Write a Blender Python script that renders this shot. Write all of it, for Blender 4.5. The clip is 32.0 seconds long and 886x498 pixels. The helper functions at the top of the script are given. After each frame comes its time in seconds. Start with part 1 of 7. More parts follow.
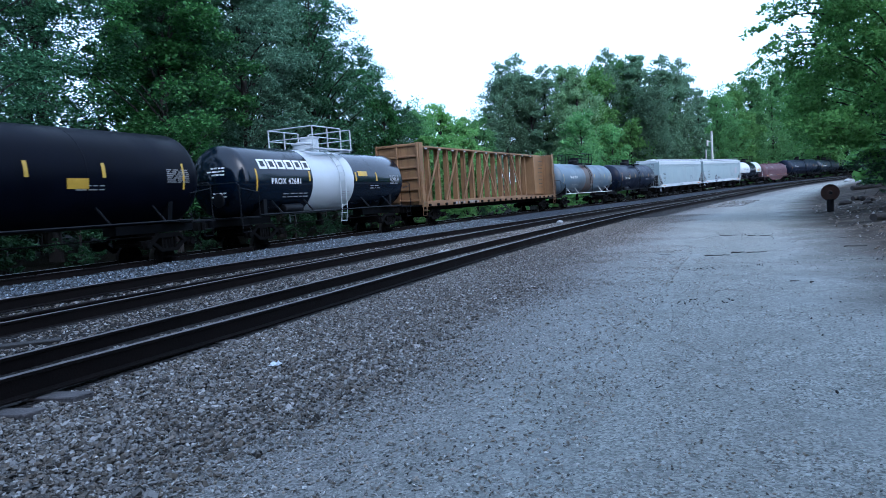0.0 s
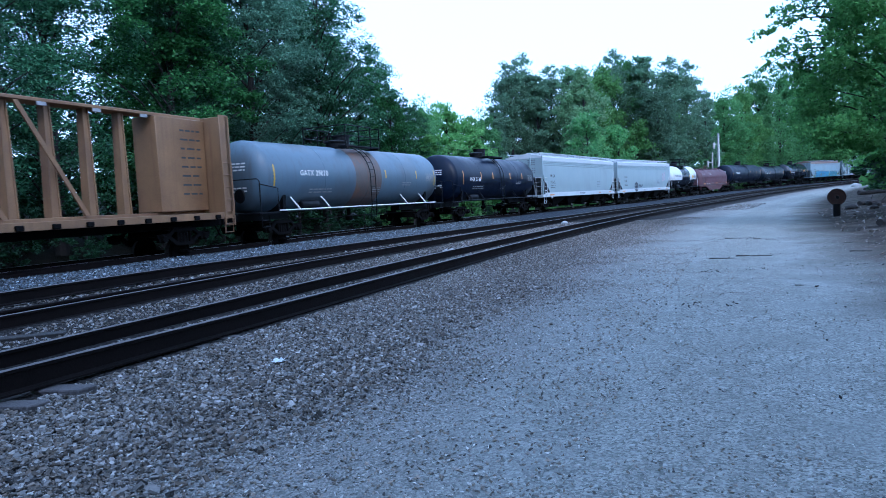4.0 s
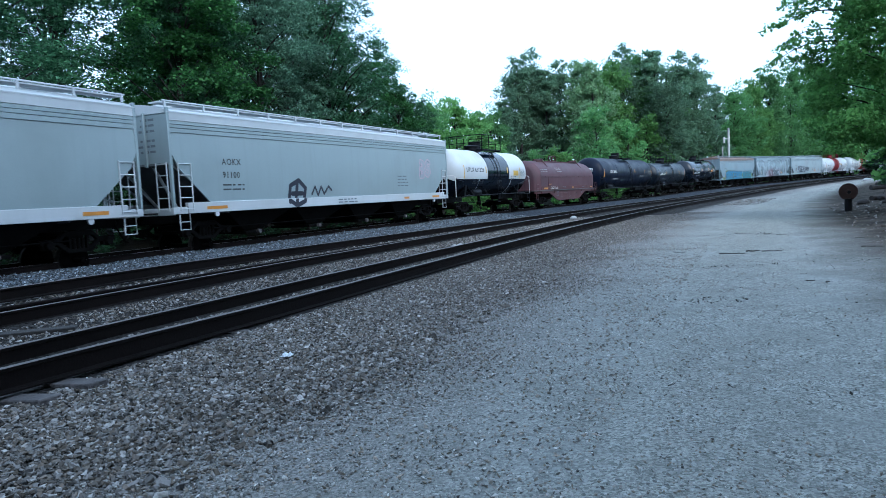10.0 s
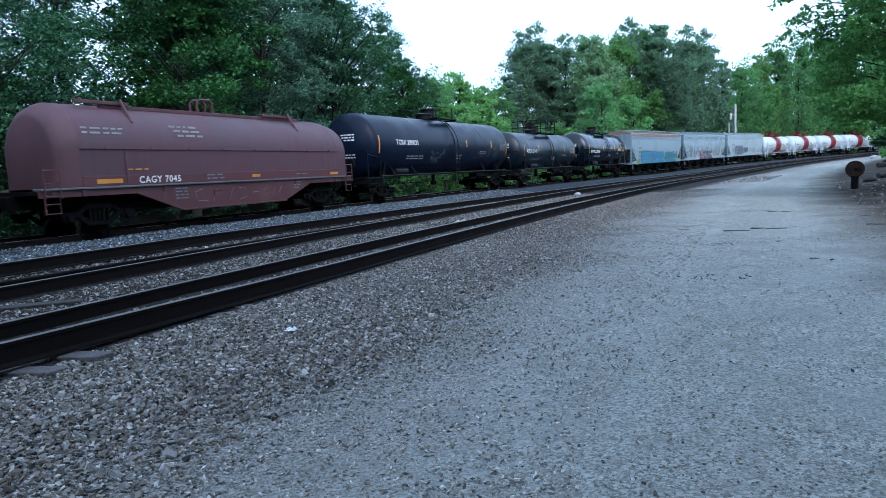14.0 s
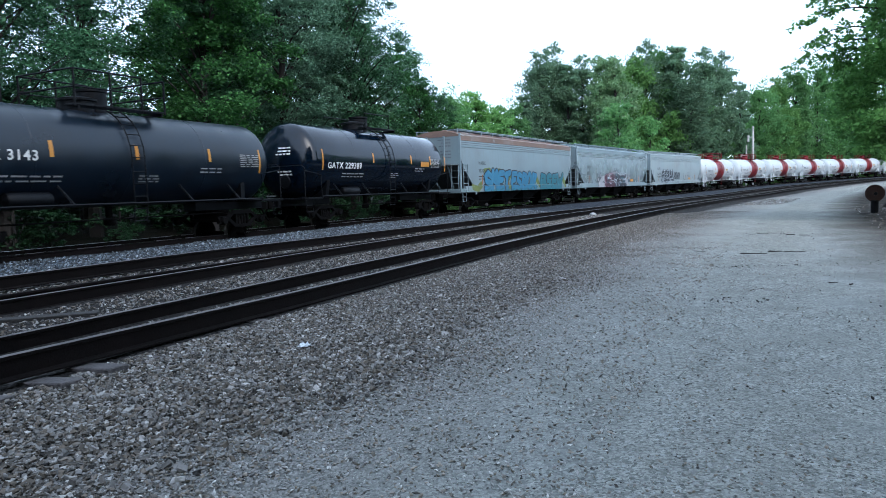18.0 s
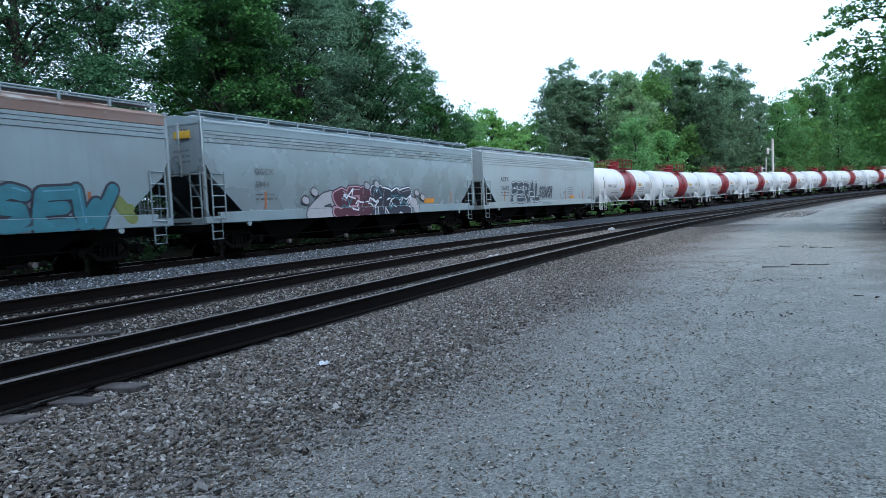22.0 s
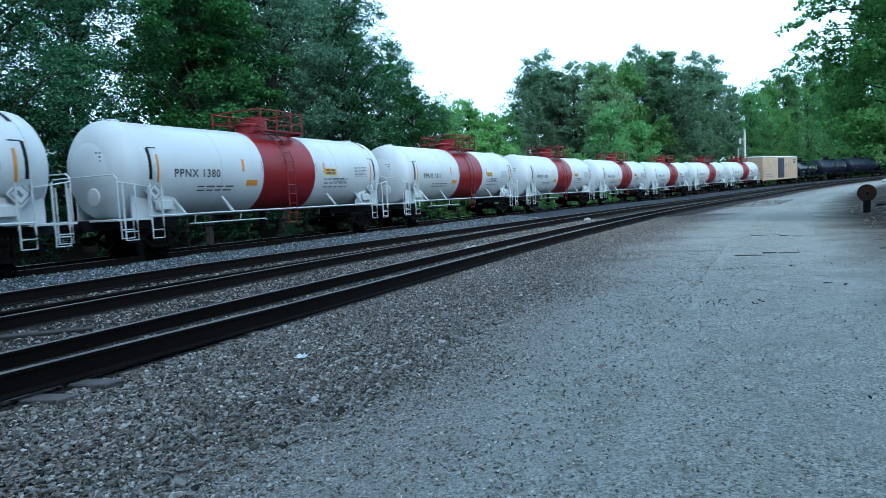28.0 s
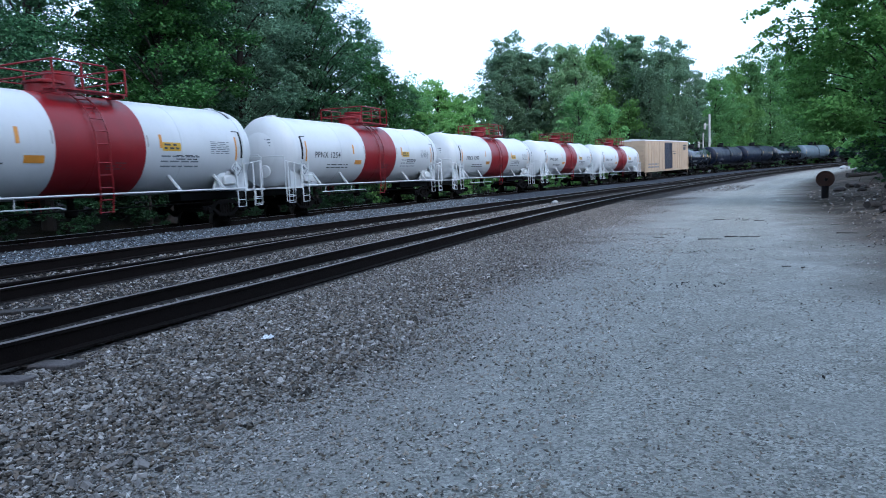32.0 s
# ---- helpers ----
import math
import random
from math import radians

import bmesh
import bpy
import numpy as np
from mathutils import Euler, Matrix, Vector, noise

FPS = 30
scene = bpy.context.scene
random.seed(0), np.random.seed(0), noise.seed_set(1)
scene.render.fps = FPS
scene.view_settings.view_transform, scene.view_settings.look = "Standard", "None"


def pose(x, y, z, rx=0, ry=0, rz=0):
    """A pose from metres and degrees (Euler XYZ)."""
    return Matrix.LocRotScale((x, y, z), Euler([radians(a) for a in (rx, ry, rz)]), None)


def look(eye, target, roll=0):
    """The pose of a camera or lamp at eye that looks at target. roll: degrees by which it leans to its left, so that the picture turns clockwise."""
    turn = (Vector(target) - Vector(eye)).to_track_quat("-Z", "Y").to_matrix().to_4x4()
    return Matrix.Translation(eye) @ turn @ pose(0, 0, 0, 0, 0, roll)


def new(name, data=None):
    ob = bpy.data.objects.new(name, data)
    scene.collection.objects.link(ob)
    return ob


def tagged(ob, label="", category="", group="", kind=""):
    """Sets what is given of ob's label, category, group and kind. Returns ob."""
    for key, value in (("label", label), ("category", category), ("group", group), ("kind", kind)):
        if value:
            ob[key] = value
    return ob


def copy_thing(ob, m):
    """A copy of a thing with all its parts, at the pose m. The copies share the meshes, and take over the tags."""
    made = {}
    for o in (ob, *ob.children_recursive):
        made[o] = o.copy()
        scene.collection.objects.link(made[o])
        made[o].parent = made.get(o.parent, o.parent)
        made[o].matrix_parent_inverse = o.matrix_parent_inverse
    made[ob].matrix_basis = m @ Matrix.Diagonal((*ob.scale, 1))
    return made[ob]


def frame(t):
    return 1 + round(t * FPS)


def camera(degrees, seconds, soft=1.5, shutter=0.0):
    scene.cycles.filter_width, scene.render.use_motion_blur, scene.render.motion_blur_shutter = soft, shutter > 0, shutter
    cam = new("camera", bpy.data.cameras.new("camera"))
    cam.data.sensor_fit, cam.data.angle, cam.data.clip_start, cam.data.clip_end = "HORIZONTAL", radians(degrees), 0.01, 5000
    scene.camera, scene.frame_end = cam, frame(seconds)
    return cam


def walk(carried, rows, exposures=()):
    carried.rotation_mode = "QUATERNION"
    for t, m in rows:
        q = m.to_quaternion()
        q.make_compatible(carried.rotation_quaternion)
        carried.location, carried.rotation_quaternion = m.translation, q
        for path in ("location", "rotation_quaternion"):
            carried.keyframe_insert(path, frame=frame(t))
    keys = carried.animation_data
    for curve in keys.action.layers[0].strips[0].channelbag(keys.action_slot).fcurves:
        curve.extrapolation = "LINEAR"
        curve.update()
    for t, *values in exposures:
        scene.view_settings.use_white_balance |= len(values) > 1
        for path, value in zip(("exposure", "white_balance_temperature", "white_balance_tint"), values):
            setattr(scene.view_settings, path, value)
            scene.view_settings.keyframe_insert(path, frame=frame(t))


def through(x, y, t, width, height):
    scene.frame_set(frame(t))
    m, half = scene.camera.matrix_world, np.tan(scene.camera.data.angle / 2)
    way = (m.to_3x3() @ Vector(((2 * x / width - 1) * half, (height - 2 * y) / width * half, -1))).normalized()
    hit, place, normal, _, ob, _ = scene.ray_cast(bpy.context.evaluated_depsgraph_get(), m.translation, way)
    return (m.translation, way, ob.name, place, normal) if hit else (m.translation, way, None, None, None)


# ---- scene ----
cam = camera(66.9, 32.0, soft=0.5, shutter=0.15)
EYE = (0.0, 0.0, 1.6)

# hand-held: the camera stands still and sways a little
PATH = [
    (0, pose(*EYE, 85.94, 3.56, -0.00)),
    (0.5, pose(*EYE, 85.88, 3.71, -0.37)),
    (1, pose(*EYE, 86.21, 3.83, 0.63)),
    (1.5, pose(*EYE, 86.45, 3.35, 1.09)),
    (2, pose(*EYE, 85.71, 2.59, -0.14)),
    (2.5, pose(*EYE, 85.21, 2.40, -1.23)),
    (3, pose(*EYE, 85.93, 2.72, 0.43)),
    (3.5, pose(*EYE, 85.88, 2.72, 0.41)),
    (5.5, pose(*EYE, 85.87, 3.00, 0.45)),
    (6, pose(*EYE, 85.65, 3.04, -0.17)),
    (6.5, pose(*EYE, 85.93, 3.10, 0.60)),
    (7, pose(*EYE, 86.05, 3.04, 0.72)),
    (7.5, pose(*EYE, 85.71, 2.67, 0.01)),
    (8, pose(*EYE, 85.69, 2.78, 0.24)),
    (8.5, pose(*EYE, 85.71, 2.68, 1.03)),
    (9, pose(*EYE, 85.88, 2.73, 0.98)),
    (9.5, pose(*EYE, 85.70, 2.76, 0.67)),
    (10, pose(*EYE, 85.49, 2.79, 1.14)),
    (10.5, pose(*EYE, 85.59, 2.89, 1.70)),
    (11, pose(*EYE, 85.56, 2.81, 1.53)),
    (11.5, pose(*EYE, 85.06, 2.42, 1.25)),
    (12, pose(*EYE, 84.57, 3.02, 2.07)),
    (12.5, pose(*EYE, 84.39, 3.19, 2.37)),
    (13, pose(*EYE, 83.68, 2.54, 1.76)),
    (13.5, pose(*EYE, 83.27, 2.35, 1.15)),
    (14, pose(*EYE, 83.44, 2.53, 1.47)),
    (14.5, pose(*EYE, 83.59, 2.56, 1.04)),
    (16.5, pose(*EYE, 84.28, 1.67, 1.01)),
    (17, pose(*EYE, 84.30, 1.70, 0.81)),
    (17.5, pose(*EYE, 84.60, 1.84, 1.84)),
    (18, pose(*EYE, 85.03, 1.74, 2.78)),
    (18.5, pose(*EYE, 85.08, 1.95, 3.11)),
    (19, pose(*EYE, 85.17, 1.95, 3.26)),
    (19.5, pose(*EYE, 85.80, 1.84, 3.72)),
    (20, pose(*EYE, 86.40, 1.97, 4.45)),
    (20.5, pose(*EYE, 86.23, 2.20, 3.94)),
    (21, pose(*EYE, 86.20, 2.57, 3.95)),
    (21.5, pose(*EYE, 86.52, 2.55, 4.40)),
    (22, pose(*EYE, 86.52, 2.49, 4.26)),
    (22.5, pose(*EYE, 86.55, 2.63, 3.92)),
    (23, pose(*EYE, 87.06, 2.74, 4.00)),
    (23.5, pose(*EYE, 85.67, 4.22, 2.12)),
    (24, pose(*EYE, 85.45, 4.20, 2.15)),
    (24.5, pose(*EYE, 84.45, 1.91, 2.19)),
    (25, pose(*EYE, 84.12, 2.15, 1.61)),
    (25.5, pose(*EYE, 84.59, 2.94, 1.77)),
    (27.5, pose(*EYE, 85.12, 2.77, 3.17)),
    (28, pose(*EYE, 85.70, 2.87, 2.29)),
    (28.5, pose(*EYE, 84.93, 2.90, 0.68)),
    (29, pose(*EYE, 85.05, 3.00, -0.19)),
    (29.5, pose(*EYE, 84.75, 3.01, -0.18)),
    (30, pose(*EYE, 84.15, 2.88, -0.82)),
    (30.5, pose(*EYE, 84.02, 3.39, -0.25)),
    (31, pose(*EYE, 83.67, 3.75, -0.29)),
    (31.5, pose(*EYE, 83.51, 3.66, 1.46)),
    (32, pose(*EYE, 83.99, 2.18, -0.37)),
]
# stops, kelvin and tint of the phone's own exposure control
EXPO = [(0, 0.45, 4850, 13), (1, 0.45, 4700, 14), (6, 0.45, 4400, 14), (7.4, 0.45, 4400, 14), (8, 0.42, 5050, 6), (12, 0.45, 5000, 6), (13, 0.53, 5050, 7), (14, 0.53, 5050, 9), (17, 0.53, 5450, 10), (20, 0.48, 5550, 10), (23, 0.40, 5450, 9), (24, 0.40, 5350, 8), (25, 0.44, 5300, 9), (27.6, 0.43, 4950, -2), (28, 0.43, 4950, -2), (29, 0.43, 5050, 7), (30, 0.42, 5050, 7), (31, 0.44, 5050, 8), (32, 0.45, 5250, 13)]
walk(cam, PATH, EXPO)

# ---- light: a bright evening overcast ----
SUN_EL, SUN_AZ = radians(38), radians(150)
world = bpy.data.worlds.new("world")
scene.world = world
world.use_nodes = True
wn = world.node_tree
sky = wn.nodes.new("ShaderNodeTexSky")
sky.sky_type, sky.sun_disc = "NISHITA", False
sky.sun_elevation, sky.sun_rotation = SUN_EL, SUN_AZ
sky.air_density, sky.dust_density, sky.ozone_density = 1.0, 6.0, 1.0
veil = wn.nodes.new("ShaderNodeMix")
veil.data_type = "RGBA"
veil.inputs[0].default_value = 0.55
veil.inputs[7].default_value = (8.6, 9.9, 11.0, 1)
wn.links.new(sky.outputs[0], veil.inputs[6])
wn.links.new(veil.outputs[2], wn.nodes["Background"].inputs[0])
wn.nodes["Background"].inputs[1].default_value = 0.185
sun = new("sun", bpy.data.lights.new("sun", "SUN"))
sun.data.energy, sun.data.angle, sun.data.color = 0.6, radians(40), (1.0, 0.95, 0.88)
sun.matrix_world = look((0, 0, 50), (-math.sin(SUN_AZ) * 50, -math.cos(SUN_AZ) * 50, 50 - 50 * math.tan(SUN_EL)))


# ---- kit: geometry, parts, materials ----
class Geo:
    """Collects faces with material numbers, and becomes one mesh."""

    def __init__(self):
        self.v, self.f, self.m = [], [], []

    def add(self, verts, faces, mat=0):
        n = len(self.v)
        self.v.extend(tuple(p) for p in verts)
        self.f.extend(tuple(i + n for i in f) for f in faces)
        self.m.extend([mat] * len(faces))
        return self

    def box(self, x0, x1, y0, y1, z0, z1, mat=0, c=0.0):
        if c <= 0:
            vs = [(x, y, z) for x in (x0, x1) for y in (y0, y1) for z in (z0, z1)]
            return self.add(vs, [(0, 1, 3, 2), (4, 6, 7, 5), (0, 4, 5, 1), (2, 3, 7, 6), (0, 2, 6, 4), (1, 5, 7, 3)], mat)
        lo, hi = (x0, y0, z0), (x1, y1, z1)
        vs, idx = [], {}
        for k in range(8):
            s = [(k >> a) & 1 for a in range(3)]
            for a in range(3):
                p = [(hi[b] - (0 if b == a else c)) if s[b] else (lo[b] + (0 if b == a else c)) for b in range(3)]
                idx[k, a] = len(vs)
                vs.append(p)
        fs = []
        for a in range(3):
            b, d = (a + 1) % 3, (a + 2) % 3
            for s in (0, 1):
                q = [(s << a) | (i << b) | (j << d) for i, j in ((0, 0), (1, 0), (1, 1), (0, 1))]
                face = [idx[k, a] for k in q]
                fs.append(tuple(face if s else face[::-1]))
            for i in (0, 1):
                for j in (0, 1):
                    k0 = (i << b) | (j << d)
                    k1 = k0 | (1 << a)
                    face = [idx[k0, b], idx[k1, b], idx[k1, d], idx[k0, d]]
                    fs.append(tuple(face if (i + j) % 2 else face[::-1]))
        for k in range(8):
            face = [idx[k, 0], idx[k, 1], idx[k, 2]]
            fs.append(tuple(face if bin(k).count("1") % 2 else face[::-1]))
        return self.add(vs, fs, mat)

    def tube(self, pts, r, n=6, mat=0, caps=True, r1=None):
        pts = [Vector(p) for p in pts]
        rings = []
        vs = []
        for i, p in enumerate(pts):
            d = (pts[min(i + 1, len(pts) - 1)] - pts[max(i - 1, 0)]).normalized()
            u = d.cross(Vector((0, 0, 1)) if abs(d.z) < 0.95 else Vector((1, 0, 0))).normalized()
            w = d.cross(u)
            rr = r if r1 is None else r + (r1 - r) * i / (len(pts) - 1)
            rings.append(len(vs))
            for k in range(n):
                a = 2 * math.pi * k / n
                vs.append(p + u * (rr * math.cos(a)) + w * (rr * math.sin(a)))
        fs = []
        for i in range(len(pts) - 1):
            for k in range(n):
                k2 = (k + 1) % n
                fs.append((i * n + k, i * n + k2, (i + 1) * n + k2, (i + 1) * n + k))
        if caps:
            fs.append(tuple(range(n))[::-1])
            fs.append(tuple((len(pts) - 1) * n + k for k in range(n)))
        return self.add(vs, fs, mat)

    def lathe(self, prof, n=32, axis="x", at=(0, 0, 0), mats=None):
        """Turns a profile of (along, radius) about an axis through at."""
        vs, fs, ms = [], [], []
        for t, r in prof:
            for k in range(n):
                a = 2 * math.pi * k / n
                c, s = r * math.cos(a), r * math.sin(a)
                p = {"x": (t, c, s), "y": (s, t, c), "z": (c, s, t)}[axis]
                vs.append((p[0] + at[0], p[1] + at[1], p[2] + at[2]))
        for i in range(len(prof) - 1):
            for k in range(n):
                k2 = (k + 1) % n
                fs.append((i * n + k, i * n + k2, (i + 1) * n + k2, (i + 1) * n + k))
                ms.append(mats[i] if mats else 0)
        b = len(self.v)
        self.add(vs, fs)
        self.m[len(self.m) - len(fs):] = ms
        if prof[0][1] > 1e-4:
            self.f.append(tuple(b + k for k in range(n))[::-1])
            self.m.append(mats[0] if mats else 0)
        if prof[-1][1] > 1e-4:
            self.f.append(tuple(b + (len(prof) - 1) * n + k for k in range(n)))
            self.m.append(mats[-1] if mats else 0)
        return self

    def prism(self, poly, a0, a1, axis="x", mat=0):
        """A polygon pushed along an axis: (y, z) along x, (x, z) along y, (x, y) along z."""
        put = {"x": lambda a, u, v: (a, u, v), "y": lambda a, u, v: (u, a, v), "z": lambda a, u, v: (u, v, a)}[axis]
        n = len(poly)
        vs = [put(a, *q) for a in (a0, a1) for q in poly]
        fs = [tuple(range(n))[::-1], tuple(range(n, 2 * n))]
        fs += [(i, (i + 1) % n, n + (i + 1) % n, n + i) for i in range(n)]
        return self.add(vs, fs, mat)

    def mesh(self, name, mats, smooth=True, angle=38):
        me = bpy.data.meshes.new(name)
        me.from_pydata(self.v, [], self.f)
        for mt in (mats if isinstance(mats, (list, tuple)) else [mats]):
            me.materials.append(mt)
        if any(self.m):
            me.polygons.foreach_set("material_index", self.m)
        bm = bmesh.new()
        bm.from_mesh(me)
        bmesh.ops.recalc_face_normals(bm, faces=bm.faces)
        bm.to_mesh(me)
        bm.free()
        if smooth:
            me.polygons.foreach_set("use_smooth", [True] * len(me.polygons))
            me.set_sharp_from_angle(angle=radians(angle))
        me.update()
        return me


def part(name, geo, mats, parent, label="", m=None):
    """Links a Geo or a ready mesh as one mesh object under a thing or a part."""
    me = geo.mesh(name, mats) if isinstance(geo, Geo) else geo
    ob = new(name, me)
    ob.parent = parent
    if m is not None:
        ob.matrix_local = m
    if label:
        tagged(ob, label)
    return ob


def thing(name, label, category, group="", kind="", m=None):
    ob = new(name)
    ob.empty_display_size = 0.3
    if m is not None:
        ob.matrix_world = m
    return tagged(ob, label, category, group, kind)


def material(name, base, rough=0.6, metal=0.0, vary=0.25, scale=3.0, fine=60.0, bump=0.15, dirt=None, streak=0.0, spec=0.5, worn=None):
    """Paint, metal, wood or stone: colour varied at two scales, with stains, streaks that run down and fine relief."""
    mt = bpy.data.materials.new(name)
    mt.use_nodes = True
    nt = mt.node_tree
    nd, ln = nt.nodes, nt.links
    bs = nd["Principled BSDF"]
    co = nd.new("ShaderNodeTexCoord").outputs["Object"]
    info = nd.new("ShaderNodeObjectInfo")
    jig = nd.new("ShaderNodeVectorMath")
    jig.operation = "ADD"
    wide = nd.new("ShaderNodeVectorMath")
    wide.operation = "SCALE"
    ln.new(info.outputs["Random"], wide.inputs[0])
    wide.inputs["Scale"].default_value = 37.0
    ln.new(co, jig.inputs[0])
    ln.new(wide.outputs[0], jig.inputs[1])

    def noise_node(sc, detail, stretch=None):
        n = nd.new("ShaderNodeTexNoise")
        n.inputs["Scale"].default_value, n.inputs["Detail"].default_value = sc, detail
        src = jig.outputs[0]
        if stretch:
            mp = nd.new("ShaderNodeMapping")
            mp.inputs["Scale"].default_value = stretch
            ln.new(src, mp.inputs[0])
            src = mp.outputs[0]
        ln.new(src, n.inputs["Vector"])
        return n.outputs["Fac"]

    def ramp(src, lo, hi, a, b):
        r = nd.new("ShaderNodeMapRange")
        r.inputs[1].default_value, r.inputs[2].default_value, r.inputs[3].default_value, r.inputs[4].default_value = lo, hi, a, b
        ln.new(src, r.inputs[0])
        return r.outputs[0]

    def mix(fac, a, b, kind="MIX"):
        x = nd.new("ShaderNodeMix")
        x.data_type, x.blend_type = "RGBA", kind
        for slot, val in ((0, fac), (6, a), (7, b)):
            if isinstance(val, bpy.types.NodeSocket):
                ln.new(val, x.inputs[slot])
            else:
                x.inputs[slot].default_value = val
        return x.outputs[2]

    big, small = noise_node(scale, 4), noise_node(fine, 3)
    dark = tuple(c * (1 - vary) for c in base) + (1,)
    lite = tuple(min(1, c * (1 + vary * 0.6)) for c in base) + (1,)
    col = mix(ramp(big, 0.3, 0.7, 0, 1), dark, lite)
    col = mix(0.35, col, mix(ramp(small, 0.35, 0.65, 0, 1), dark, lite))
    if dirt:
        col = mix(ramp(noise_node(scale * 0.6, 6), 0.5, 0.75, 0, 0.75), col, (*dirt, 1))
    if streak and dirt:
        col = mix(ramp(noise_node(2.2, 5, (2.6, 2.6, 0.12)), 0.52, 0.8, 0, streak), col, (*dirt, 1))
    if worn:
        col = mix(ramp(noise_node(scale * 2.3, 7), 0.6, 0.68, 0, 0.9), col, (*worn, 1))
    ln.new(col, bs.inputs["Base Color"])
    ln.new(ramp(big, 0.25, 0.75, max(0.03, rough - 0.1), min(1, rough + 0.12)), bs.inputs["Roughness"])
    bs.inputs["Metallic"].default_value = metal
    bs.inputs["Specular IOR Level"].default_value = spec
    if bump:
        bp = nd.new("ShaderNodeBump")
        bp.inputs["Strength"].default_value, bp.inputs["Distance"].default_value = bump, 0.02
        ln.new(small, bp.inputs["Height"])
        ln.new(bp.outputs[0], bs.inputs["Normal"])
    return mt


# ---- the railway's line: a steady curve to the right that climbs gently ----
S = np.arange(-120.0, 640.0, 1.0)
CURVE = np.interp(S, [-120, 60, 120, 200, 330, 420, 640], [0.00266, 0.00266, 0.00246, 0.0034, 0.0034, 0.0015, 0.0])
ZERO = int(-S[0])
PSI = radians(21.32)
HEAD = np.concatenate([[0], np.cumsum((CURVE[1:] + CURVE[:-1]) / 2)])
HEAD = HEAD - HEAD[ZERO] + PSI


def summed(a):
    a = np.concatenate([[0], np.cumsum((a[1:] + a[:-1]) / 2)])
    return a - a[ZERO]


LX = summed(np.sin(HEAD)) - math.cos(PSI) * 17.15
LY = summed(np.cos(HEAD)) + math.sin(PSI) * 17.15


def rise(s):
    """Height that the whole corridor gains along the line."""
    s = np.asarray(s, float)
    return 0.00143 * np.clip(s, 0, 230) + 0.01218 * np.clip(s - 80, 0, 150)


def line(s, o=0.0):
    """The place s metres along the main line and o metres towards the road side, and the heading there."""
    h = np.interp(s, S, HEAD)
    return np.interp(s, S, LX) + o * np.cos(h), np.interp(s, S, LY) - o * np.sin(h), h


def lift(s):
    """How much the outer rail of the middle track stands above its inner rail."""
    return 0.20 * (1 - np.clip((np.asarray(s, float) - 12) / 34, 0, 1)) ** 1.3


def profile(s, o):
    """Height of the ground at s, o."""
    base = np.interp(o, [-60, -30, -9, -5, -2.6, -1.9, 1.7, 2.0, 2.9, 4.1, 5.0, 12.0, 14.0, 20.5, 22.5, 26, 45, 80],
                     [4.0, 1.5, -0.3, -0.25, 0.0, 0.17, 0.17, 0.25, 0.2, 0.08, -0.09, -0.10, 0.0, 0.0, 0.25, 0.7, 2.5, 4.0])
    bank = np.interp(o, [2.9, 4.6, 5.9, 7.2], [0, 1, 0.75, 0]) * lift(s)
    return base + bank + rise(s)


def nearest(x, y):
    """s and o of places in plan."""
    x, y = np.ravel(x), np.ravel(y)
    s, o = np.empty(len(x)), np.empty(len(x))
    for k in range(0, len(x), 4000):
        sl = slice(k, k + 4000)
        i = np.argmin((x[sl, None] - LX[None]) ** 2 + (y[sl, None] - LY[None]) ** 2, axis=1)
        along = (x[sl] - LX[i]) * np.sin(HEAD[i]) + (y[sl] - LY[i]) * np.cos(HEAD[i])
        s[sl] = S[i] + np.clip(along, -0.5, 0.5)
        o[sl] = (x[sl] - LX[i]) * np.cos(HEAD[i]) - (y[sl] - LY[i]) * np.sin(HEAD[i])
    return s, o


def height(x, y):
    s, o = nearest([x], [y])
    return float(profile(s, o)[0])


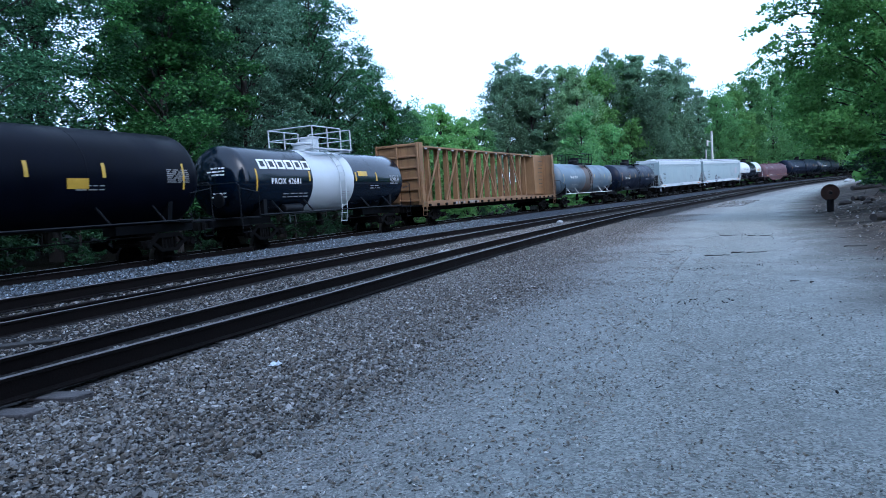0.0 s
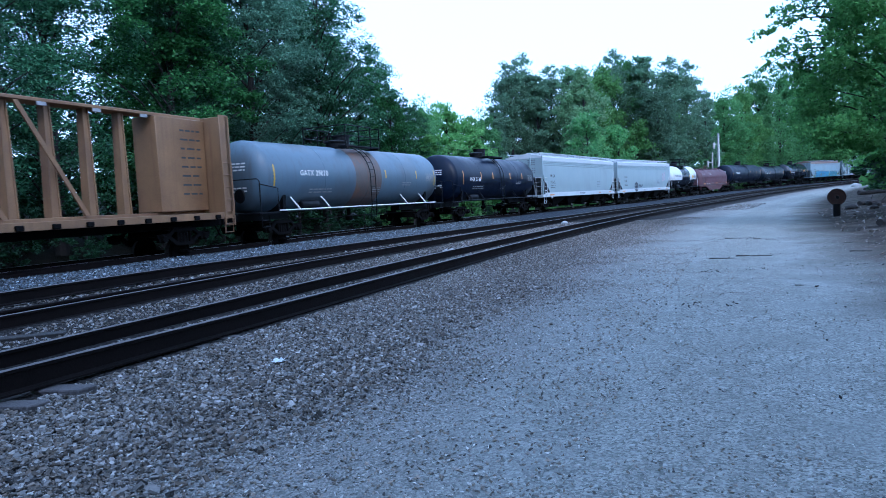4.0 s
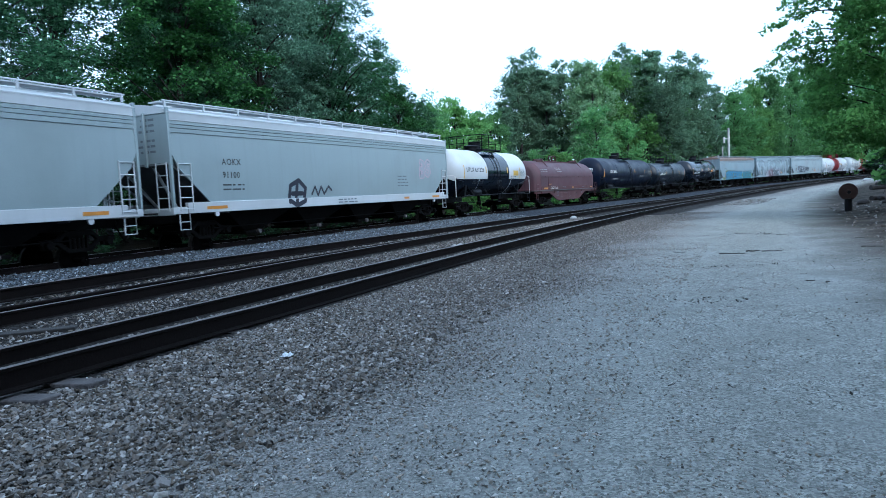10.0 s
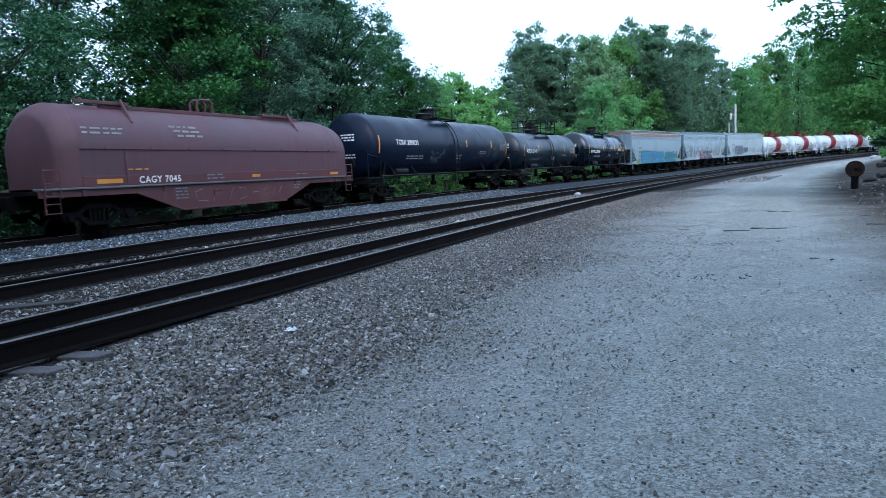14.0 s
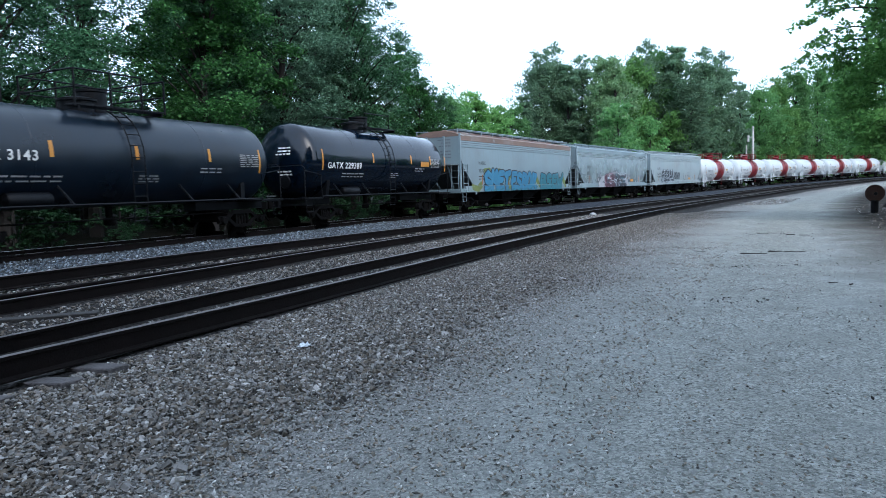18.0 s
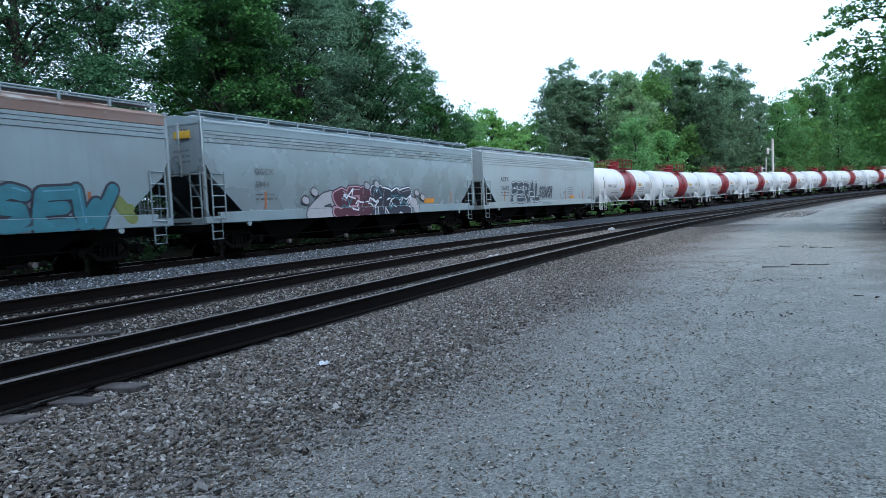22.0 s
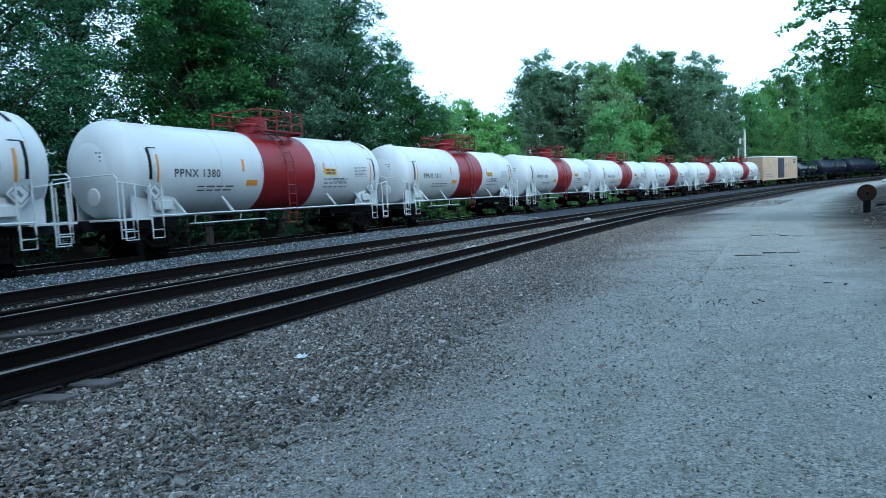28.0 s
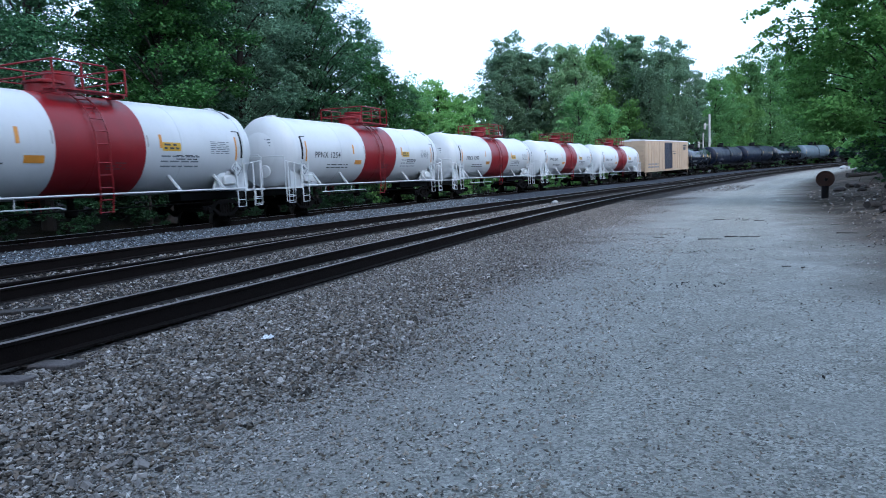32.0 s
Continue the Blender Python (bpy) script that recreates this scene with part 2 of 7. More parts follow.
# ---- ground ----
def ground_material():
    """Gravel road, crushed stone round the tracks, blue-grey ballast by the main line and leaf litter under the trees."""
    mt = bpy.data.materials.new("ground_stone")
    mt.use_nodes = True
    nd, ln = mt.node_tree.nodes, mt.node_tree.links
    bs = nd["Principled BSDF"]
    pos = nd.new("ShaderNodeNewGeometry").outputs["Position"]
    off = nd.new("ShaderNodeAttribute")
    off.attribute_name = "across"

    def tex(kind, scale, detail=4):
        n = nd.new(kind)
        n.inputs["Scale"].default_value = scale
        if kind == "ShaderNodeTexNoise":
            n.inputs["Detail"].default_value = detail
        ln.new(pos, n.inputs["Vector"])
        return n

    def span(src, lo, hi, a=0.0, b=1.0):
        r = nd.new("ShaderNodeMapRange")
        for k, val in enumerate((lo, hi, a, b)):
            r.inputs[k + 1].default_value = val
        ln.new(src, r.inputs[0])
        return r.outputs[0]

    def mix(fac, a, b, kind="MIX"):
        x = nd.new("ShaderNodeMix")
        x.data_type, x.blend_type = "RGBA", kind
        for slot, val in ((0, fac), (6, a), (7, b)):
            if isinstance(val, bpy.types.NodeSocket):
                ln.new(val, x.inputs[slot])
            else:
                x.inputs[slot].default_value = val
        return x.outputs[2]

    def sums(a, b, op="ADD"):
        x = nd.new("ShaderNodeMath")
        x.operation = op
        for k, val in enumerate((a, b)):
            if isinstance(val, bpy.types.NodeSocket):
                ln.new(val, x.inputs[k])
            else:
                x.inputs[k].default_value = val
        return x.outputs[0]

    wander = sums(off.outputs["Fac"], sums(sums(tex("ShaderNodeTexNoise", 0.55, 6).outputs["Fac"], 0.5, "SUBTRACT"), 2.6, "MULTIPLY"))
    stones = tex("ShaderNodeTexVoronoi", 22.0)
    grit = tex("ShaderNodeTexVoronoi", 70.0)
    sand = tex("ShaderNodeTexNoise", 190.0, 3)
    blot = tex("ShaderNodeTexNoise", 1.1, 7)
    hue = nd.new("ShaderNodeSeparateColor")
    ln.new(stones.outputs["Color"], hue.inputs[0])
    hue2 = nd.new("ShaderNodeSeparateColor")
    ln.new(grit.outputs["Color"], hue2.inputs[0])
    # bed colour near black, painting in the shade of gaps between stones
    ballast = mix(span(hue.outputs[0], 0, 1), (0.004, 0.0038, 0.0035, 1), (0.05, 0.046, 0.043, 1))
    ballast = mix(span(blot.outputs["Fac"], 0.4, 0.7, 0, 0.6), ballast, (0.024, 0.021, 0.02, 1))
    blue = mix(span(hue.outputs[1], 0, 1), (0.006, 0.008, 0.011, 1), (0.06, 0.068, 0.08, 1))
    # the road: chips of two sizes, each its own grey, in packed fines
    chips = tex("ShaderNodeTexVoronoi", 42.0)
    hue3 = nd.new("ShaderNodeSeparateColor")
    ln.new(chips.outputs["Color"], hue3.inputs[0])
    road = mix(span(hue2.outputs[0], 0, 1), (0.088, 0.083, 0.075, 1), (0.495, 0.465, 0.415, 1))
    road = mix(span(sand.outputs["Fac"], 0.35, 0.65, 0, 0.35), road, (0.308, 0.29, 0.258, 1))
    road = mix(span(hue3.outputs[1], 0.78, 0.8, 0, 0.8), road, mix(span(hue3.outputs[0], 0, 1), (0.05, 0.048, 0.044, 1), (0.52, 0.50, 0.47, 1)))
    mid = tex("ShaderNodeTexNoise", 5.0, 8)
    road = mix(span(mid.outputs["Fac"], 0.42, 0.72, 0, 0.45), road, (0.16, 0.155, 0.143, 1))
    road = mix(span(tex("ShaderNodeTexNoise", 34.0, 6).outputs["Fac"], 0.56, 0.7, 0, 0.5), road, (0.485, 0.455, 0.41, 1))
    road = mix(span(blot.outputs["Fac"], 0.42, 0.68, 0, 0.45), road, (0.217, 0.203, 0.18, 1))
    for at in (15.9, 18.6):
        band = sums(span(sums(sums(wander, at, "SUBTRACT"), 0, "ABSOLUTE"), 0.15, 0.75, 1, 0), span(tex("ShaderNodeTexNoise", 0.7, 4).outputs["Fac"], 0.35, 0.6), "MULTIPLY")
        road = mix(sums(band, 0.32, "MULTIPLY"), road, (0.38, 0.37, 0.35, 1))
    road = mix(1.0, road, (0.83, 0.89, 0.9, 1), "MULTIPLY")
    # leaf litter, its colour darkened to hold the shade under trees and train
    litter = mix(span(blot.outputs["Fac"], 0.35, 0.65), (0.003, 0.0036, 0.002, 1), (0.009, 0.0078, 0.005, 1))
    dirt = mix(span(blot.outputs["Fac"], 0.35, 0.65), (0.032, 0.028, 0.024, 1), (0.08, 0.07, 0.06, 1))
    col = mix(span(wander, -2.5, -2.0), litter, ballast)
    col = mix(span(wander, -2.0, -1.5), col, blue)
    col = mix(span(wander, 4.3, 5.3), col, ballast)
    fines = mix(span(hue2.outputs[1], 0, 1), (0.04, 0.038, 0.036, 1), (0.30, 0.288, 0.27, 1))
    col = mix(span(wander, 12.6, 13.6), col, fines)
    col = mix(span(wander, 13.9, 16.1), col, road)
    col = mix(span(wander, 18.3, 20.3), col, dirt)
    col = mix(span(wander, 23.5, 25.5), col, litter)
    # main line bed painted darker along its length for the shade under the train
    train_shade = sums(span(wander, -3.0, -1.6), span(wander, 1.0, 2.1, 1, 0), "MULTIPLY")
    col = mix(sums(train_shade, 0.85, "MULTIPLY"), col, (0.008, 0.008, 0.009, 1))
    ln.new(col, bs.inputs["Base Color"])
    bs.inputs["Roughness"].default_value = 0.93
    bs.inputs["Specular IOR Level"].default_value = 0.06
    onroad = span(wander, 13.4, 15.0)
    rough = mix(onroad, stones.outputs["Distance"], mix(0.5, grit.outputs["Distance"], sand.outputs["Fac"]))
    bp = nd.new("ShaderNodeBump")
    bp.inputs["Distance"].default_value = 0.03
    ln.new(span(onroad, 0, 1, 0.9, 0.55), bp.inputs["Strength"])
    ln.new(rough, bp.inputs["Height"])
    bp.invert = True
    ln.new(bp.outputs[0], bs.inputs["Normal"])
    return mt


def stretch_axis(lo, hi, step, far_lo, far_hi, grow=1.16):
    a = list(np.arange(lo, hi, step))
    d, x = step, hi
    while x < far_hi:
        a.append(x)
        d *= grow
        x += d
    a.append(far_hi)
    d, x = step, lo
    while x > far_lo:
        d *= grow
        x -= d
        a.insert(0, max(x, far_lo))
    return np.array(a)


def make_ground():
    gx, gy = stretch_axis(-26, 44, 0.4, -2500, 2500), stretch_axis(-12, 78, 0.4, -2500, 2500)
    xx, yy = np.meshgrid(gx, gy)
    s, o = nearest(xx, yy)
    z = profile(s, o)
    rough = np.array([noise.noise((x * 0.9, y * 0.9, 0)) * 0.03 + noise.noise((x * 0.2, y * 0.2, 5)) * 0.05 for x, y in zip(xx.ravel(), yy.ravel())])
    quiet = np.where((o > 3) & (o < 13), 0.35, 1.0)
    z = z + rough * quiet
    # shallow wheel ruts along the road
    z -= 0.025 * (np.exp(-((o - 16.3) / 0.35) ** 2) + np.exp(-((o - 18.1) / 0.35) ** 2))
    me = bpy.data.meshes.new("ground")
    ny, nx = xx.shape
    i = np.arange(ny * nx).reshape(ny, nx)
    quads = np.stack([i[:-1, :-1], i[:-1, 1:], i[1:, 1:], i[1:, :-1]], -1).reshape(-1, 4)
    me.from_pydata(np.stack([xx.ravel(), yy.ravel(), z], 1).tolist(), [], quads.tolist())
    me.attributes.new("across", "FLOAT", "POINT").data.foreach_set("value", o.astype(np.float32))
    me.polygons.foreach_set("use_smooth", [True] * len(me.polygons))
    me.materials.append(ground_material())
    return tagged(new("ground", me), "grey gravel road beside crushed-stone track bed and leaf litter", "ground", kind="structure")


make_ground()

# ---- tracks ----
RUST = material("rail_rust", (0.007, 0.0052, 0.0048), 0.8, 0, 0.5, 2.0, 45, 0.3, spec=0.08)
WORN_HEAD = material("rail_head", (0.12, 0.105, 0.1), 0.5, 0.5, 0.4, 1.0, 50, 0.1)
SHINY_HEAD = material("rail_running_head", (0.45, 0.45, 0.46), 0.28, 0.9, 0.2, 1.0, 50, 0.05)
TIE_WOOD = material("tie_wood", (0.075, 0.066, 0.064), 0.9, 0, 0.5, 5.0, 30, 0.7, dirt=(0.16, 0.145, 0.14), worn=(0.035, 0.03, 0.028))


def rail_geo(o, zhead, s0, s1, step):
    """A flat-bottomed rail swept along the line; the running surface is its own material."""
    # section made deeper so its dark side also covers plates and shadow beneath
    prof = [(-0.08, -0.24), (-0.08, -0.222), (-0.014, -0.2), (-0.014, -0.05), (-0.036, -0.038), (-0.036, -0.006), (-0.028, 0.0),
            (0.028, 0.0), (0.036, -0.006), (0.036, -0.038), (0.014, -0.05), (0.014, -0.2), (0.08, -0.222), (0.08, -0.24)]
    ss = np.arange(s0, s1 + step, step)
    n = len(prof)
    g = Geo()
    vs = []
    for s in ss:
        for a, b in prof:
            x, y, _ = line(s, (o(s) if callable(o) else o) + a)
            vs.append((float(x), float(y), float(zhead(s) + b)))
    fs, ms = [], []
    for i in range(len(ss) - 1):
        for k in range(n - 1):
            fs.append((i * n + k, (i + 1) * n + k, (i + 1) * n + k + 1, i * n + k + 1))
            ms.append(1 if 5 <= k <= 7 else 0)
    g.add(vs, fs)
    g.m = ms
    return g


def tie_mesh():
    g = Geo()
    g.box(-0.115, 0.115, -1.3, 1.3, -0.17, 0.0, 0, 0.012)
    return g.mesh("tie", TIE_WOOD)


TIE = tie_mesh()


def track(label, centre, za, zb, head_mat, s0, s1, tie_s0, tie_s1, seed, inner=None):
    """Two rails on ties; za and zb give the heights of the road-side and the far rail."""
    rng = random.Random(seed)
    th = thing("railway_track", label, "railway track", "parallel tracks")
    for o, z in ((centre + 0.753, za), (centre - 0.753, zb)):
        part("rail", rail_geo(o, z, s0, s1, 2.0), [RUST, head_mat], th)
    if inner:
        part("guard_rail", rail_geo(inner, za, s0, 25, 1.0), [RUST, RUST], th)
    s = tie_s0
    while s < tie_s1:
        x, y, h = line(s, centre)
        tilt = math.atan2(float(za(s) - zb(s)), 1.506)
        z = float(za(s) + zb(s)) / 2 - 0.252
        m = Matrix.Translation((float(x), float(y), z)) @ Matrix.Rotation(math.pi / 2 - float(h) + rng.gauss(0, 0.012), 4, "Z") @ Matrix.Rotation(-tilt, 4, "X")
        m = m @ Matrix.Translation((rng.gauss(0, 0.02), rng.gauss(0, 0.05), rng.uniform(-0.05, -0.006)))
        part("tie", TIE, None, th, m=m)
        s += 0.54 + rng.gauss(0, 0.02)
    return th


def z_main(s):
    return 0.34 + rise(s)


def z_near(s):
    return 0.15 + rise(s)


def z_road_side(s):
    return 0.15 + rise(s) + 0.06 * (1 - np.clip((np.asarray(s, float) - 4) / 5, 0, 1))


def guard_line(s):
    """The guard rail runs beside the running rail and closes on it down the line."""
    return float(np.interp(s, [-40, 7, 16, 25], [6.2, 6.34, 6.62, 6.78]))


def z_near_far(s):
    return 0.10 + rise(s)


def z_mid_far(s):
    return 0.15 + rise(s) + lift(s)


track("main line track with polished rails on dark ties", 0.0, z_main, z_main, SHINY_HEAD, -60, 330, -8, 70, 1)
track("rusty siding track on weathered ties in ballast", 6.15, z_near, z_mid_far, WORN_HEAD, -40, 330, -4, 60, 2, guard_line)
track("rusty siding track beside the gravel road", 10.2, z_road_side, z_near_far, WORN_HEAD, -40, 330, -6, 60, 3)


# ---- trees ----
def leaf_material(name, base, lite, through=0.45):
    mt = bpy.data.materials.new(name)
    mt.use_nodes = True
    nd, ln = mt.node_tree.nodes, mt.node_tree.links
    bs = nd["Principled BSDF"]
    geo = nd.new("ShaderNodeNewGeometry")
    ob = nd.new("ShaderNodeObjectInfo")
    co = nd.new("ShaderNodeTexCoord")
    nz = nd.new("ShaderNodeTexNoise")
    nz.inputs["Scale"].default_value, nz.inputs["Detail"].default_value = 0.5, 3
    ln.new(co.outputs["Object"], nz.inputs["Vector"])
    mx = nd.new("ShaderNodeMix")
    mx.data_type = "RGBA"
    mx.inputs[6].default_value, mx.inputs[7].default_value = (*base, 1), (*lite, 1)
    add = nd.new("ShaderNodeMath")
    add.operation = "MULTIPLY_ADD"
    ln.new(geo.outputs["Random Per Island"], add.inputs[0])
    add.inputs[1].default_value = 0.8
    ln.new(nz.outputs["Fac"], add.inputs[2])
    sub = nd.new("ShaderNodeMath")
    sub.operation = "SUBTRACT"
    ln.new(add.outputs[0], sub.inputs[0])
    sub.inputs[1].default_value = 0.45
    ln.new(sub.outputs[0], mx.inputs[0])
    hs = nd.new("ShaderNodeHueSaturation")
    ln.new(mx.outputs[2], hs.inputs["Color"])
    mr = nd.new("ShaderNodeMapRange")
    mr.inputs[3].default_value, mr.inputs[4].default_value = 0.72, 1.3
    ln.new(ob.outputs["Random"], mr.inputs[0])
    ln.new(mr.outputs[0], hs.inputs["Value"])
    ln.new(hs.outputs[0], bs.inputs["Base Color"])
    bs.inputs["Roughness"].default_value = 0.55
    bs.inputs["Specular IOR Level"].default_value = 0.2
    tr = nd.new("ShaderNodeBsdfTranslucent")
    ln.new(hs.outputs[0], tr.inputs[0])
    sh = nd.new("ShaderNodeMixShader")
    sh.inputs[0].default_value = through
    ln.new(bs.outputs[0], sh.inputs[1])
    ln.new(tr.outputs[0], sh.inputs[2])
    ln.new(sh.outputs[0], nd["Material Output"].inputs[0])
    return mt


# Haze and canopy shade sit in these colours: far leaves lightened, near ones darkened.
LEAF_FAR = leaf_material("leaf_green_hazed", (0.098, 0.225, 0.085), (0.20, 0.39, 0.135), 0.57)
LEAF_DEEP = leaf_material("leaf_green_shaded", (0.014, 0.046, 0.023), (0.095, 0.22, 0.10), 0.3)
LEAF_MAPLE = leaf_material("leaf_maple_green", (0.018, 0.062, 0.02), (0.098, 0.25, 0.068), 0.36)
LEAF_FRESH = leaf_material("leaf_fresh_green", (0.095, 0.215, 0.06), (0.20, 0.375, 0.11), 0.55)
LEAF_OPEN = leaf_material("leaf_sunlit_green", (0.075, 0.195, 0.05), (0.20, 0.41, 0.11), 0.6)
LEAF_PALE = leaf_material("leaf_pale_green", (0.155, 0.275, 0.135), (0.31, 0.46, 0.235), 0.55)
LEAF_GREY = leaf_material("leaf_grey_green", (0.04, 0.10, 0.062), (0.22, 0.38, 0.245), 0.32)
# undergrowth leaf colour cut to near black, carrying the shade below the canopy
LEAF_SHADE = leaf_material("leaf_undergrowth_shaded", (0.008, 0.026, 0.012), (0.045, 0.11, 0.045), 0.25)
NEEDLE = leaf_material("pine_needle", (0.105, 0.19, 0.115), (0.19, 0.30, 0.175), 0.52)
BARK = material("bark", (0.02, 0.017, 0.015), 0.95, 0, 0.45, 5, 35, 0.8)


def leaf_mesh(name, tufts, leaf, mat, rng, flat=0.75, long=1.5):
    """Many small leaves about tufts (x, y, z, radius, squash, count)."""
    pos = []
    for x, y, z, r, q, n in tufts:
        d = rng.normal(size=(n, 3))
        d *= (0.35 + 0.65 * rng.random((n, 1))) / np.linalg.norm(d, axis=1)[:, None]
        d[:, 2] += 0.35 * (d[:, 2] < 0) * rng.random(n)
        pos.append(d * r * np.array([1, 1, q]) + np.array([x, y, z]))
    pos = np.concatenate(pos)
    n = len(pos)
    up = rng.normal(size=(n, 3)) + np.array([0, 0, flat * 3])
    up /= np.linalg.norm(up, axis=1)[:, None]
    u = np.cross(up, rng.normal(size=(n, 3)))
    u /= np.linalg.norm(u, axis=1)[:, None]
    w = np.cross(up, u)
    size = leaf * (0.6 + 0.8 * rng.random(n))[:, None]
    droop = up * size * 0.25
    a = pos - u * size * long / 2 - droop
    b = pos + w * size * 0.5
    c = pos + u * size * long / 2 - droop
    d = pos - w * size * 0.5
    vs = np.stack([a, b, c, d], 1).reshape(-1, 3)
    me = bpy.data.meshes.new(name)
    me.vertices.add(len(vs))
    me.vertices.foreach_set("co", vs.astype(np.float32).ravel())
    me.loops.add(4 * n)
    me.loops.foreach_set("vertex_index", np.arange(4 * n, dtype=np.int32))
    me.polygons.add(n)
    me.polygons.foreach_set("loop_start", np.arange(0, 4 * n, 4, dtype=np.int32))
    me.polygons.foreach_set("loop_total", np.full(n, 4, dtype=np.int32))
    me.materials.append(mat)
    me.update(calc_edges=True)
    return me


def tufted(lumps, per, leaves, rng, full=1.0):
    """Breaks each lump into tufts at the ends of its twigs."""
    out = []
    for x, y, z, r, q in lumps:
        for k in range(per):
            d = rng.normal(size=3)
            d = d / np.linalg.norm(d) * r * (0.45 + 0.75 * rng.random())
            out.append((x + d[0], y + d[1], z + d[2] * q, r * (0.26 + 0.34 * rng.random()) * full, 0.65 if full < 1.4 else 0.8, int(leaves * (0.6 + 0.8 * rng.random()))))
    return out


def make_tree(name, label, h, spread, bare, mat, leaf, seed, lumps_n=26, per=9, leaves=42, pine=False, lumps=None, r0=None, flat=0.75):
    rng = np.random.default_rng(seed)
    if lumps is None:
        lumps = []
        for k in range(lumps_n):
            f = (k + 0.5) / lumps_n
            z = h * (bare + (1 - bare) * f * 0.96)
            env = (1 - f) ** 0.6 + 0.15 if pine else math.sin(math.pi * min(1, 0.18 + f * 0.80)) ** 0.7
            ang = k * 2.4 + rng.normal() * 0.5
            dist = spread * env * (0.25 + 0.65 * rng.random())
            r = spread * (0.26 if pine else 0.40) * (0.6 + 0.7 * rng.random()) * (0.7 + 0.3 * env)
            lumps.append((math.cos(ang) * dist, math.sin(ang) * dist, z + rng.normal() * 0.02 * h, r, 0.42 if pine else 0.8))
    th = thing(name, label, "tree")
    g = Geo()
    r0 = r0 or 0.018 * h
    top = h * 0.92
    pts = [(rng.normal() * 0.012 * z, rng.normal() * 0.012 * z, z) for z in np.linspace(-0.6, top, 8)]
    g.tube(pts, r0, 8, r1=r0 * 0.18)
    for x, y, z, lr, q in lumps:
        z0 = max(h * bare * 0.6, min(top * 0.9, z - 0.8 * math.hypot(x, y) - 0.5))
        mid = (x * 0.45, y * 0.45, z0 + (z - z0) * 0.62)
        g.tube([(0, 0, z0), mid, (x * 0.95, y * 0.95, z)], r0 * 0.24, 5, r1=r0 * 0.06)
    part("trunk", g, BARK, th)
    part("crown", leaf_mesh("crown", tufted(lumps, per, leaves, rng, 1.45 if flat < 0.38 else 0.95), leaf, mat, rng, flat, 2.4 if pine else 1.5), None, th)
    return th


rt = random.Random(5)
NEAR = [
    make_tree("oak_tree", "tall unseen broad-leaved tree with dense dark green crown", 17, 4.4, 0.24, LEAF_DEEP, 0.105, 11, 38, 14, 80, flat=0.7),
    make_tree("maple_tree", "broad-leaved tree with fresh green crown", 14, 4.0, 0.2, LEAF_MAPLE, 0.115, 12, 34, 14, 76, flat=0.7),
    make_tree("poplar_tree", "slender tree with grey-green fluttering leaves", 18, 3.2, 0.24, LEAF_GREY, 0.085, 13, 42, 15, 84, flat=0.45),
    make_tree("young_tree", "low bushy young tree with leaves darkened for shade", 8, 2.8, 0.02, LEAF_SHADE, 0.17, 15, 18, 8, 36, flat=0.5),
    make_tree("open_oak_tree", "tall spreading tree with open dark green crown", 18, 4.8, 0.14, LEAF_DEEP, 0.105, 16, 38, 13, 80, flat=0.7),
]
# oak, maple and poplar again, with leaves lightened for distance haze
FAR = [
    make_tree("oak_tree", "distant unseen broad-leaved tree with dense dark green crown", 17, 4.4, 0.10, LEAF_FAR, 0.21, 11, 34, 12, 46, flat=0.35),
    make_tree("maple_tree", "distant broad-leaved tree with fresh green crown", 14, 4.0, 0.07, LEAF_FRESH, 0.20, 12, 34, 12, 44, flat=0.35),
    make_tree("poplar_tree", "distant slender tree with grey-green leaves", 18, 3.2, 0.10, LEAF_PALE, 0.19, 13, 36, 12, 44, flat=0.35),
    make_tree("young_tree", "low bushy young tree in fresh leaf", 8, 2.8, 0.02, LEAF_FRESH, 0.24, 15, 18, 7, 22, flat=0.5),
    make_tree("open_oak_tree", "distant spreading tree with open dark green crown", 18, 4.8, 0.16, LEAF_FAR, 0.21, 16, 30, 12, 44, flat=0.35),
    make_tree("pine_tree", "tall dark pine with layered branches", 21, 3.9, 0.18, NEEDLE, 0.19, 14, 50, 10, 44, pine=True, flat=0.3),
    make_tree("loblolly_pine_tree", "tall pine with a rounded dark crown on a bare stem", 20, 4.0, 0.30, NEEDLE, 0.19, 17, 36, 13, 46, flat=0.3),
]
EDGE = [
    make_tree("oak_tree", "broad-leaved tree at the edge of the woods", 17, 4.4, 0.06, LEAF_FAR, 0.34, 11, 26, 9, 20, flat=0.35),
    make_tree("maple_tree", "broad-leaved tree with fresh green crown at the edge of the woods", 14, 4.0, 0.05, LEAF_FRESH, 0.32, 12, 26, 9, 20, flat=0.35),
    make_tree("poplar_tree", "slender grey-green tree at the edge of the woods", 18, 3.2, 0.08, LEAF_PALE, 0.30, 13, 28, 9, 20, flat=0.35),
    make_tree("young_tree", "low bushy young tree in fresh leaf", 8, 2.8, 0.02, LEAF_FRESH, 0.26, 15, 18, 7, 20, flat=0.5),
    make_tree("open_oak_tree", "spreading tree at the edge of the woods", 18, 4.8, 0.10, LEAF_FAR, 0.34, 16, 26, 9, 20, flat=0.35),
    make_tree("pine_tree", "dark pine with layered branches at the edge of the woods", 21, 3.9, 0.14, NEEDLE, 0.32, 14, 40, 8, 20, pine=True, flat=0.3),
]
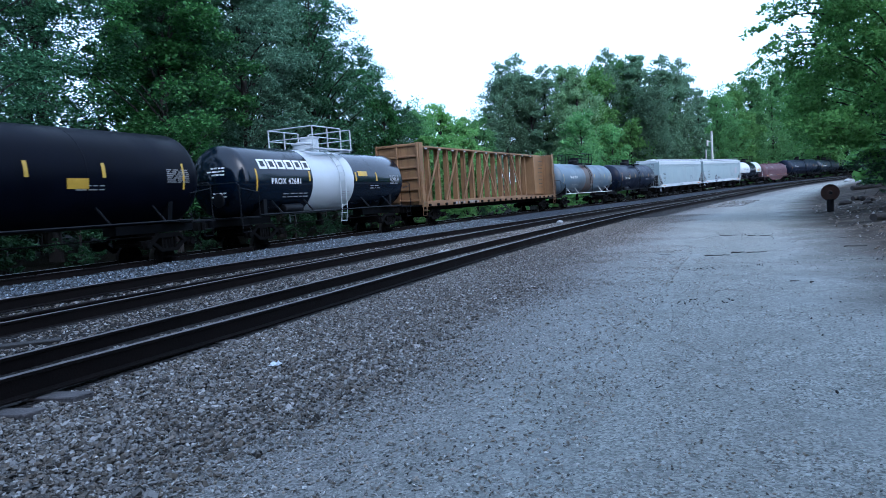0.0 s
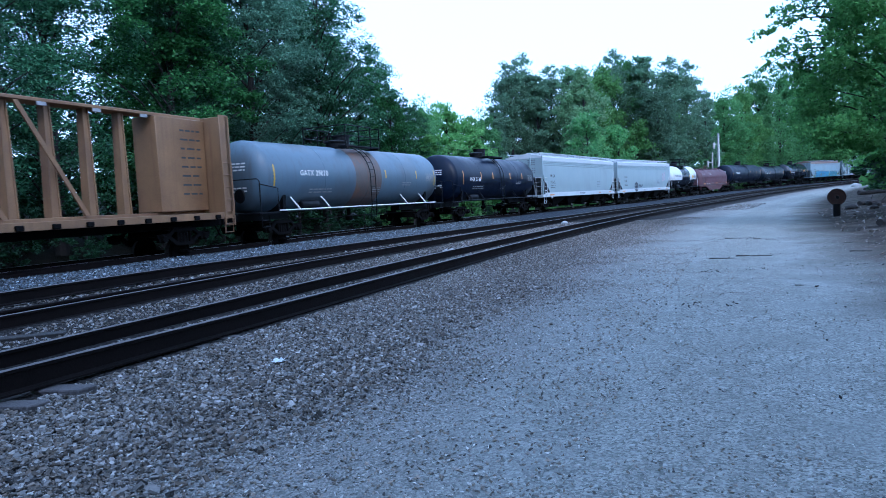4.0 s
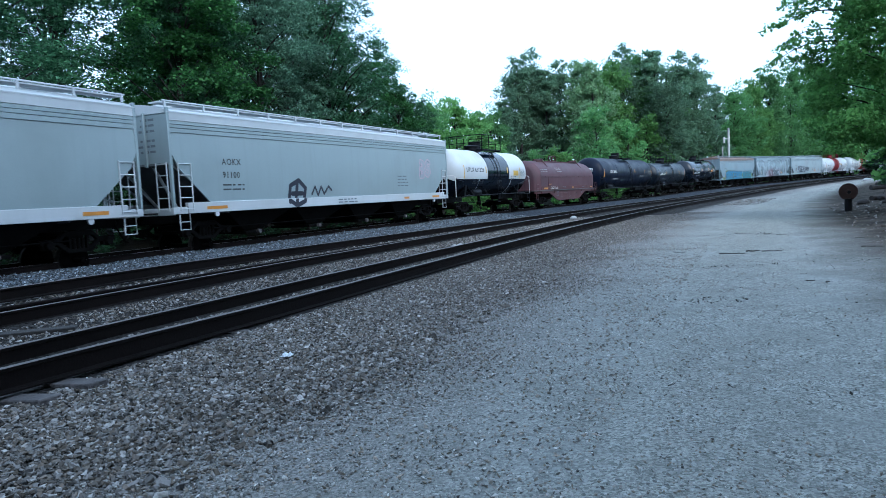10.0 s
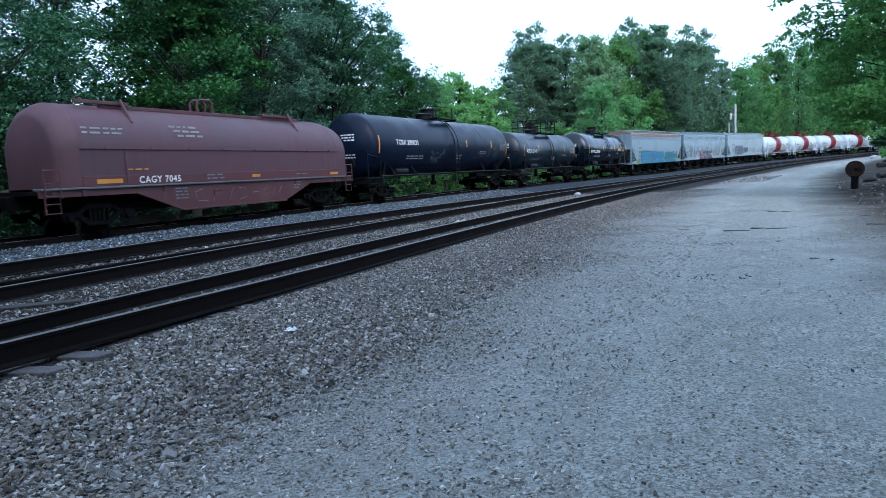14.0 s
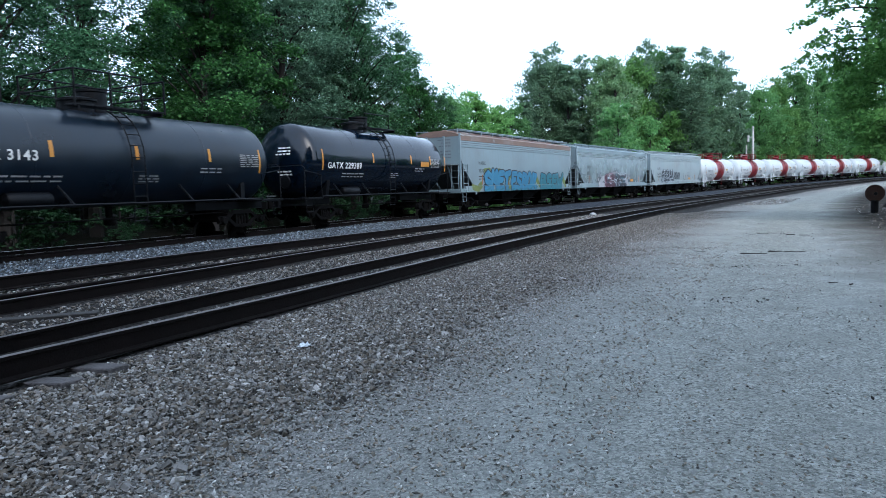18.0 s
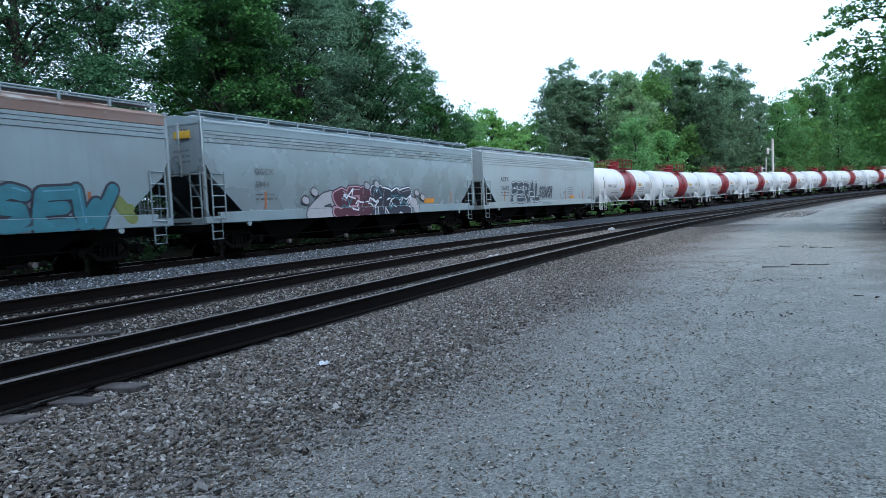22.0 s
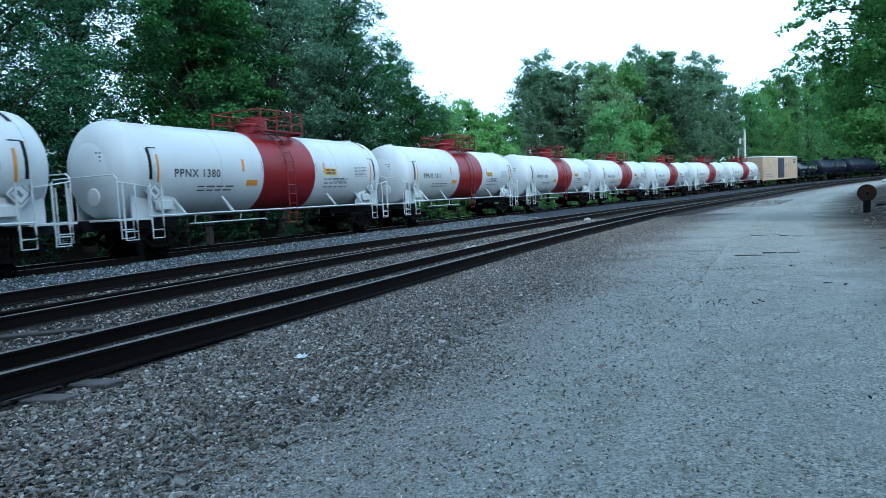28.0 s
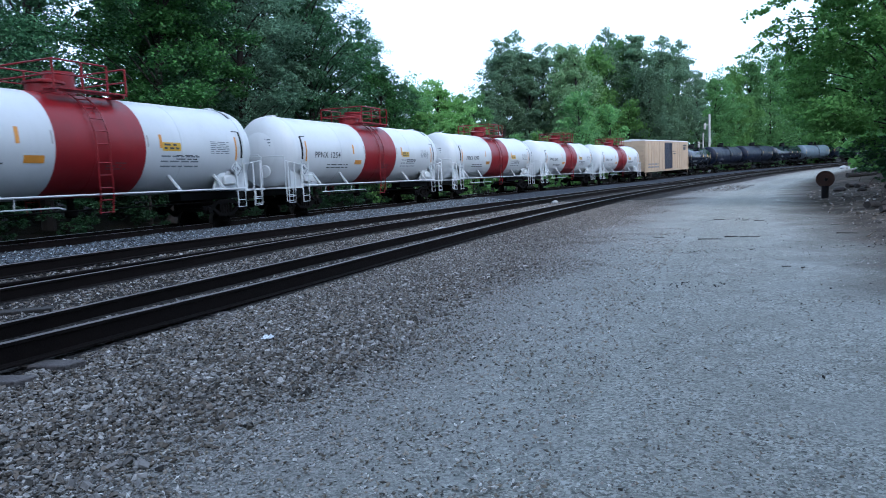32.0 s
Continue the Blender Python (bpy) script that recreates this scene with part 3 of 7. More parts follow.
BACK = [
    make_tree("oak_tree", "unseen broad-leaved tree with dense dark green crown", 17, 4.4, 0.10, LEAF_DEEP, 0.7, 11, 20, 5, 12),
    make_tree("maple_tree", "unseen broad-leaved tree with green crown", 14, 4.0, 0.07, LEAF_MAPLE, 0.65, 12, 20, 5, 12),
    make_tree("shrub", "low shrub beside the track bed, leaves darkened for shade", 18, 6.5, 0.02, LEAF_SHADE, 0.6, 19, 16, 8, 26),
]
HEIGHTS = [17, 14, 18, 8, 18, 21, 20]


def plant(kind, x, y, tall, group="woods beyond the railway", wide=1.0, near=False, back=False, edge=False):
    grow = tall / HEIGHTS[kind]
    ob = copy_thing((BACK if back else NEAR if near else EDGE if edge else FAR)[kind], Matrix.Translation((x, y, height(x, y))) @ Matrix.Rotation(rt.uniform(0, 6.28), 4, "Z"))
    w = (0.5 + 0.5 * grow if grow > 1 else grow) * wide
    ob.scale = (w * rt.uniform(0.92, 1.1), w * rt.uniform(0.92, 1.1), grow)
    return tagged(ob, group=group)


def row(s0, s1, step, o, kinds, lo, hi, sway=1.5, **kw):
    s = s0
    while s < s1:
        x, y, _ = line(s + rt.uniform(-0.3, 0.3) * step, o + rt.uniform(-sway, sway))
        plant(rt.choice(kinds), float(x), float(y), rt.uniform(lo, hi), **kw)
        s += step


def bearing(deg, d, kind, tall, **kw):
    plant(kind, d * math.sin(radians(deg)), d * math.cos(radians(deg)), tall, **kw)


# the wall of trees behind the main line, high at first and falling away
row(-40, 12, 6.0, -10.5, [0, 0, 1], 14, 18, back=True)
for s, o, kind, tall in ((16.4, -9.4, 0, 17), (21.6, -11.5, 4, 18.5), (26.0, -19.0, 4, 14.0), (27.2, -9.9, 1, 16.5), (29.6, -12.4, 0, 18.5), (33.0, -9.9, 2, 17.5), (36.6, -11.0, 2, 18.5), (40.2, -10.4, 0, 17.5), (31.5, -15.5, 4, 20), (36.5, -17, 2, 21), (42, -16, 0, 19)):
    x, y, _ = line(s, o)
    plant(kind, float(x), float(y), tall, near=True)
row(38, 44, 5, -24, [0, 4], 19, 22, edge=True)
for deg, d, kind, tall in ((-12.0, 52, 0, 17.3), (-9.2, 55, 2, 15.2), (-7.0, 57, 1, 13.4), (-5.4, 62, 2, 14.4), (-4.6, 56, 1, 11.0), (-3.4, 61, 0, 10.6)):
    bearing(deg, d, kind, tall, near=True)
# the far woods round the bend: young growth, a stand of pines and poplars, then the wooded hill
for deg, d, kind, tall in ((-2.0, 64, 0, 10.6), (0.2, 68, 1, 11.2), (1.8, 76, 1, 10.4), (3.2, 86, 0, 11.4),
                           (4.2, 98, 5, 13.5), (5.6, 104, 6, 19.5), (6.6, 108, 6, 21), (7.8, 106, 5, 19), (9.0, 112, 6, 20)):
    bearing(deg, d, kind, tall)
for deg, d, kind, tall in ((10.4, 106, 2, 20.5), (11.6, 104, 2, 20), (12.8, 110, 1, 20.5), (14.0, 116, 6, 22.5), (15.2, 118, 4, 23),
                           (16.4, 116, 5, 23), (17.4, 112, 6, 18), (18.4, 124, 6, 22.5), (19.6, 128, 6, 22), (21.0, 136, 5, 18.5)):
    bearing(deg, d, kind, tall)
for deg, d, kind, tall in ((22.3, 146, 0, 19), (23.6, 152, 1, 21), (24.8, 160, 0, 23.5), (26.2, 168, 0, 25), (27.6, 176, 0, 26), (29.2, 182, 1, 26), (31.0, 190, 0, 27), (33, 196, 0, 27), (35, 200, 1, 27)):
    bearing(deg, d, kind, tall)
row(44, 96, 5, -10, [1, 3, 0], 5.5, 8.0, edge=True)
row(92, 113, 5.5, -10, [1, 0, 4, 0, 4], 8.5, 13, edge=True)
row(114, 141, 5.5, -9.5, [5, 0, 5, 5, 5], 12, 16, wide=1.2, edge=True)
row(141.5, 216, 5.5, -10, [1, 0, 4, 0, 4], 8.5, 13, edge=True)
row(100, 220, 15, -17, [0, 4, 5, 5], 14, 18, edge=True)
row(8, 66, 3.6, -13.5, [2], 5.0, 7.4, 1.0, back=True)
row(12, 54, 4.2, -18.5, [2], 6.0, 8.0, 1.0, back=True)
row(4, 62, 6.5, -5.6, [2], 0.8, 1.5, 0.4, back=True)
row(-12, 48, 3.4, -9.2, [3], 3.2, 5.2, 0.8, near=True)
row(44, 96, 5, -7.8, [3], 2.4, 4.0, 0.6, edge=True)
# woods on the other side of the road; those round and behind the camera are unseen
row(62, 210, 10, 27, [1, 0, 3], 9, 12, group="woods beside the road", wide=0.9, edge=True)
# tall trees out of view, added to hold sky light off the cars
row(-60, 8, 5, 24.8, [0, 1, 0], 22, 26, 1.0, group="woods beside the road", back=True)
row(-60, 10, 7, 31, [0, 1, 0], 24, 28, 1.5, group="woods beside the road", back=True)
# more trees out of view, added to darken what the tanks reflect
row(-100, -46, 10, -12, [0, 0, 1], 15, 19, back=True)
row(-100, -70, 9, 14, [0, 1, 0], 12, 16, 5, group="woods beside the road", back=True)


def over_road():
    """The tree that leans over the road: a full drooping crown, and thin sprays that reach into the open sky."""
    bx, by = 22.0, 29.0
    ground_z = height(bx, by)
    rng = np.random.default_rng(31)

    def spot(deg, el, d):
        a = radians(deg)
        return Vector((d * math.sin(a) - bx, d * math.cos(a) - by, 1.6 + d * math.tan(radians(el)) - ground_z))

    tufts = []
    wood = Geo()
    # the crown's edge over the road, by height above the eye
    heights, edge = [1, 2, 3, 4, 5.6, 7.6, 9, 13, 19], [29.6, 28.4, 27.9, 26.9, 26.7, 27.3, 28.6, 29.4, 29.4]
    lumps = []
    for k in range(190):
        el = 1.6 + 17.5 * ((k * 0.618034) % 1.0) ** 1.1
        r = 0.55 + 0.55 * rng.random()
        d = 28 + 6 * rng.random()
        side = float(np.interp(el, heights, edge)) + math.degrees(1.0 * r / d)
        deg = side + (0.3 * rng.random() if k % 3 == 0 else (38.5 - side) * rng.random())
        if deg < 32:
            el = max(el, 1.5 + math.degrees(1.0 * r / d))
        p = spot(deg, el, d)
        lumps.append((*p, r, 0.75))
    tufts += tufted(lumps, 9, 34, rng, 1.2)
    for k in range(0, 190, 6):
        x, y, z, r, q = lumps[k]
        z0 = max(1.5, z - 0.7 * math.hypot(x, y))
        wood.tube([(0, 0, z0), (x * 0.4, y * 0.4, z0 + (z - z0) * 0.55), (x * 0.75, y * 0.75, z0 + (z - z0) * 0.9), (x, y, z)], 0.06, 5, r1=0.012)
    # sprays: twig, side twigs and a few leaves on each
    for a0, e0, a1, e1, d in ((30.2, 13.0, 25.7, 12.4, 30), (30.0, 11.6, 24.6, 10.9, 30), (30.0, 12.2, 26.0, 11.8, 31), (29.4, 10.4, 25.2, 9.6, 30), (29.2, 9.7, 24.5, 8.2, 29.5),
                              (29.0, 9.0, 26.0, 8.1, 30.5), (30.4, 14.6, 26.4, 14.4, 31), (30.6, 16.4, 27.2, 16.6, 31), (28.4, 8.4, 27.0, 7.2, 30)):
        a, b = spot(a0, e0, d), spot(a1, e1, d)
        sag = Vector((0, 0, 0.35))
        pts = [a.lerp(b, f) + sag * math.sin(f * 3.14) for f in np.linspace(0, 1, 8)]
        wood.tube(pts, 0.03, 5, r1=0.006)
        for f in np.linspace(0.12, 1.0, 22):
            p = a.lerp(b, f) + sag * math.sin(f * 3.14) + Vector(rng.normal(size=3) * np.array([0.26, 0.26, 0.2]) * (1.1 - 0.6 * f))
            tufts.append((*p, 0.20 + 0.14 * rng.random(), 0.6, 13))
    th = thing("overhanging_tree", "leafy roadside tree with limbs hanging over the gravel road", "tree")
    th.matrix_world = Matrix.Translation((bx, by, ground_z))
    wood.tube([(0.0, 0.0, -0.6), (-0.2, 0.1, 3.0), (-0.5, 0.0, 7.0), (-0.4, 0.2, 12.0)], 0.26, 9, r1=0.08)
    part("trunk", wood, BARK, th)
    part("crown", leaf_mesh("crown", tufts, 0.10, LEAF_OPEN, rng, 0.3), None, th)


over_road()
bearing(34.6, 52, 1, 11, group="woods beside the road", edge=True)
bearing(35.4, 46, 0, 12, group="woods beside the road", edge=True)
bearing(33.6, 70, 1, 11, group="woods beside the road", edge=True)
bearing(33.8, 74, 0, 12, group="woods beside the road", edge=True)
for deg, d, tall in ((36.1, 37, 5.6), (36.4, 33, 5.2), (35.3, 43, 5.0), (36.8, 29, 4.6), (34.3, 54, 4.4), (37.5, 25, 3.6)):
    bearing(deg, d, 3, tall, group="bushes beside the road", wide=1.35, near=True)
for k in NEAR + FAR + EDGE + BACK:
    for o in (*k.children_recursive, k):
        bpy.data.objects.remove(o)


# ---- the train ----
BLACK = material("tank_black_paint", (0.0015, 0.0052, 0.0125), 0.13, 0, 0.4, 1.2, 40, 0.012, dirt=(0.002, 0.003, 0.005), streak=0.4, spec=0.42)
BLACK_SATIN = material("tank_satin_black_paint", (0.002, 0.0075, 0.016), 0.33, 0, 0.4, 1.2, 40, 0.02, dirt=(0.003, 0.004, 0.006), streak=0.4, spec=0.42)
BLACK_DULL = material("tank_dull_black_paint", (0.0038, 0.0078, 0.021), 0.36, 0, 0.4, 1.2, 40, 0.03, dirt=(0.003, 0.005, 0.010), streak=0.5, spec=0.16)
BLACK_MATT = material("tank_matt_black_paint", (0.0014, 0.0022, 0.006), 0.4, 0, 0.4, 1.2, 40, 0.02, dirt=(0.001, 0.0014, 0.003), streak=0.5, spec=0.05)
GREY_TANK = material("tank_grey_paint", (0.076, 0.112, 0.146), 0.42, 0, 0.2, 0.8, 40, 0.05, dirt=(0.05, 0.05, 0.05), streak=0.5)
RUSTY_BAND = material("tank_rust_stains", (0.085, 0.07, 0.06), 0.6, 0, 0.4, 2.0, 40, 0.1, dirt=(0.14, 0.055, 0.025), streak=0.9)
WHITE = material("white_paint", (0.43, 0.465, 0.485), 0.38, 0, 0.06, 0.8, 40, 0.04, dirt=(0.34, 0.36, 0.37), streak=0.25)
WHITE_OLD = material("aged_white_paint", (0.47, 0.50, 0.51), 0.45, 0, 0.1, 0.8, 40, 0.04, dirt=(0.38, 0.37, 0.35), streak=0.4)
RED = material("red_paint", (0.165, 0.007, 0.011), 0.38, 0, 0.18, 1.0, 40, 0.04, dirt=(0.11, 0.006, 0.008), streak=0.3, spec=0.35)
HOPPER_WHITE = material("hopper_white_paint", (0.235, 0.292, 0.304), 0.48, 0, 0.07, 0.7, 35, 0.05, dirt=(0.19, 0.235, 0.24), streak=0.35)
HOPPER_GREY = material("hopper_grey_paint", (0.178, 0.24, 0.27), 0.48, 0, 0.12, 0.7, 35, 0.05, dirt=(0.14, 0.16, 0.175), streak=0.4)
HOPPER_PALE = material("hopper_pale_grey_paint", (0.235, 0.29, 0.31), 0.42, 0, 0.1, 0.7, 35, 0.05, dirt=(0.18, 0.2, 0.205), streak=0.4)
HOPPER_SHEEN = material("hopper_silver_paint", (0.24, 0.30, 0.33), 0.26, 0.4, 0.12, 0.7, 35, 0.04, dirt=(0.2, 0.22, 0.235), streak=0.35)
ROOF_RUST = material("rusted_roof_paint", (0.175, 0.118, 0.095), 0.6, 0, 0.35, 0.55, 30, 0.08, dirt=(0.24, 0.235, 0.225), worn=(0.28, 0.29, 0.285))
ORANGE = material("yellow_orange_paint", (0.20, 0.112, 0.046), 0.6, 0, 0.35, 1.0, 40, 0.1, dirt=(0.11, 0.055, 0.028), streak=0.7)
MAROON = material("oxide_red_paint", (0.06, 0.015, 0.018), 0.55, 0, 0.25, 1.0, 40, 0.08, dirt=(0.085, 0.035, 0.03), streak=0.5)
YELLOW_BOX = material("faded_yellow_paint", (0.36, 0.27, 0.18), 0.55, 0, 0.2, 0.9, 40, 0.06, dirt=(0.24, 0.175, 0.115), streak=0.5)
DOOR_BLUE = material("dark_blue_paint", (0.012, 0.018, 0.036), 0.5, 0, 0.3, 1.0, 40, 0.06, dirt=(0.05, 0.05, 0.06), streak=0.4)
HOOD = material("dusty_oxide_paint", (0.068, 0.025, 0.033), 0.6, 0, 0.22, 0.8, 40, 0.06, dirt=(0.036, 0.019, 0.023), streak=0.6)
LIP_RED = material("red_oxide_paint", (0.07, 0.015, 0.017), 0.55, 0, 0.3, 1.5, 40, 0.06, dirt=(0.05, 0.022, 0.022), streak=0.5)
# slope sheets in a darker grey than the hopper sides
SLOPE = material("dark_slope_paint", (0.06, 0.068, 0.072), 0.6, 0, 0.3, 1.0, 40, 0.08, dirt=(0.025, 0.025, 0.026), streak=0.5)
SILL_GREY = material("worn_ledge_paint", (0.09, 0.085, 0.09), 0.6, 0, 0.3, 2, 40, 0.1)
CHALK = material("chalk_mark", (0.16, 0.13, 0.14), 0.9, 0, 0.4, 6, 60, 0)
DULL_ORANGE = material("faded_orange_strip", (0.26, 0.10, 0.035), 0.6, 0, 0.3, 4, 60, 0)
# running gear grime, base pulled near black to carry the shade below the cars
SHADED_GRIME = material("shaded_underframe_grime", (0.003, 0.0029, 0.003), 0.9, 0, 0.5, 3, 40, 0.3, spec=0.1)
CAST = material("shaded_cast_grime", (0.003, 0.0028, 0.0028), 0.85, 0, 0.5, 3, 40, 0.3, spec=0.08)
TREAD = material("wheel_steel", (0.06, 0.055, 0.05), 0.5, 0.6, 0.4, 3, 40, 0.1)
INK_WHITE = material("white_stencil_paint", (0.62, 0.62, 0.60), 0.6, 0, 0.15, 4, 60, 0)
INK_DARK = material("dark_stencil_paint", (0.035, 0.04, 0.045), 0.6, 0, 0.15, 4, 60, 0)
INK_FADED = material("worn_white_stencil", (0.28, 0.28, 0.28), 0.7, 0, 0.3, 4, 60, 0)
INK_GREY = material("faint_stencil_paint", (0.12, 0.14, 0.16), 0.6, 0, 0.2, 4, 60, 0)
INK_YELLOW = material("yellow_reflector", (0.46, 0.29, 0.022), 0.4, 0, 0.2, 4, 60, 0)
INK_ORANGE = material("orange_reflector", (0.46, 0.20, 0.022), 0.4, 0, 0.2, 4, 60, 0)
DARK_STEEL = material("dark_painted_steel", (0.0025, 0.003, 0.0045), 0.5, 0, 0.3, 3, 40, 0.1, spec=0.16)


def letter_meshes(words):
    """Outlines of words in the built-in font, one metre high, as plain vertex and face lists."""
    obs = {}
    for w in words:
        cu = bpy.data.curves.new("word", "FONT")
        cu.body, cu.size, cu.offset, cu.space_character = w, 1.0, 0.022, 1.16
        obs[w] = new("word", cu)
    dg = bpy.context.evaluated_depsgraph_get()
    out = {}
    for w, ob in obs.items():
        me = bpy.data.meshes.new_from_object(ob.evaluated_get(dg))
        out[w] = ([tuple(v.co) for v in me.vertices], [tuple(p.vertices) for p in me.polygons])
        bpy.data.meshes.remove(me)
        cu = ob.data
        bpy.data.objects.remove(ob)
        bpy.data.curves.remove(cu)
    return out


WORDS = letter_meshes(["PROX 42681", "GATX 29070", "PHX 2168", "MULX", "91542", "AOKX", "91100", "UTLX 631329", "CAGY 7045", "TCBX 280021", "AXLX 3143",
                       "GATX 229389", "NAHX", "58109", "GGCX", "5944", "ACFX", "36690", "PPNX 1267", "PPNX 1380", "PPNX 1311", "PPNX 1332", "PPNX 1254",
                       "PPNX 1297", "PPNX 1340", "PPNX 1306", "PPNX 1289"])


class Skin:
    """Puts flat marks (x along the car, v upwards) on a car's road side: on a plane, or on a tank's round."""

    def __init__(self, y=1.6, radius=None, zc=0.0):
        self.y, self.r, self.zc = y, radius, zc

    def at(self, x, v, lift=0.006):
        if self.r == "hopper":
            y = self.y + 0.02 if v < 1.42 else (self.y - 0.012 if v > 3.55 else self.y * (1 - ((v - 2.5) / 2.0) ** 2 * 0.085))
            return (x, -(y + lift), v)
        if self.r is None:
            return (x, -(self.y + lift), v)
        t = (v - self.zc) / self.r
        return (x, -(self.r + lift) * math.cos(t), self.zc + (self.r + lift) * math.sin(t))


def write(parent, skin, text, x, v, size, mat, label="", wide=1.0, name="lettering"):
    vs, fs = WORDS[text]
    g = Geo()
    g.add([skin.at(x + a * size * wide, v + b * size, 0.010) for a, b, _ in vs], fs)
    return part(name, g.mesh(name, mat, smooth=False), None, parent, label)


def patch(g, skin, x0, x1, v0, v1, lift=0.006, mat=0, n=4):
    """A thin painted patch that follows the skin."""
    vs, fs = [], []
    for k in range(n + 1):
        v = v0 + (v1 - v0) * k / n
        vs += [skin.at(x0, v, lift), skin.at(x1, v, lift)]
        if k:
            fs.append((2 * k - 2, 2 * k - 1, 2 * k + 1, 2 * k))
    return g.add(vs, fs, mat)


def bars(parent, skin, x, v, w, rows, mat, pitch=0.13, thick=0.05, seed=1, name="stencil"):
    """Small print: rows of short bars."""
    rng = random.Random(seed)
    g = Geo()
    for r in range(rows):
        a = x
        while a < x + w - 0.1:
            b = min(x + w, a + rng.uniform(0.12, 0.4))
            patch(g, skin, a, b, v - r * pitch - thick, v - r * pitch, 0.007, n=1)
            a = b + rng.uniform(0.05, 0.1)
    return tagged(part(name, g.mesh(name, mat, smooth=False), None, parent), kind="stuff")


def decal(parent, skin, x0, x1, v0, v1, mat, name="reflector", lift=0.008):
    g = Geo()
    patch(g, skin, x0, x1, v0, v1, lift)
    return part(name, g.mesh(name, mat, smooth=False), None, parent)


# running gear, shared by all cars
def side_frame_mesh():
    g = Geo()
    # arch-bar outline with two windows, seen from the side
    for y0 in (-1.08,):
        y1 = y0 + 0.13
        g.prism([(-1.12, 0.60), (-0.62, 0.62), (-0.40, 0.80), (0.40, 0.80), (0.62, 0.62), (1.12, 0.60), (1.12, 0.48), (0.66, 0.46), (0.42, 0.66),
                 (-0.42, 0.66), (-0.66, 0.46), (-1.12, 0.48)], y0, y1, "y")
        g.prism([(-0.70, 0.50), (-0.34, 0.22), (0.34, 0.22), (0.70, 0.50), (0.60, 0.56), (0.28, 0.32), (-0.28, 0.32), (-0.60, 0.56)], y0 + 0.01, y1 - 0.01, "y")
        for x in (-0.30, 0.24):
            g.box(x, x + 0.06, y0 + 0.015, y1 - 0.015, 0.28, 0.70)
        for x in (-0.13, 0.0, 0.13):
            g.tube([(x, y0 + 0.065, 0.30), (x, y0 + 0.065, 0.60)], 0.055, 8)
        for x in (-0.89, 0.89):
            g.lathe([(y0 - 0.09, 0.06), (y0 - 0.09, 0.10), (y0 - 0.02, 0.125), (y1 + 0.02, 0.125)], 12, "y", (x, 0, 0.457))
            g.box(x - 0.17, x + 0.17, y0, y1, 0.36, 0.60)
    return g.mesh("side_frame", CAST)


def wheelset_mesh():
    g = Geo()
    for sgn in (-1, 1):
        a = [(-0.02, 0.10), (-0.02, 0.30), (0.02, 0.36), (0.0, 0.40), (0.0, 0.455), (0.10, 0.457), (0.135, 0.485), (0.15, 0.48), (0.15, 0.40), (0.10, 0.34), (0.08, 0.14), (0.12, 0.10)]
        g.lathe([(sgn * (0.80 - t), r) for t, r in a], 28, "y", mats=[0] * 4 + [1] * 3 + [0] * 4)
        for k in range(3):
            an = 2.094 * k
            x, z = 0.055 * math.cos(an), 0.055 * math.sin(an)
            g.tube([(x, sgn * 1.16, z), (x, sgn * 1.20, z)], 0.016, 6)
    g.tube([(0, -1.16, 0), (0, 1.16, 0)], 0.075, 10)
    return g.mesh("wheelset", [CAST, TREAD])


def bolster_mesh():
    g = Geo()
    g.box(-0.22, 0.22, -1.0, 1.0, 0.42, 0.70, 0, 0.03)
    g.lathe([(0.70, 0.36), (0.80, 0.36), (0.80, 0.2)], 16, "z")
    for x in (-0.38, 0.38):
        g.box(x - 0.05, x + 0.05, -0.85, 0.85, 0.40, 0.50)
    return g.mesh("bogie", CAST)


def coupler_mesh():
    g = Geo()
    g.box(-0.55, 0.0, -0.09, 0.09, 0.80, 0.98, 0, 0.02)
    g.prism([(0.0, -0.10), (0.16, -0.19), (0.34, -0.13), (0.36, -0.02), (0.22, 0.02), (0.20, 0.17), (0.02, 0.16)], 0.74, 1.02, "z")
    return g.mesh("coupler", CAST)


SIDE_FRAME, WHEELSET, BOLSTER, COUPLER = side_frame_mesh(), wheelset_mesh(), bolster_mesh(), coupler_mesh()
HOSE = Geo().tube([(0, -0.25, 0.85), (0.12, -0.3, 0.6), (0.25, -0.3, 0.38), (0.42, -0.26, 0.30)], 0.028, 6).mesh("brake_hose", SHADED_GRIME)


def bogie(car, x):
    b = part("bogie", BOLSTER, None, car, m=Matrix.Translation((x, 0, 0)))
    part("side_frame", SIDE_FRAME, None, b)
    part("side_frame", SIDE_FRAME, None, b, m=Matrix.Rotation(math.pi, 4, "Z"))
    for d in (-0.89, 0.89):
        part("wheelset", WHEELSET, None, b, m=Matrix.Translation((d, 0, 0.457)))
    return b


def running_gear(car, half, bx):
    """Bogies, couplers and hoses; half: half the length over the coupler faces."""
    for sgn in (-1, 1):
        bogie(car, sgn * bx)
        turn = Matrix.Rotation(0 if sgn > 0 else math.pi, 4, "Z")
        part("coupler", COUPLER, None, car, m=Matrix.Translation((sgn * (half - 0.28), 0, 0)) @ turn)
        part("brake_hose", HOSE, None, car, m=Matrix.Translation((sgn * (half - 0.5), 0, 0)) @ turn)


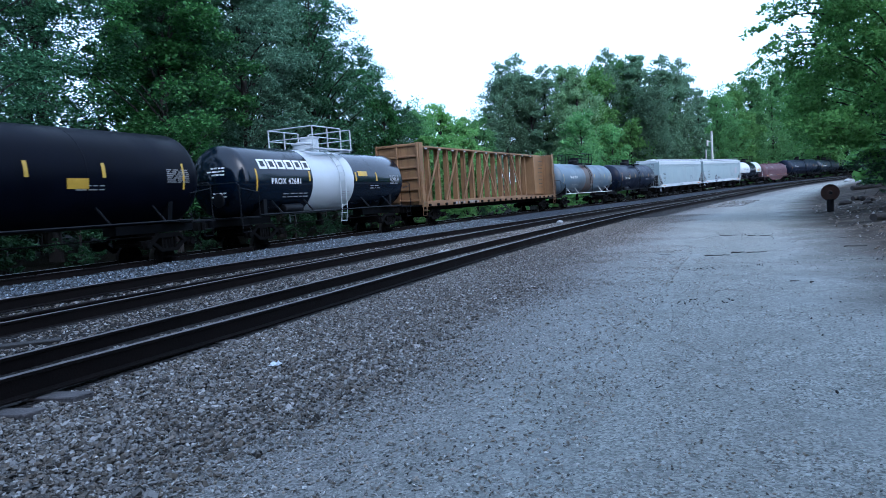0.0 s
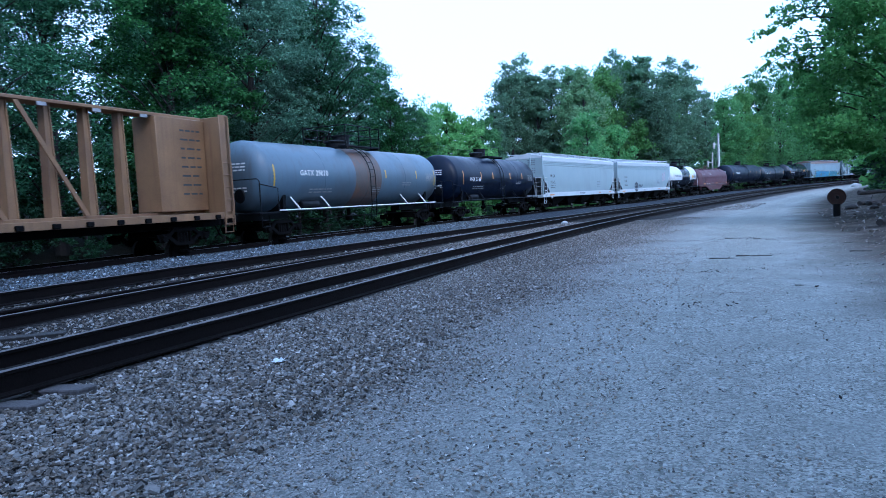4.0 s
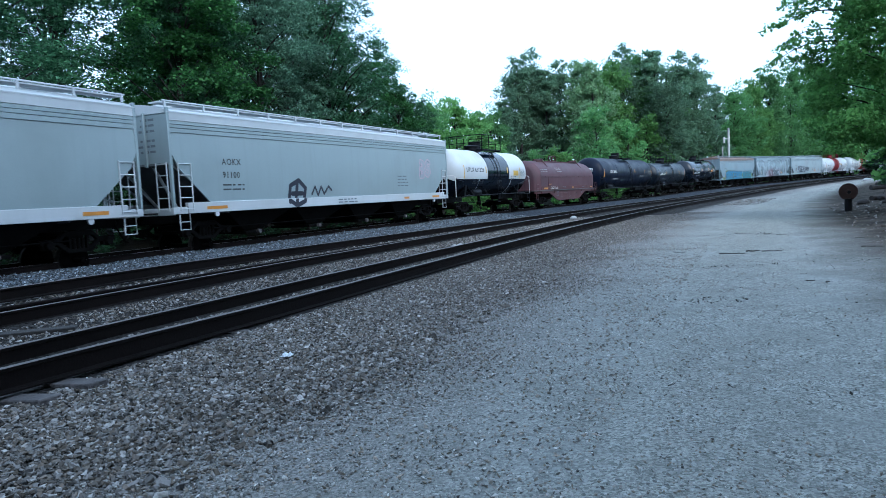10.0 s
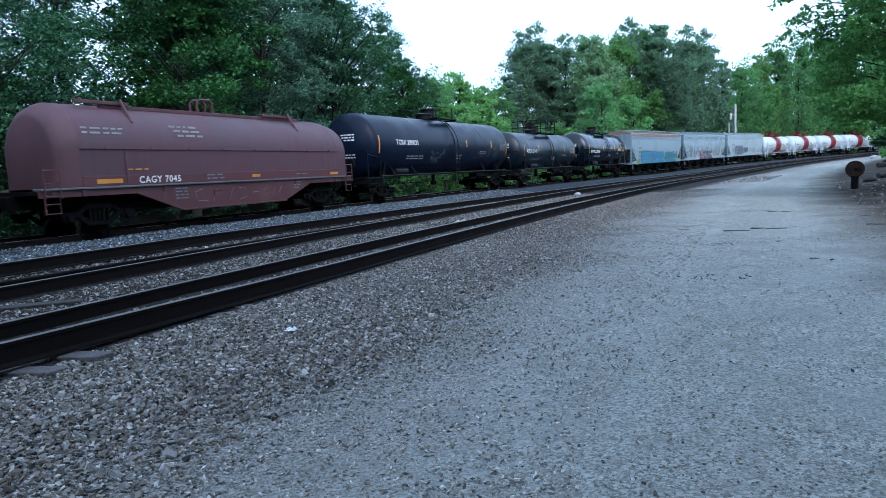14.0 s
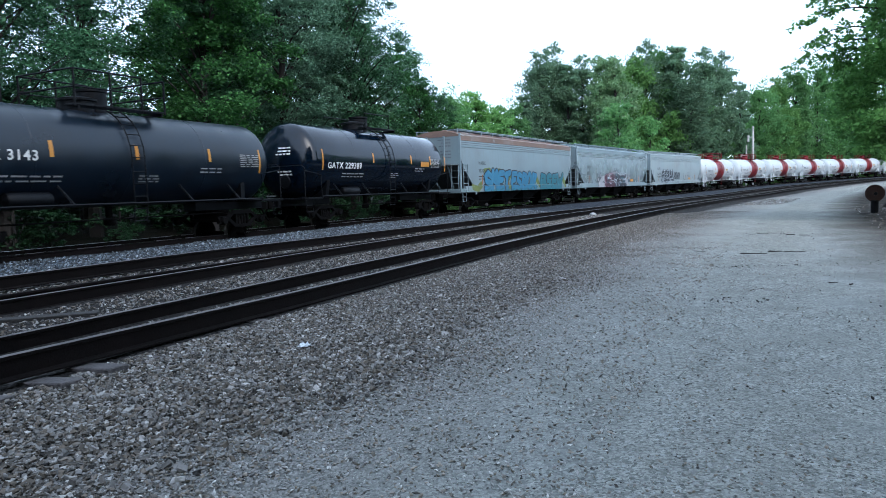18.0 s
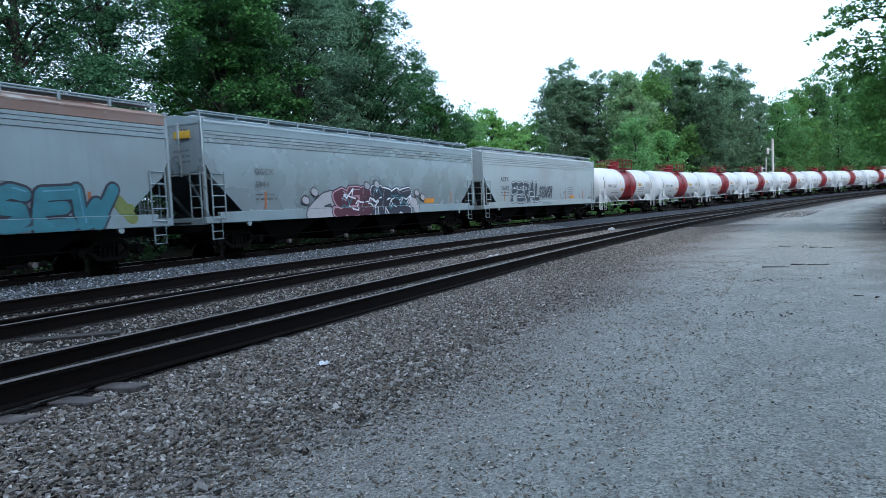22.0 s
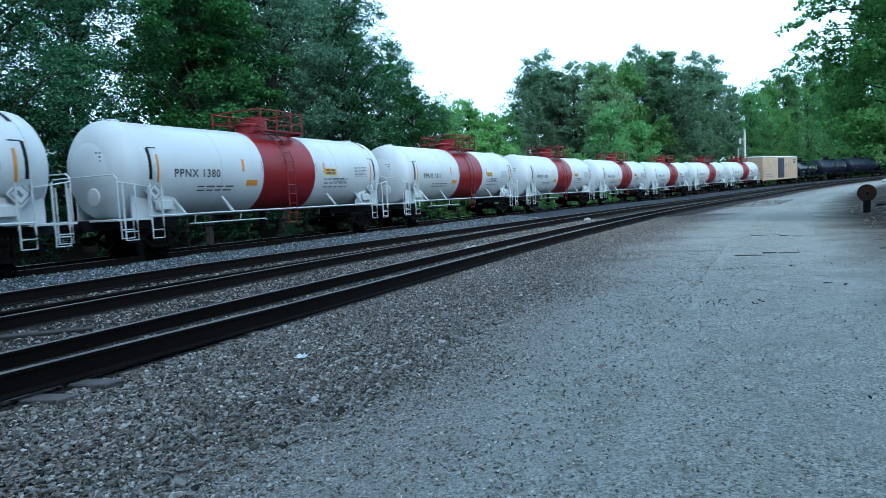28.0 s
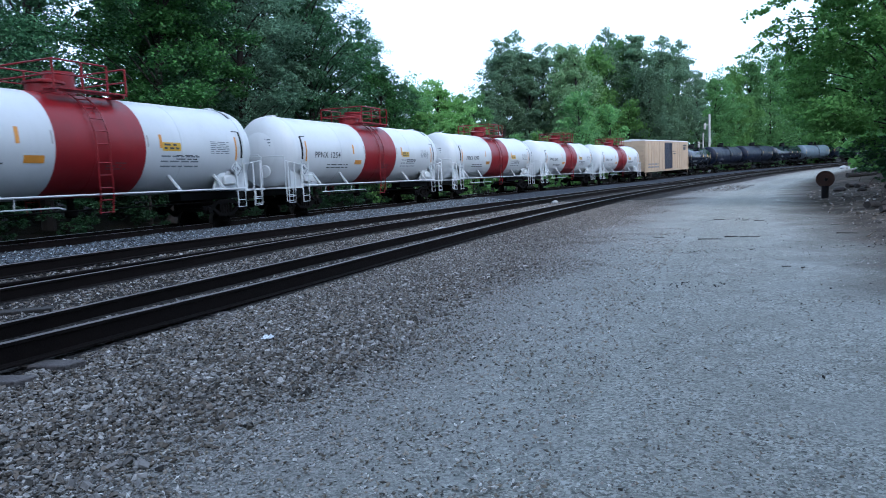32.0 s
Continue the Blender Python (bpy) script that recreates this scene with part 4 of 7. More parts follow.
def ladder_geo(x, y, z0, z1, w=0.42, pitch=0.36, r=0.017, along="x", mat=0):
    g = Geo()
    a, b = (((x - w / 2, y), (x + w / 2, y)) if along == "x" else ((x, y - w / 2), (x, y + w / 2)))
    for px, py in (a, b):
        g.tube([(px, py, z0), (px, py, z1)], r * 1.25, 6)
    n = max(1, int((z1 - z0) / pitch))
    for k in range(n + 1):
        z = z0 + 0.06 + (z1 - z0 - 0.1) * k / n
        g.tube([(*a, z), (*b, z)], r, 5)
    return g


def step_mesh(mat, name="stirrup_step"):
    g = Geo()
    g.tube([(-0.2, 0, 0.5), (-0.2, 0, 0.02), (0.2, 0, 0.02), (0.2, 0, 0.5)], 0.022, 6)
    g.tube([(-0.2, 0, 0.26), (0.2, 0, 0.26)], 0.016, 5)
    return g.mesh(name, mat)


def tank_car(label, length, radius, zc, shell, bands, trim, deck_mat, deck="railed", marks=(), seed=0, slim=0.85, ladder_x=0.15, bx=None, bright_rail=None, lower=None):
    """A tank car. bands: (from, to, material) along the tank; trim: sill and fittings; deck: the top platform's kind."""
    car = thing("tank_car", label, "tank car", "freight train")
    half = length / 2
    th = half - slim
    hd = radius * 0.42
    mats = [shell] + [b[2] for b in bands]
    # the shell: domed heads and a straight barrel with weld seams
    prof, ms = [], []
    for k in range(9):
        a = math.pi / 2 * k / 8
        prof.append((-th + hd - hd * math.cos(a), max(0.02, radius * math.sin(a) ** 0.9)))
    xs = sorted({-th + hd, th - hd, *[b[0] for b in bands], *[b[1] for b in bands], *[x for x in np.linspace(-th + hd, th - hd, 7)[1:-1]]})
    prof += [(x, radius) for x in xs[1:]]
    for k in range(1, 9):
        a = math.pi / 2 * (8 - k) / 8
        prof.append((th - hd + hd * math.cos(a), max(0.02, radius * math.sin(a) ** 0.9)))
    for i in range(len(prof) - 1):
        xm = (prof[i][0] + prof[i + 1][0]) / 2
        ms.append(next((k + 1 for k, b in enumerate(bands) if b[0] <= xm <= b[1]), 0))
    g = Geo().lathe(prof, 44, "x", (0, 0, zc), ms)
    if lower:
        # the lower part painted apart, below a level line
        mats.append(lower)
        for k, f in enumerate(g.f):
            if sum(g.v[i][2] for i in f) / len(f) < zc - 0.30 * radius:
                g.m[k] = len(mats) - 1
    part("tank", g, mats, car)
    for x in np.linspace(-th + hd, th - hd, 5)[1:-1]:
        k = next((b[2] for b in bands if b[0] <= x <= b[1]), shell)
        part("weld_seam", Geo().lathe([(x - 0.02, radius - 0.002), (x - 0.008, radius + 0.007), (x + 0.008, radius + 0.007), (x + 0.02, radius - 0.002)], 44, "x", (0, 0, zc)), k, car)
    bx = bx or half - 2.35
    running_gear(car, half, bx)
    skin = Skin(radius=radius, zc=zc)
    for sgn in (-1, 1):
        # saddle, stub sill and end deck
        g = Geo()
        g.box(min(sgn * (bx - 1.3), sgn * (half - 0.45)), max(sgn * (bx - 1.3), sgn * (half - 0.45)), -0.28, 0.28, 0.80, 1.12, 0, 0.02)
        part("stub_sill", g, DARK_STEEL, car)
        g = Geo()
        low = zc - radius
        g.prism([(-1.15, 1.12), (1.15, 1.12), (radius * 0.86, zc - radius * 0.52), (radius * 0.5, zc - radius * 0.87), (0, low - 0.004), (-radius * 0.5, zc - radius * 0.87), (-radius * 0.86, zc - radius * 0.52)],
                sgn * bx - 0.09, sgn * bx + 0.09, "x")
        part("saddle", g, DARK_STEEL if shell not in (WHITE,) else WHITE, car)
        if shell is WHITE:
            for y in (-1.18, 1.18):
                x0, x1 = sgn * (bx + 1.05), sgn * (bx - 0.75)
                part("end_skirt", Geo().prism([(x0, 1.12), (x1, 1.12), (x1 + sgn * 0.25, 1.62), (x1 + sgn * 0.9, 1.95), (x0, 1.95)], y - 0.03, y + 0.03, "y"), WHITE, car)
                for x in (half - 1.05, half - 1.95):
                    part("stirrup_step", step_mesh(trim), None, car, m=Matrix.Translation((sgn * x, math.copysign(1.46, y), 0.50)))
                    part("grab_iron", Geo().tube([(sgn * (x - 0.2), math.copysign(1.45, y), 1.0), (sgn * (x - 0.2), math.copysign(1.45, y), 2.12)], 0.028, 6), trim, car)
                    part("grab_iron", Geo().tube([(sgn * (x + 0.2), math.copysign(1.45, y), 1.0), (sgn * (x + 0.2), math.copysign(1.45, y), 2.12)], 0.028, 6), trim, car)
                holder = part("placard_holder", Geo().box(-0.24, 0.24, -0.012, 0.012, -0.24, 0.24, 0, 0.006), WHITE, car, m=Matrix.Translation((sgn * (th - 1.15), math.copysign(1.36, y), 1.86)) @ Matrix.Rotation(math.pi / 4, 4, "Y"))
                card = Geo()
                for a0, a1, b0, b1 in ((-0.19, 0.19, 0.165, 0.19), (-0.19, 0.19, -0.19, -0.165), (-0.19, -0.165, -0.165, 0.165), (0.165, 0.19, -0.165, 0.165), (-0.1, 0.08, -0.06, 0.04)):
                    card.box(a0, a1, *sorted((math.copysign(0.013, y), math.copysign(0.018, y))), b0, b1)
                part("placard_print", card, INK_GREY, holder)
                part("skirt_bracket", Geo().box(sgn * bx - 0.3, sgn * bx + 0.3, min(y * 1.03, y * 1.14), max(y * 1.03, y * 1.14), 1.3, 1.62, 0, 0.04), WHITE, car)
        if shell is WHITE:
            # the head shield: a second dome over the head, with a lug on its upper edge
            cap = [(-(th + 0.035) + (hd + 0.3) * (1 - math.cos(math.pi / 2 * k / 9)), max(0.02, (radius + 0.022) * math.sin(math.pi / 2 * k / 9) ** 0.9)) for k in range(10)]
            cap += [(-th + hd + 0.28, radius + 0.005)]
            part("head_shield", Geo().lathe([(-sgn * x, r) for x, r in cap] if sgn > 0 else cap, 44, "x", (0, 0, zc)), WHITE, car)
            part("lifting_lug", Geo().box(sgn * (th - hd - 0.32) - 0.16, sgn * (th - hd - 0.32) + 0.16, -0.2, 0.2, zc + radius - 0.02, zc + radius + 0.05, 0, 0.02), WHITE, car)
        g = Geo()
        x0, x1 = sorted((sgn * (half - 0.62), sgn * (half - 1.75)))
        g.box(x0, x1, -1.45, 1.45, 1.06, 1.12, 0, 0.008)
        part("end_deck", g, trim, car)
        for y in (-1.42, 1.42):
            part("stirrup_step", step_mesh(trim), None, car, m=Matrix.Translation((sgn * (half - 0.95), y, 0.56)))
        # end handrail hoop
        g = Geo()
        xe = sgn * (half - 0.72)
        g.tube([(xe, -1.42, 1.1), (xe, -1.42, 2.25), (xe, -1.3, 2.35), (xe, 1.3, 2.35), (xe, 1.42, 2.25), (xe, 1.42, 1.1)], 0.022, 6)
        part("end_handrail", g, trim, car)
        g = Geo()
        xe2 = sgn * (half - 1.7)
        g.tube([(xe2, -1.43, 1.1), (xe2, -1.43, 2.0), (xe, -1.43, 2.15)], 0.02, 6)
        part("corner_handrail", g, trim, car)
    # side running rails on slanting posts
    rail_mat = bright_rail or trim
    for y in (-1.45, 1.45):
        part("side_rail", Geo().tube([(-half + 1.7, y, 1.16), (half - 1.7, y, 1.16)], 0.03, 6), rail_mat, car)
        for x in (-half + 2.9, -half + 4.9, half - 4.9, half - 2.9):
            sy = math.copysign(1, y)
            yy = sy * math.sqrt(max(0.05, radius ** 2 - (zc - 1.66) ** 2))
            part("rail_post", Geo().tube([(x + 0.10, y, 1.14), (x - 0.12, yy, 1.66)], 0.032 if shell is not WHITE else 0.05, 5), rail_mat, car)
    if shell is WHITE:
        part("side_pipe", Geo().tube([(-half + 3.2, -1.35, 0.86), (-1.2, -1.35, 0.86), (-0.9, -1.2, 0.8)], 0.022, 6), trim, car)
        for x in (-half + 3.4, -2.4):
            part("pipe_hanger", Geo().tube([(x, -1.35, 0.84), (x, -1.42, 1.16)], 0.02, 5), trim, car)
    # air reservoir, brake rigging and bottom outlet
    if shell is not WHITE:
        part("air_reservoir", Geo().lathe([(-th + 2.6, 0.02), (-th + 2.65, 0.16), (-th + 2.72, 0.2), (-th + 3.7, 0.2), (-th + 3.77, 0.16), (-th + 3.8, 0.02)], 14, "x", (0, -1.05, 1.32)), DARK_STEEL, car)
    part("bottom_outlet", Geo().lathe([(0.52, 0.12), (0.56, 0.17), (0.72, 0.17), (0.76, 0.1), (zc - radius + 0.03, 0.1)], 12, "z", (0.2, 0, 0)), SHADED_GRIME, car)
    part("brake_rod", Geo().tube([(-bx, -0.4, 0.72), (bx, -0.4, 0.72)], 0.022, 5), SHADED_GRIME, car)
    g = Geo()
    g.lathe([(0, 0.02), (0.02, 0.24), (0.05, 0.27), (0.05, 0.24), (0.03, 0.02)], 16, "x", (-half + 0.62, -0.5, 1.75))
    part("brake_wheel", g, trim, car)
    # top fittings
    top = zc + radius
    if deck:
        part("manway_nozzle", Geo().lathe([(top - 0.1, 0.46), (top + 0.22, 0.46), (top + 0.24, 0.52), (top + 0.30, 0.52), (top + 0.36, 0.3), (top + 0.37, 0.02)], 20, "z", (-0.55 + (0.3 if deck == "small" else 0), 0, 0)), deck_mat, car)
        part("valve_housing", Geo().lathe([(top - 0.1, 0.40), (top + 0.50, 0.40), (top + 0.53, 0.43), (top + 0.60, 0.43), (top + 0.62, 0.02)], 20, "z", (-0.1 + (0.3 if deck == "small" else 0), 0, 0)), deck_mat, car)
        w, dl, mid = 0.95, {"railed": 1.43, "small": 1.15}.get(deck, 1.2), 0.3 if deck == "small" else 0.0
        for y in (-w, w):
            g = Geo()
            g.box(mid - dl, mid + dl, y - 0.22, y + 0.22, top - 0.02, top + 0.03, 0, 0.008)
            part("platform", g, deck_mat, car)
        for x in (mid - dl + 0.1, mid + dl - 0.1):
            part("platform_bracket", Geo().box(x - 0.03, x + 0.03, -w - 0.2, w + 0.2, top - 0.10, top - 0.02), deck_mat, car)
        if deck in ("railed", "small"):
            h = 0.92 if deck == "railed" else 0.74
            for y in (-w - 0.2, w + 0.2):
                for x in (mid - dl, mid - dl * 0.25, mid + dl * 0.45, mid + dl):
                    part("railing_post", Geo().tube([(x, y, top - 0.05), (x, y, top + h)], 0.03, 6), deck_mat, car)
                part("handrail", Geo().tube([(mid - dl, y, top + h), (mid + dl * 0.45, y, top + h)], 0.025, 6), deck_mat, car)
                part("handrail", Geo().tube([(mid - dl, y, top + h * 0.5), (mid + dl * 0.45, y, top + h * 0.5)], 0.02, 6), deck_mat, car)
            for x in (mid - dl, mid + dl):
                for z in (h, h * 0.5):
                    part("handrail", Geo().tube([(x, -w - 0.2, top + z), (x, w + 0.2, top + z)], 0.025, 6), deck_mat, car)
        else:
            for y in (-w - 0.15, w + 0.15):
                g = Geo()
                g.tube([(-dl, y, top), (-dl, y, top + 0.62), (dl * 0.6, y, top + 0.62), (dl * 0.6, y, top)], 0.022, 6)
                part("handrail", g, deck_mat, car)
        # side ladders that follow the tank's round
        for sy in (-1, 1):
            g = Geo()
            for dx in (-0.21, 0.21):
                pts = [(ladder_x + dx, sy * (radius + 0.10) * math.cos(a), zc + (radius + 0.10) * math.sin(a)) for a in np.linspace(1.2, 0.0, 7)]
                pts += [(ladder_x + dx, sy * (radius + 0.10), 1.2), (ladder_x + dx, sy * (radius + 0.02), 0.62)]
                g.tube(pts, 0.02, 5)
            for a in np.linspace(1.15, 0.0, 6):
                y, z = sy * (radius + 0.10) * math.cos(a), zc + (radius + 0.10) * math.sin(a)
                g.tube([(ladder_x - 0.21, y, z), (ladder_x + 0.21, y, z)], 0.016, 5)
            for z in np.arange(0.66, zc - 0.2, 0.34):
                y = sy * (radius + (0.10 if z > 1.2 else 0.04))
                g.tube([(ladder_x - 0.21, y, z), (ladder_x + 0.21, y, z)], 0.016, 5)
            part("side_ladder", g, deck_mat if shell is not WHITE else RED, car)
    return car, skin, th


def end_marks(car, skin, th, ink, refl, seed, where=None):
    """Reflector strips, the yellow placard and small print at both ends of a tank's side."""
    for x in where or (-th + 0.75, th * 0.2, th * 0.62, th - 0.75):
        end = abs(x) > th - 1.7
        decal(car, skin, x - (0.04 if end else 0.055), x + (0.04 if end else 0.055), skin.zc - (0.4 if end else 0.05), skin.zc + (0.42 if end else 0.36), refl)
    bars(car, skin, th - (1.75 if refl is not INK_ORANGE or ink is not INK_DARK else 2.5), skin.zc + 0.22, 0.9, 7, INK_GREY if ink is INK_DARK else INK_FADED, 0.062, 0.026, seed)
    small = INK_FADED if ink is INK_WHITE else ink
    bars(car, skin, th * 0.42, skin.zc - 0.25, 0.9, 2, small, 0.11, 0.035, seed + 1)
    bars(car, skin, -th * 0.6, skin.zc - 0.52, 1.6, 2, small, 0.13, 0.045, seed + 2)
    bars(car, skin, th * 0.05, skin.zc - 0.5, 0.7, 3, small, 0.09, 0.028, seed + 3)


def head_bars(car, skin, th, rows, ink, seed):
    """Small print on the front head of a tank."""
    rng = random.Random(seed)
    r, hd = skin.r, skin.r * 0.42
    g = Geo()
    for k in range(rows):
        z = 0.45 - 0.12 * k - (0.55 if k > 2 else 0)
        y = 0.62
        while y > 0.05:
            y2 = y - rng.uniform(0.08, 0.22)
            vs = []
            for a, b in ((y, z), (y2, z), (y2, z + 0.055), (y, z + 0.055)):
                q = min(0.999, math.hypot(a, b) / r) ** (1 / 0.9)
                vs.append((-th + hd - hd * math.sqrt(1 - q * q) - 0.012, -a, skin.zc + b))
            g.add(vs, [(0, 1, 2, 3)])
            y = y2 - 0.045
    tagged(part("stencil", g.mesh("stencil", ink, smooth=False), None, car), kind="stuff")


def hopper_car(label, length, body, mat, sill_mat, roof_mat, seed=0, bays=4):
    """A covered hopper: bowed sides, slope sheets at the ends, ladders, roof walk, outlets below."""
    car = thing("covered_hopper_car", label, "hopper car", "freight train")
    half, b = length / 2, body / 2
    ztop, zs, w = 4.35, 1.07, 1.58
    cut = 2.35
    running_gear(car, half, b - 1.75)
    for sy in (-1, 1):
        # side sheet, one panel with its lower corners cut away over the slope sheets
        g = Geo()
        out = []
        for z in (1.42, 1.9, 2.45, 3.0, 3.55):
            e = b - 0.04 - max(0.0, (cut + 0.35 - z)) * 1.15
            f = 1 - ((z - 2.5) / 2.0) ** 2 * 0.085
            out.append((z, min(b - 0.04, e), w * f))
        vs, fs = [], []
        for k, (z, e, y) in enumerate(out):
            vs += [(-e, sy * y, z), (e, sy * y, z), (-e, sy * (y - 0.05), z), (e, sy * (y - 0.05), z)]
            if k:
                i = 4 * k
                fs += [(i - 4, i - 3, i + 1, i), (i - 2, i - 1, i + 3, i + 2), (i - 4, i, i + 2, i - 2), (i - 3, i + 1, i + 3, i - 1)]
        g.add(vs, fs)
        part("side_sheet", g, mat, car)
        # ribbed upper band below the eave
        for z0, z1 in ((3.55, 3.69), (3.69, 3.80), (3.80, 3.91), (3.91, 4.20)):
            g = Geo()
            g.box(-b + 0.04, b - 0.04, min(sy * (w - 0.09), sy * (w - 0.012)), max(sy * (w - 0.09), sy * (w - 0.012)), z0 + 0.005, z1 - 0.005, 0, 0.009)
            part("top_chord" if z0 < 3.9 else "roof_shoulder", g, mat if z0 < 3.9 else roof_mat, car)
        g = Geo()
        g.box(-b + 0.55, b - 0.55, min(sy * (w - 0.12), sy * (w + 0.02)), max(sy * (w - 0.12), sy * (w + 0.02)), zs + 0.01, 1.42, 0, 0.012)
        part("side_sill", g, sill_mat, car)
        for sx in (-1, 1):
            g = Geo()
            x0, x1 = sorted((sx * b, sx * (b - 0.55)))
            g.box(x0, x1, min(sy * (w - 0.14), sy * (w - 0.01)), max(sy * (w - 0.14), sy * (w - 0.01)), zs + 0.01, zs + 0.22, 0, 0.01)
            part("end_sill_corner", g, sill_mat, car)
            part("corner_post", Geo().box(min(sx * b, sx * (b - 0.10)), max(sx * b, sx * (b - 0.10)), min(sy * (w - 0.10), sy * w), max(sy * (w - 0.10), sy * w), zs + 0.22, 4.3, 0, 0.012), mat, car)
            part("side_ladder", ladder_geo(sx * (b - 0.5), sy * (w + 0.03), zs + 0.1, 2.65, 0.5), sill_mat, car)
            part("stirrup_step", step_mesh(sill_mat), None, car, m=Matrix.Translation((sx * (b - 0.45), sy * (w - 0.05), zs - 0.5)))
            part("end_ladder", ladder_geo(sx * (b + 0.05), sy * (w - 0.35), zs + 0.1, 2.65 if sy < 0 else 4.3, 0.45, along="y"), sill_mat, car)
            if sy < 0:
                part("jacking_lug", Geo().lathe([(-0.03, 0.03), (-0.03, 0.09), (0.03, 0.09), (0.03, 0.03)], 12, "y", (sx * (b - 1.75), -w + 0.02, zs - 0.04)), sill_mat, car)
    # roof: a shallow arch
    g = Geo()
    arc = [(y, ztop - 0.16 + 0.30 * math.cos(y / w * math.pi / 2) ** 0.8) for y in np.linspace(-w, w, 13)]
    g.prism(arc + [(w, 4.15), (-w, 4.15)], -b + 0.02, b - 0.02, "x")
    part("roof", g, roof_mat, car)
    part("hatch_trough", Geo().box(-b + 0.8, b - 0.8, -0.32, 0.32, ztop + 0.10, ztop + 0.22, 0, 0.03), roof_mat, car)
    for sx in (-1, 1):
        # end sheet, slope sheet and bay behind it
        x0, x1 = sorted((sx * (b - 0.05), sx * (b - 0.12)))
        part("end_sheet", Geo().box(x0, x1, -w + 0.04, w - 0.04, cut + 0.3, 4.2, 0, 0.01), mat, car)
        for y in (-0.55, 0.55):
            xa, xb = sorted((sx * (b - 0.05), sx * (b + 0.03)))
            part("end_post", Geo().box(xa, xb, y - 0.05, y + 0.05, cut + 0.2, 4.2, 0, 0.01), mat, car)
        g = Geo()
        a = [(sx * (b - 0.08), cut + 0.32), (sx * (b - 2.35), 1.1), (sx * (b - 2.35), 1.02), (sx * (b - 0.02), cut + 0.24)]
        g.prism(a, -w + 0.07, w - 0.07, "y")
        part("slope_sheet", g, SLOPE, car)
        x0, x1 = sorted((sx * (b - 0.02), sx * (b - 0.2)))
        part("end_sill", Geo().box(x0, x1, -w + 0.15, w - 0.15, zs - 0.02, zs + 0.2, 0, 0.01), sill_mat, car)
        for y in (-0.7, 0.7):
            part("end_brace", Geo().tube([(sx * (b - 0.1), y, cut + 0.25), (sx * (b - 1.2), y * 0.6, zs + 0.15)], 0.05, 6), sill_mat, car)
        part("stub_sill", Geo().box(*sorted((sx * (b - 3.4), sx * (half - 0.45))), -0.26, 0.26, 0.78, 1.06, 0, 0.02), SHADED_GRIME, car)
        part("crossover_platform", Geo().box(*sorted((sx * (b + 0.02), sx * (b + 0.42))), -0.9, 0.9, zs + 0.02, zs + 0.07), DARK_STEEL, car)
    rng = random.Random(seed)
    g = Geo()
    for k in range(6):
        y = -0.95
        while y < -0.35:
            y2 = y + rng.uniform(0.1, 0.25)
            z = 3.95 - 0.17 * k - (0.12 if k > 2 else 0)
            g.add([(-b - 0.004 + 0.05, y, z), (-b - 0.004 + 0.05, y2, z), (-b - 0.004 + 0.05, y2, z + 0.07), (-b - 0.004 + 0.05, y, z + 0.07)], [(0, 1, 2, 3)])
            y = y2 + 0.05
    tagged(part("stencil", g.mesh("stencil", INK_GREY, smooth=False), None, car), kind="stuff")
    # roof walk with its outer rail
    for y in (-0.95, 0.95):
        part("running_board", Geo().box(-b + 0.1, b - 0.1, y - 0.22, y + 0.22, ztop + 0.14, ztop + 0.18), sill_mat, car)
        yo = y + math.copysign(0.36, y)
        part("roof_rail", Geo().tube([(-b + 0.1, yo, ztop + 0.19), (b - 0.1, yo, ztop + 0.19)], 0.026, 6), sill_mat, car)
        post = Geo().box(-0.035, 0.035, -0.02, 0.02, 0.0, 0.22).mesh("rail_bracket", sill_mat)
        for x in np.linspace(-b + 0.2, b - 0.2, 13):
            part("rail_bracket", post, None, car, m=Matrix.Translation((x, yo, ztop - 0.02)))
    for k in range(6):
        x = -b + 1.9 + k * (body - 3.8) / 5
        part("hatch_cover", Geo().box(x - 0.55, x + 0.55, -0.38, 0.38, ztop + 0.22, ztop + 0.30, 0, 0.03), roof_mat, car)
    # hopper bays and their gates
    span = (body - 4.7) / bays
    for k in range(bays):
        xc = -body / 2 + 2.35 + span * (k + 0.5)
        g = Geo()
        top_ring = [(xc - span / 2, -1.35, zs + 0.05), (xc + span / 2, -1.35, zs + 0.05), (xc + span / 2, 1.35, zs + 0.05), (xc - span / 2, 1.35, zs + 0.05)]
        low_ring = [(xc - 0.42, -0.85, 0.36), (xc + 0.42, -0.85, 0.36), (xc + 0.42, 0.85, 0.36), (xc - 0.42, 0.85, 0.36)]
        g.add(top_ring + low_ring, [(0, 1, 5, 4), (1, 2, 6, 5), (2, 3, 7, 6), (3, 0, 4, 7), (4, 5, 6, 7), (3, 2, 1, 0)])
        bay = part("hopper_bay", g, SHADED_GRIME, car)
        part("outlet_gate", Geo().box(xc - 0.5, xc + 0.5, -1.0, 1.0, 0.24, 0.34, 0, 0.02), SHADED_GRIME, bay)
        part("gate_cap", Geo().lathe([(-1.12, 0.02), (-1.12, 0.075), (-1.0, 0.085)], 12, "y", (xc + 0.1, 0, 0.3)), SILL_GREY, bay)
    part("brake_rod", Geo().tube([(-b + 2, -1.1, 0.55), (b - 2, -1.1, 0.55)], 0.02, 5), SHADED_GRIME, car)
    return car, Skin(y=w, radius="hopper")


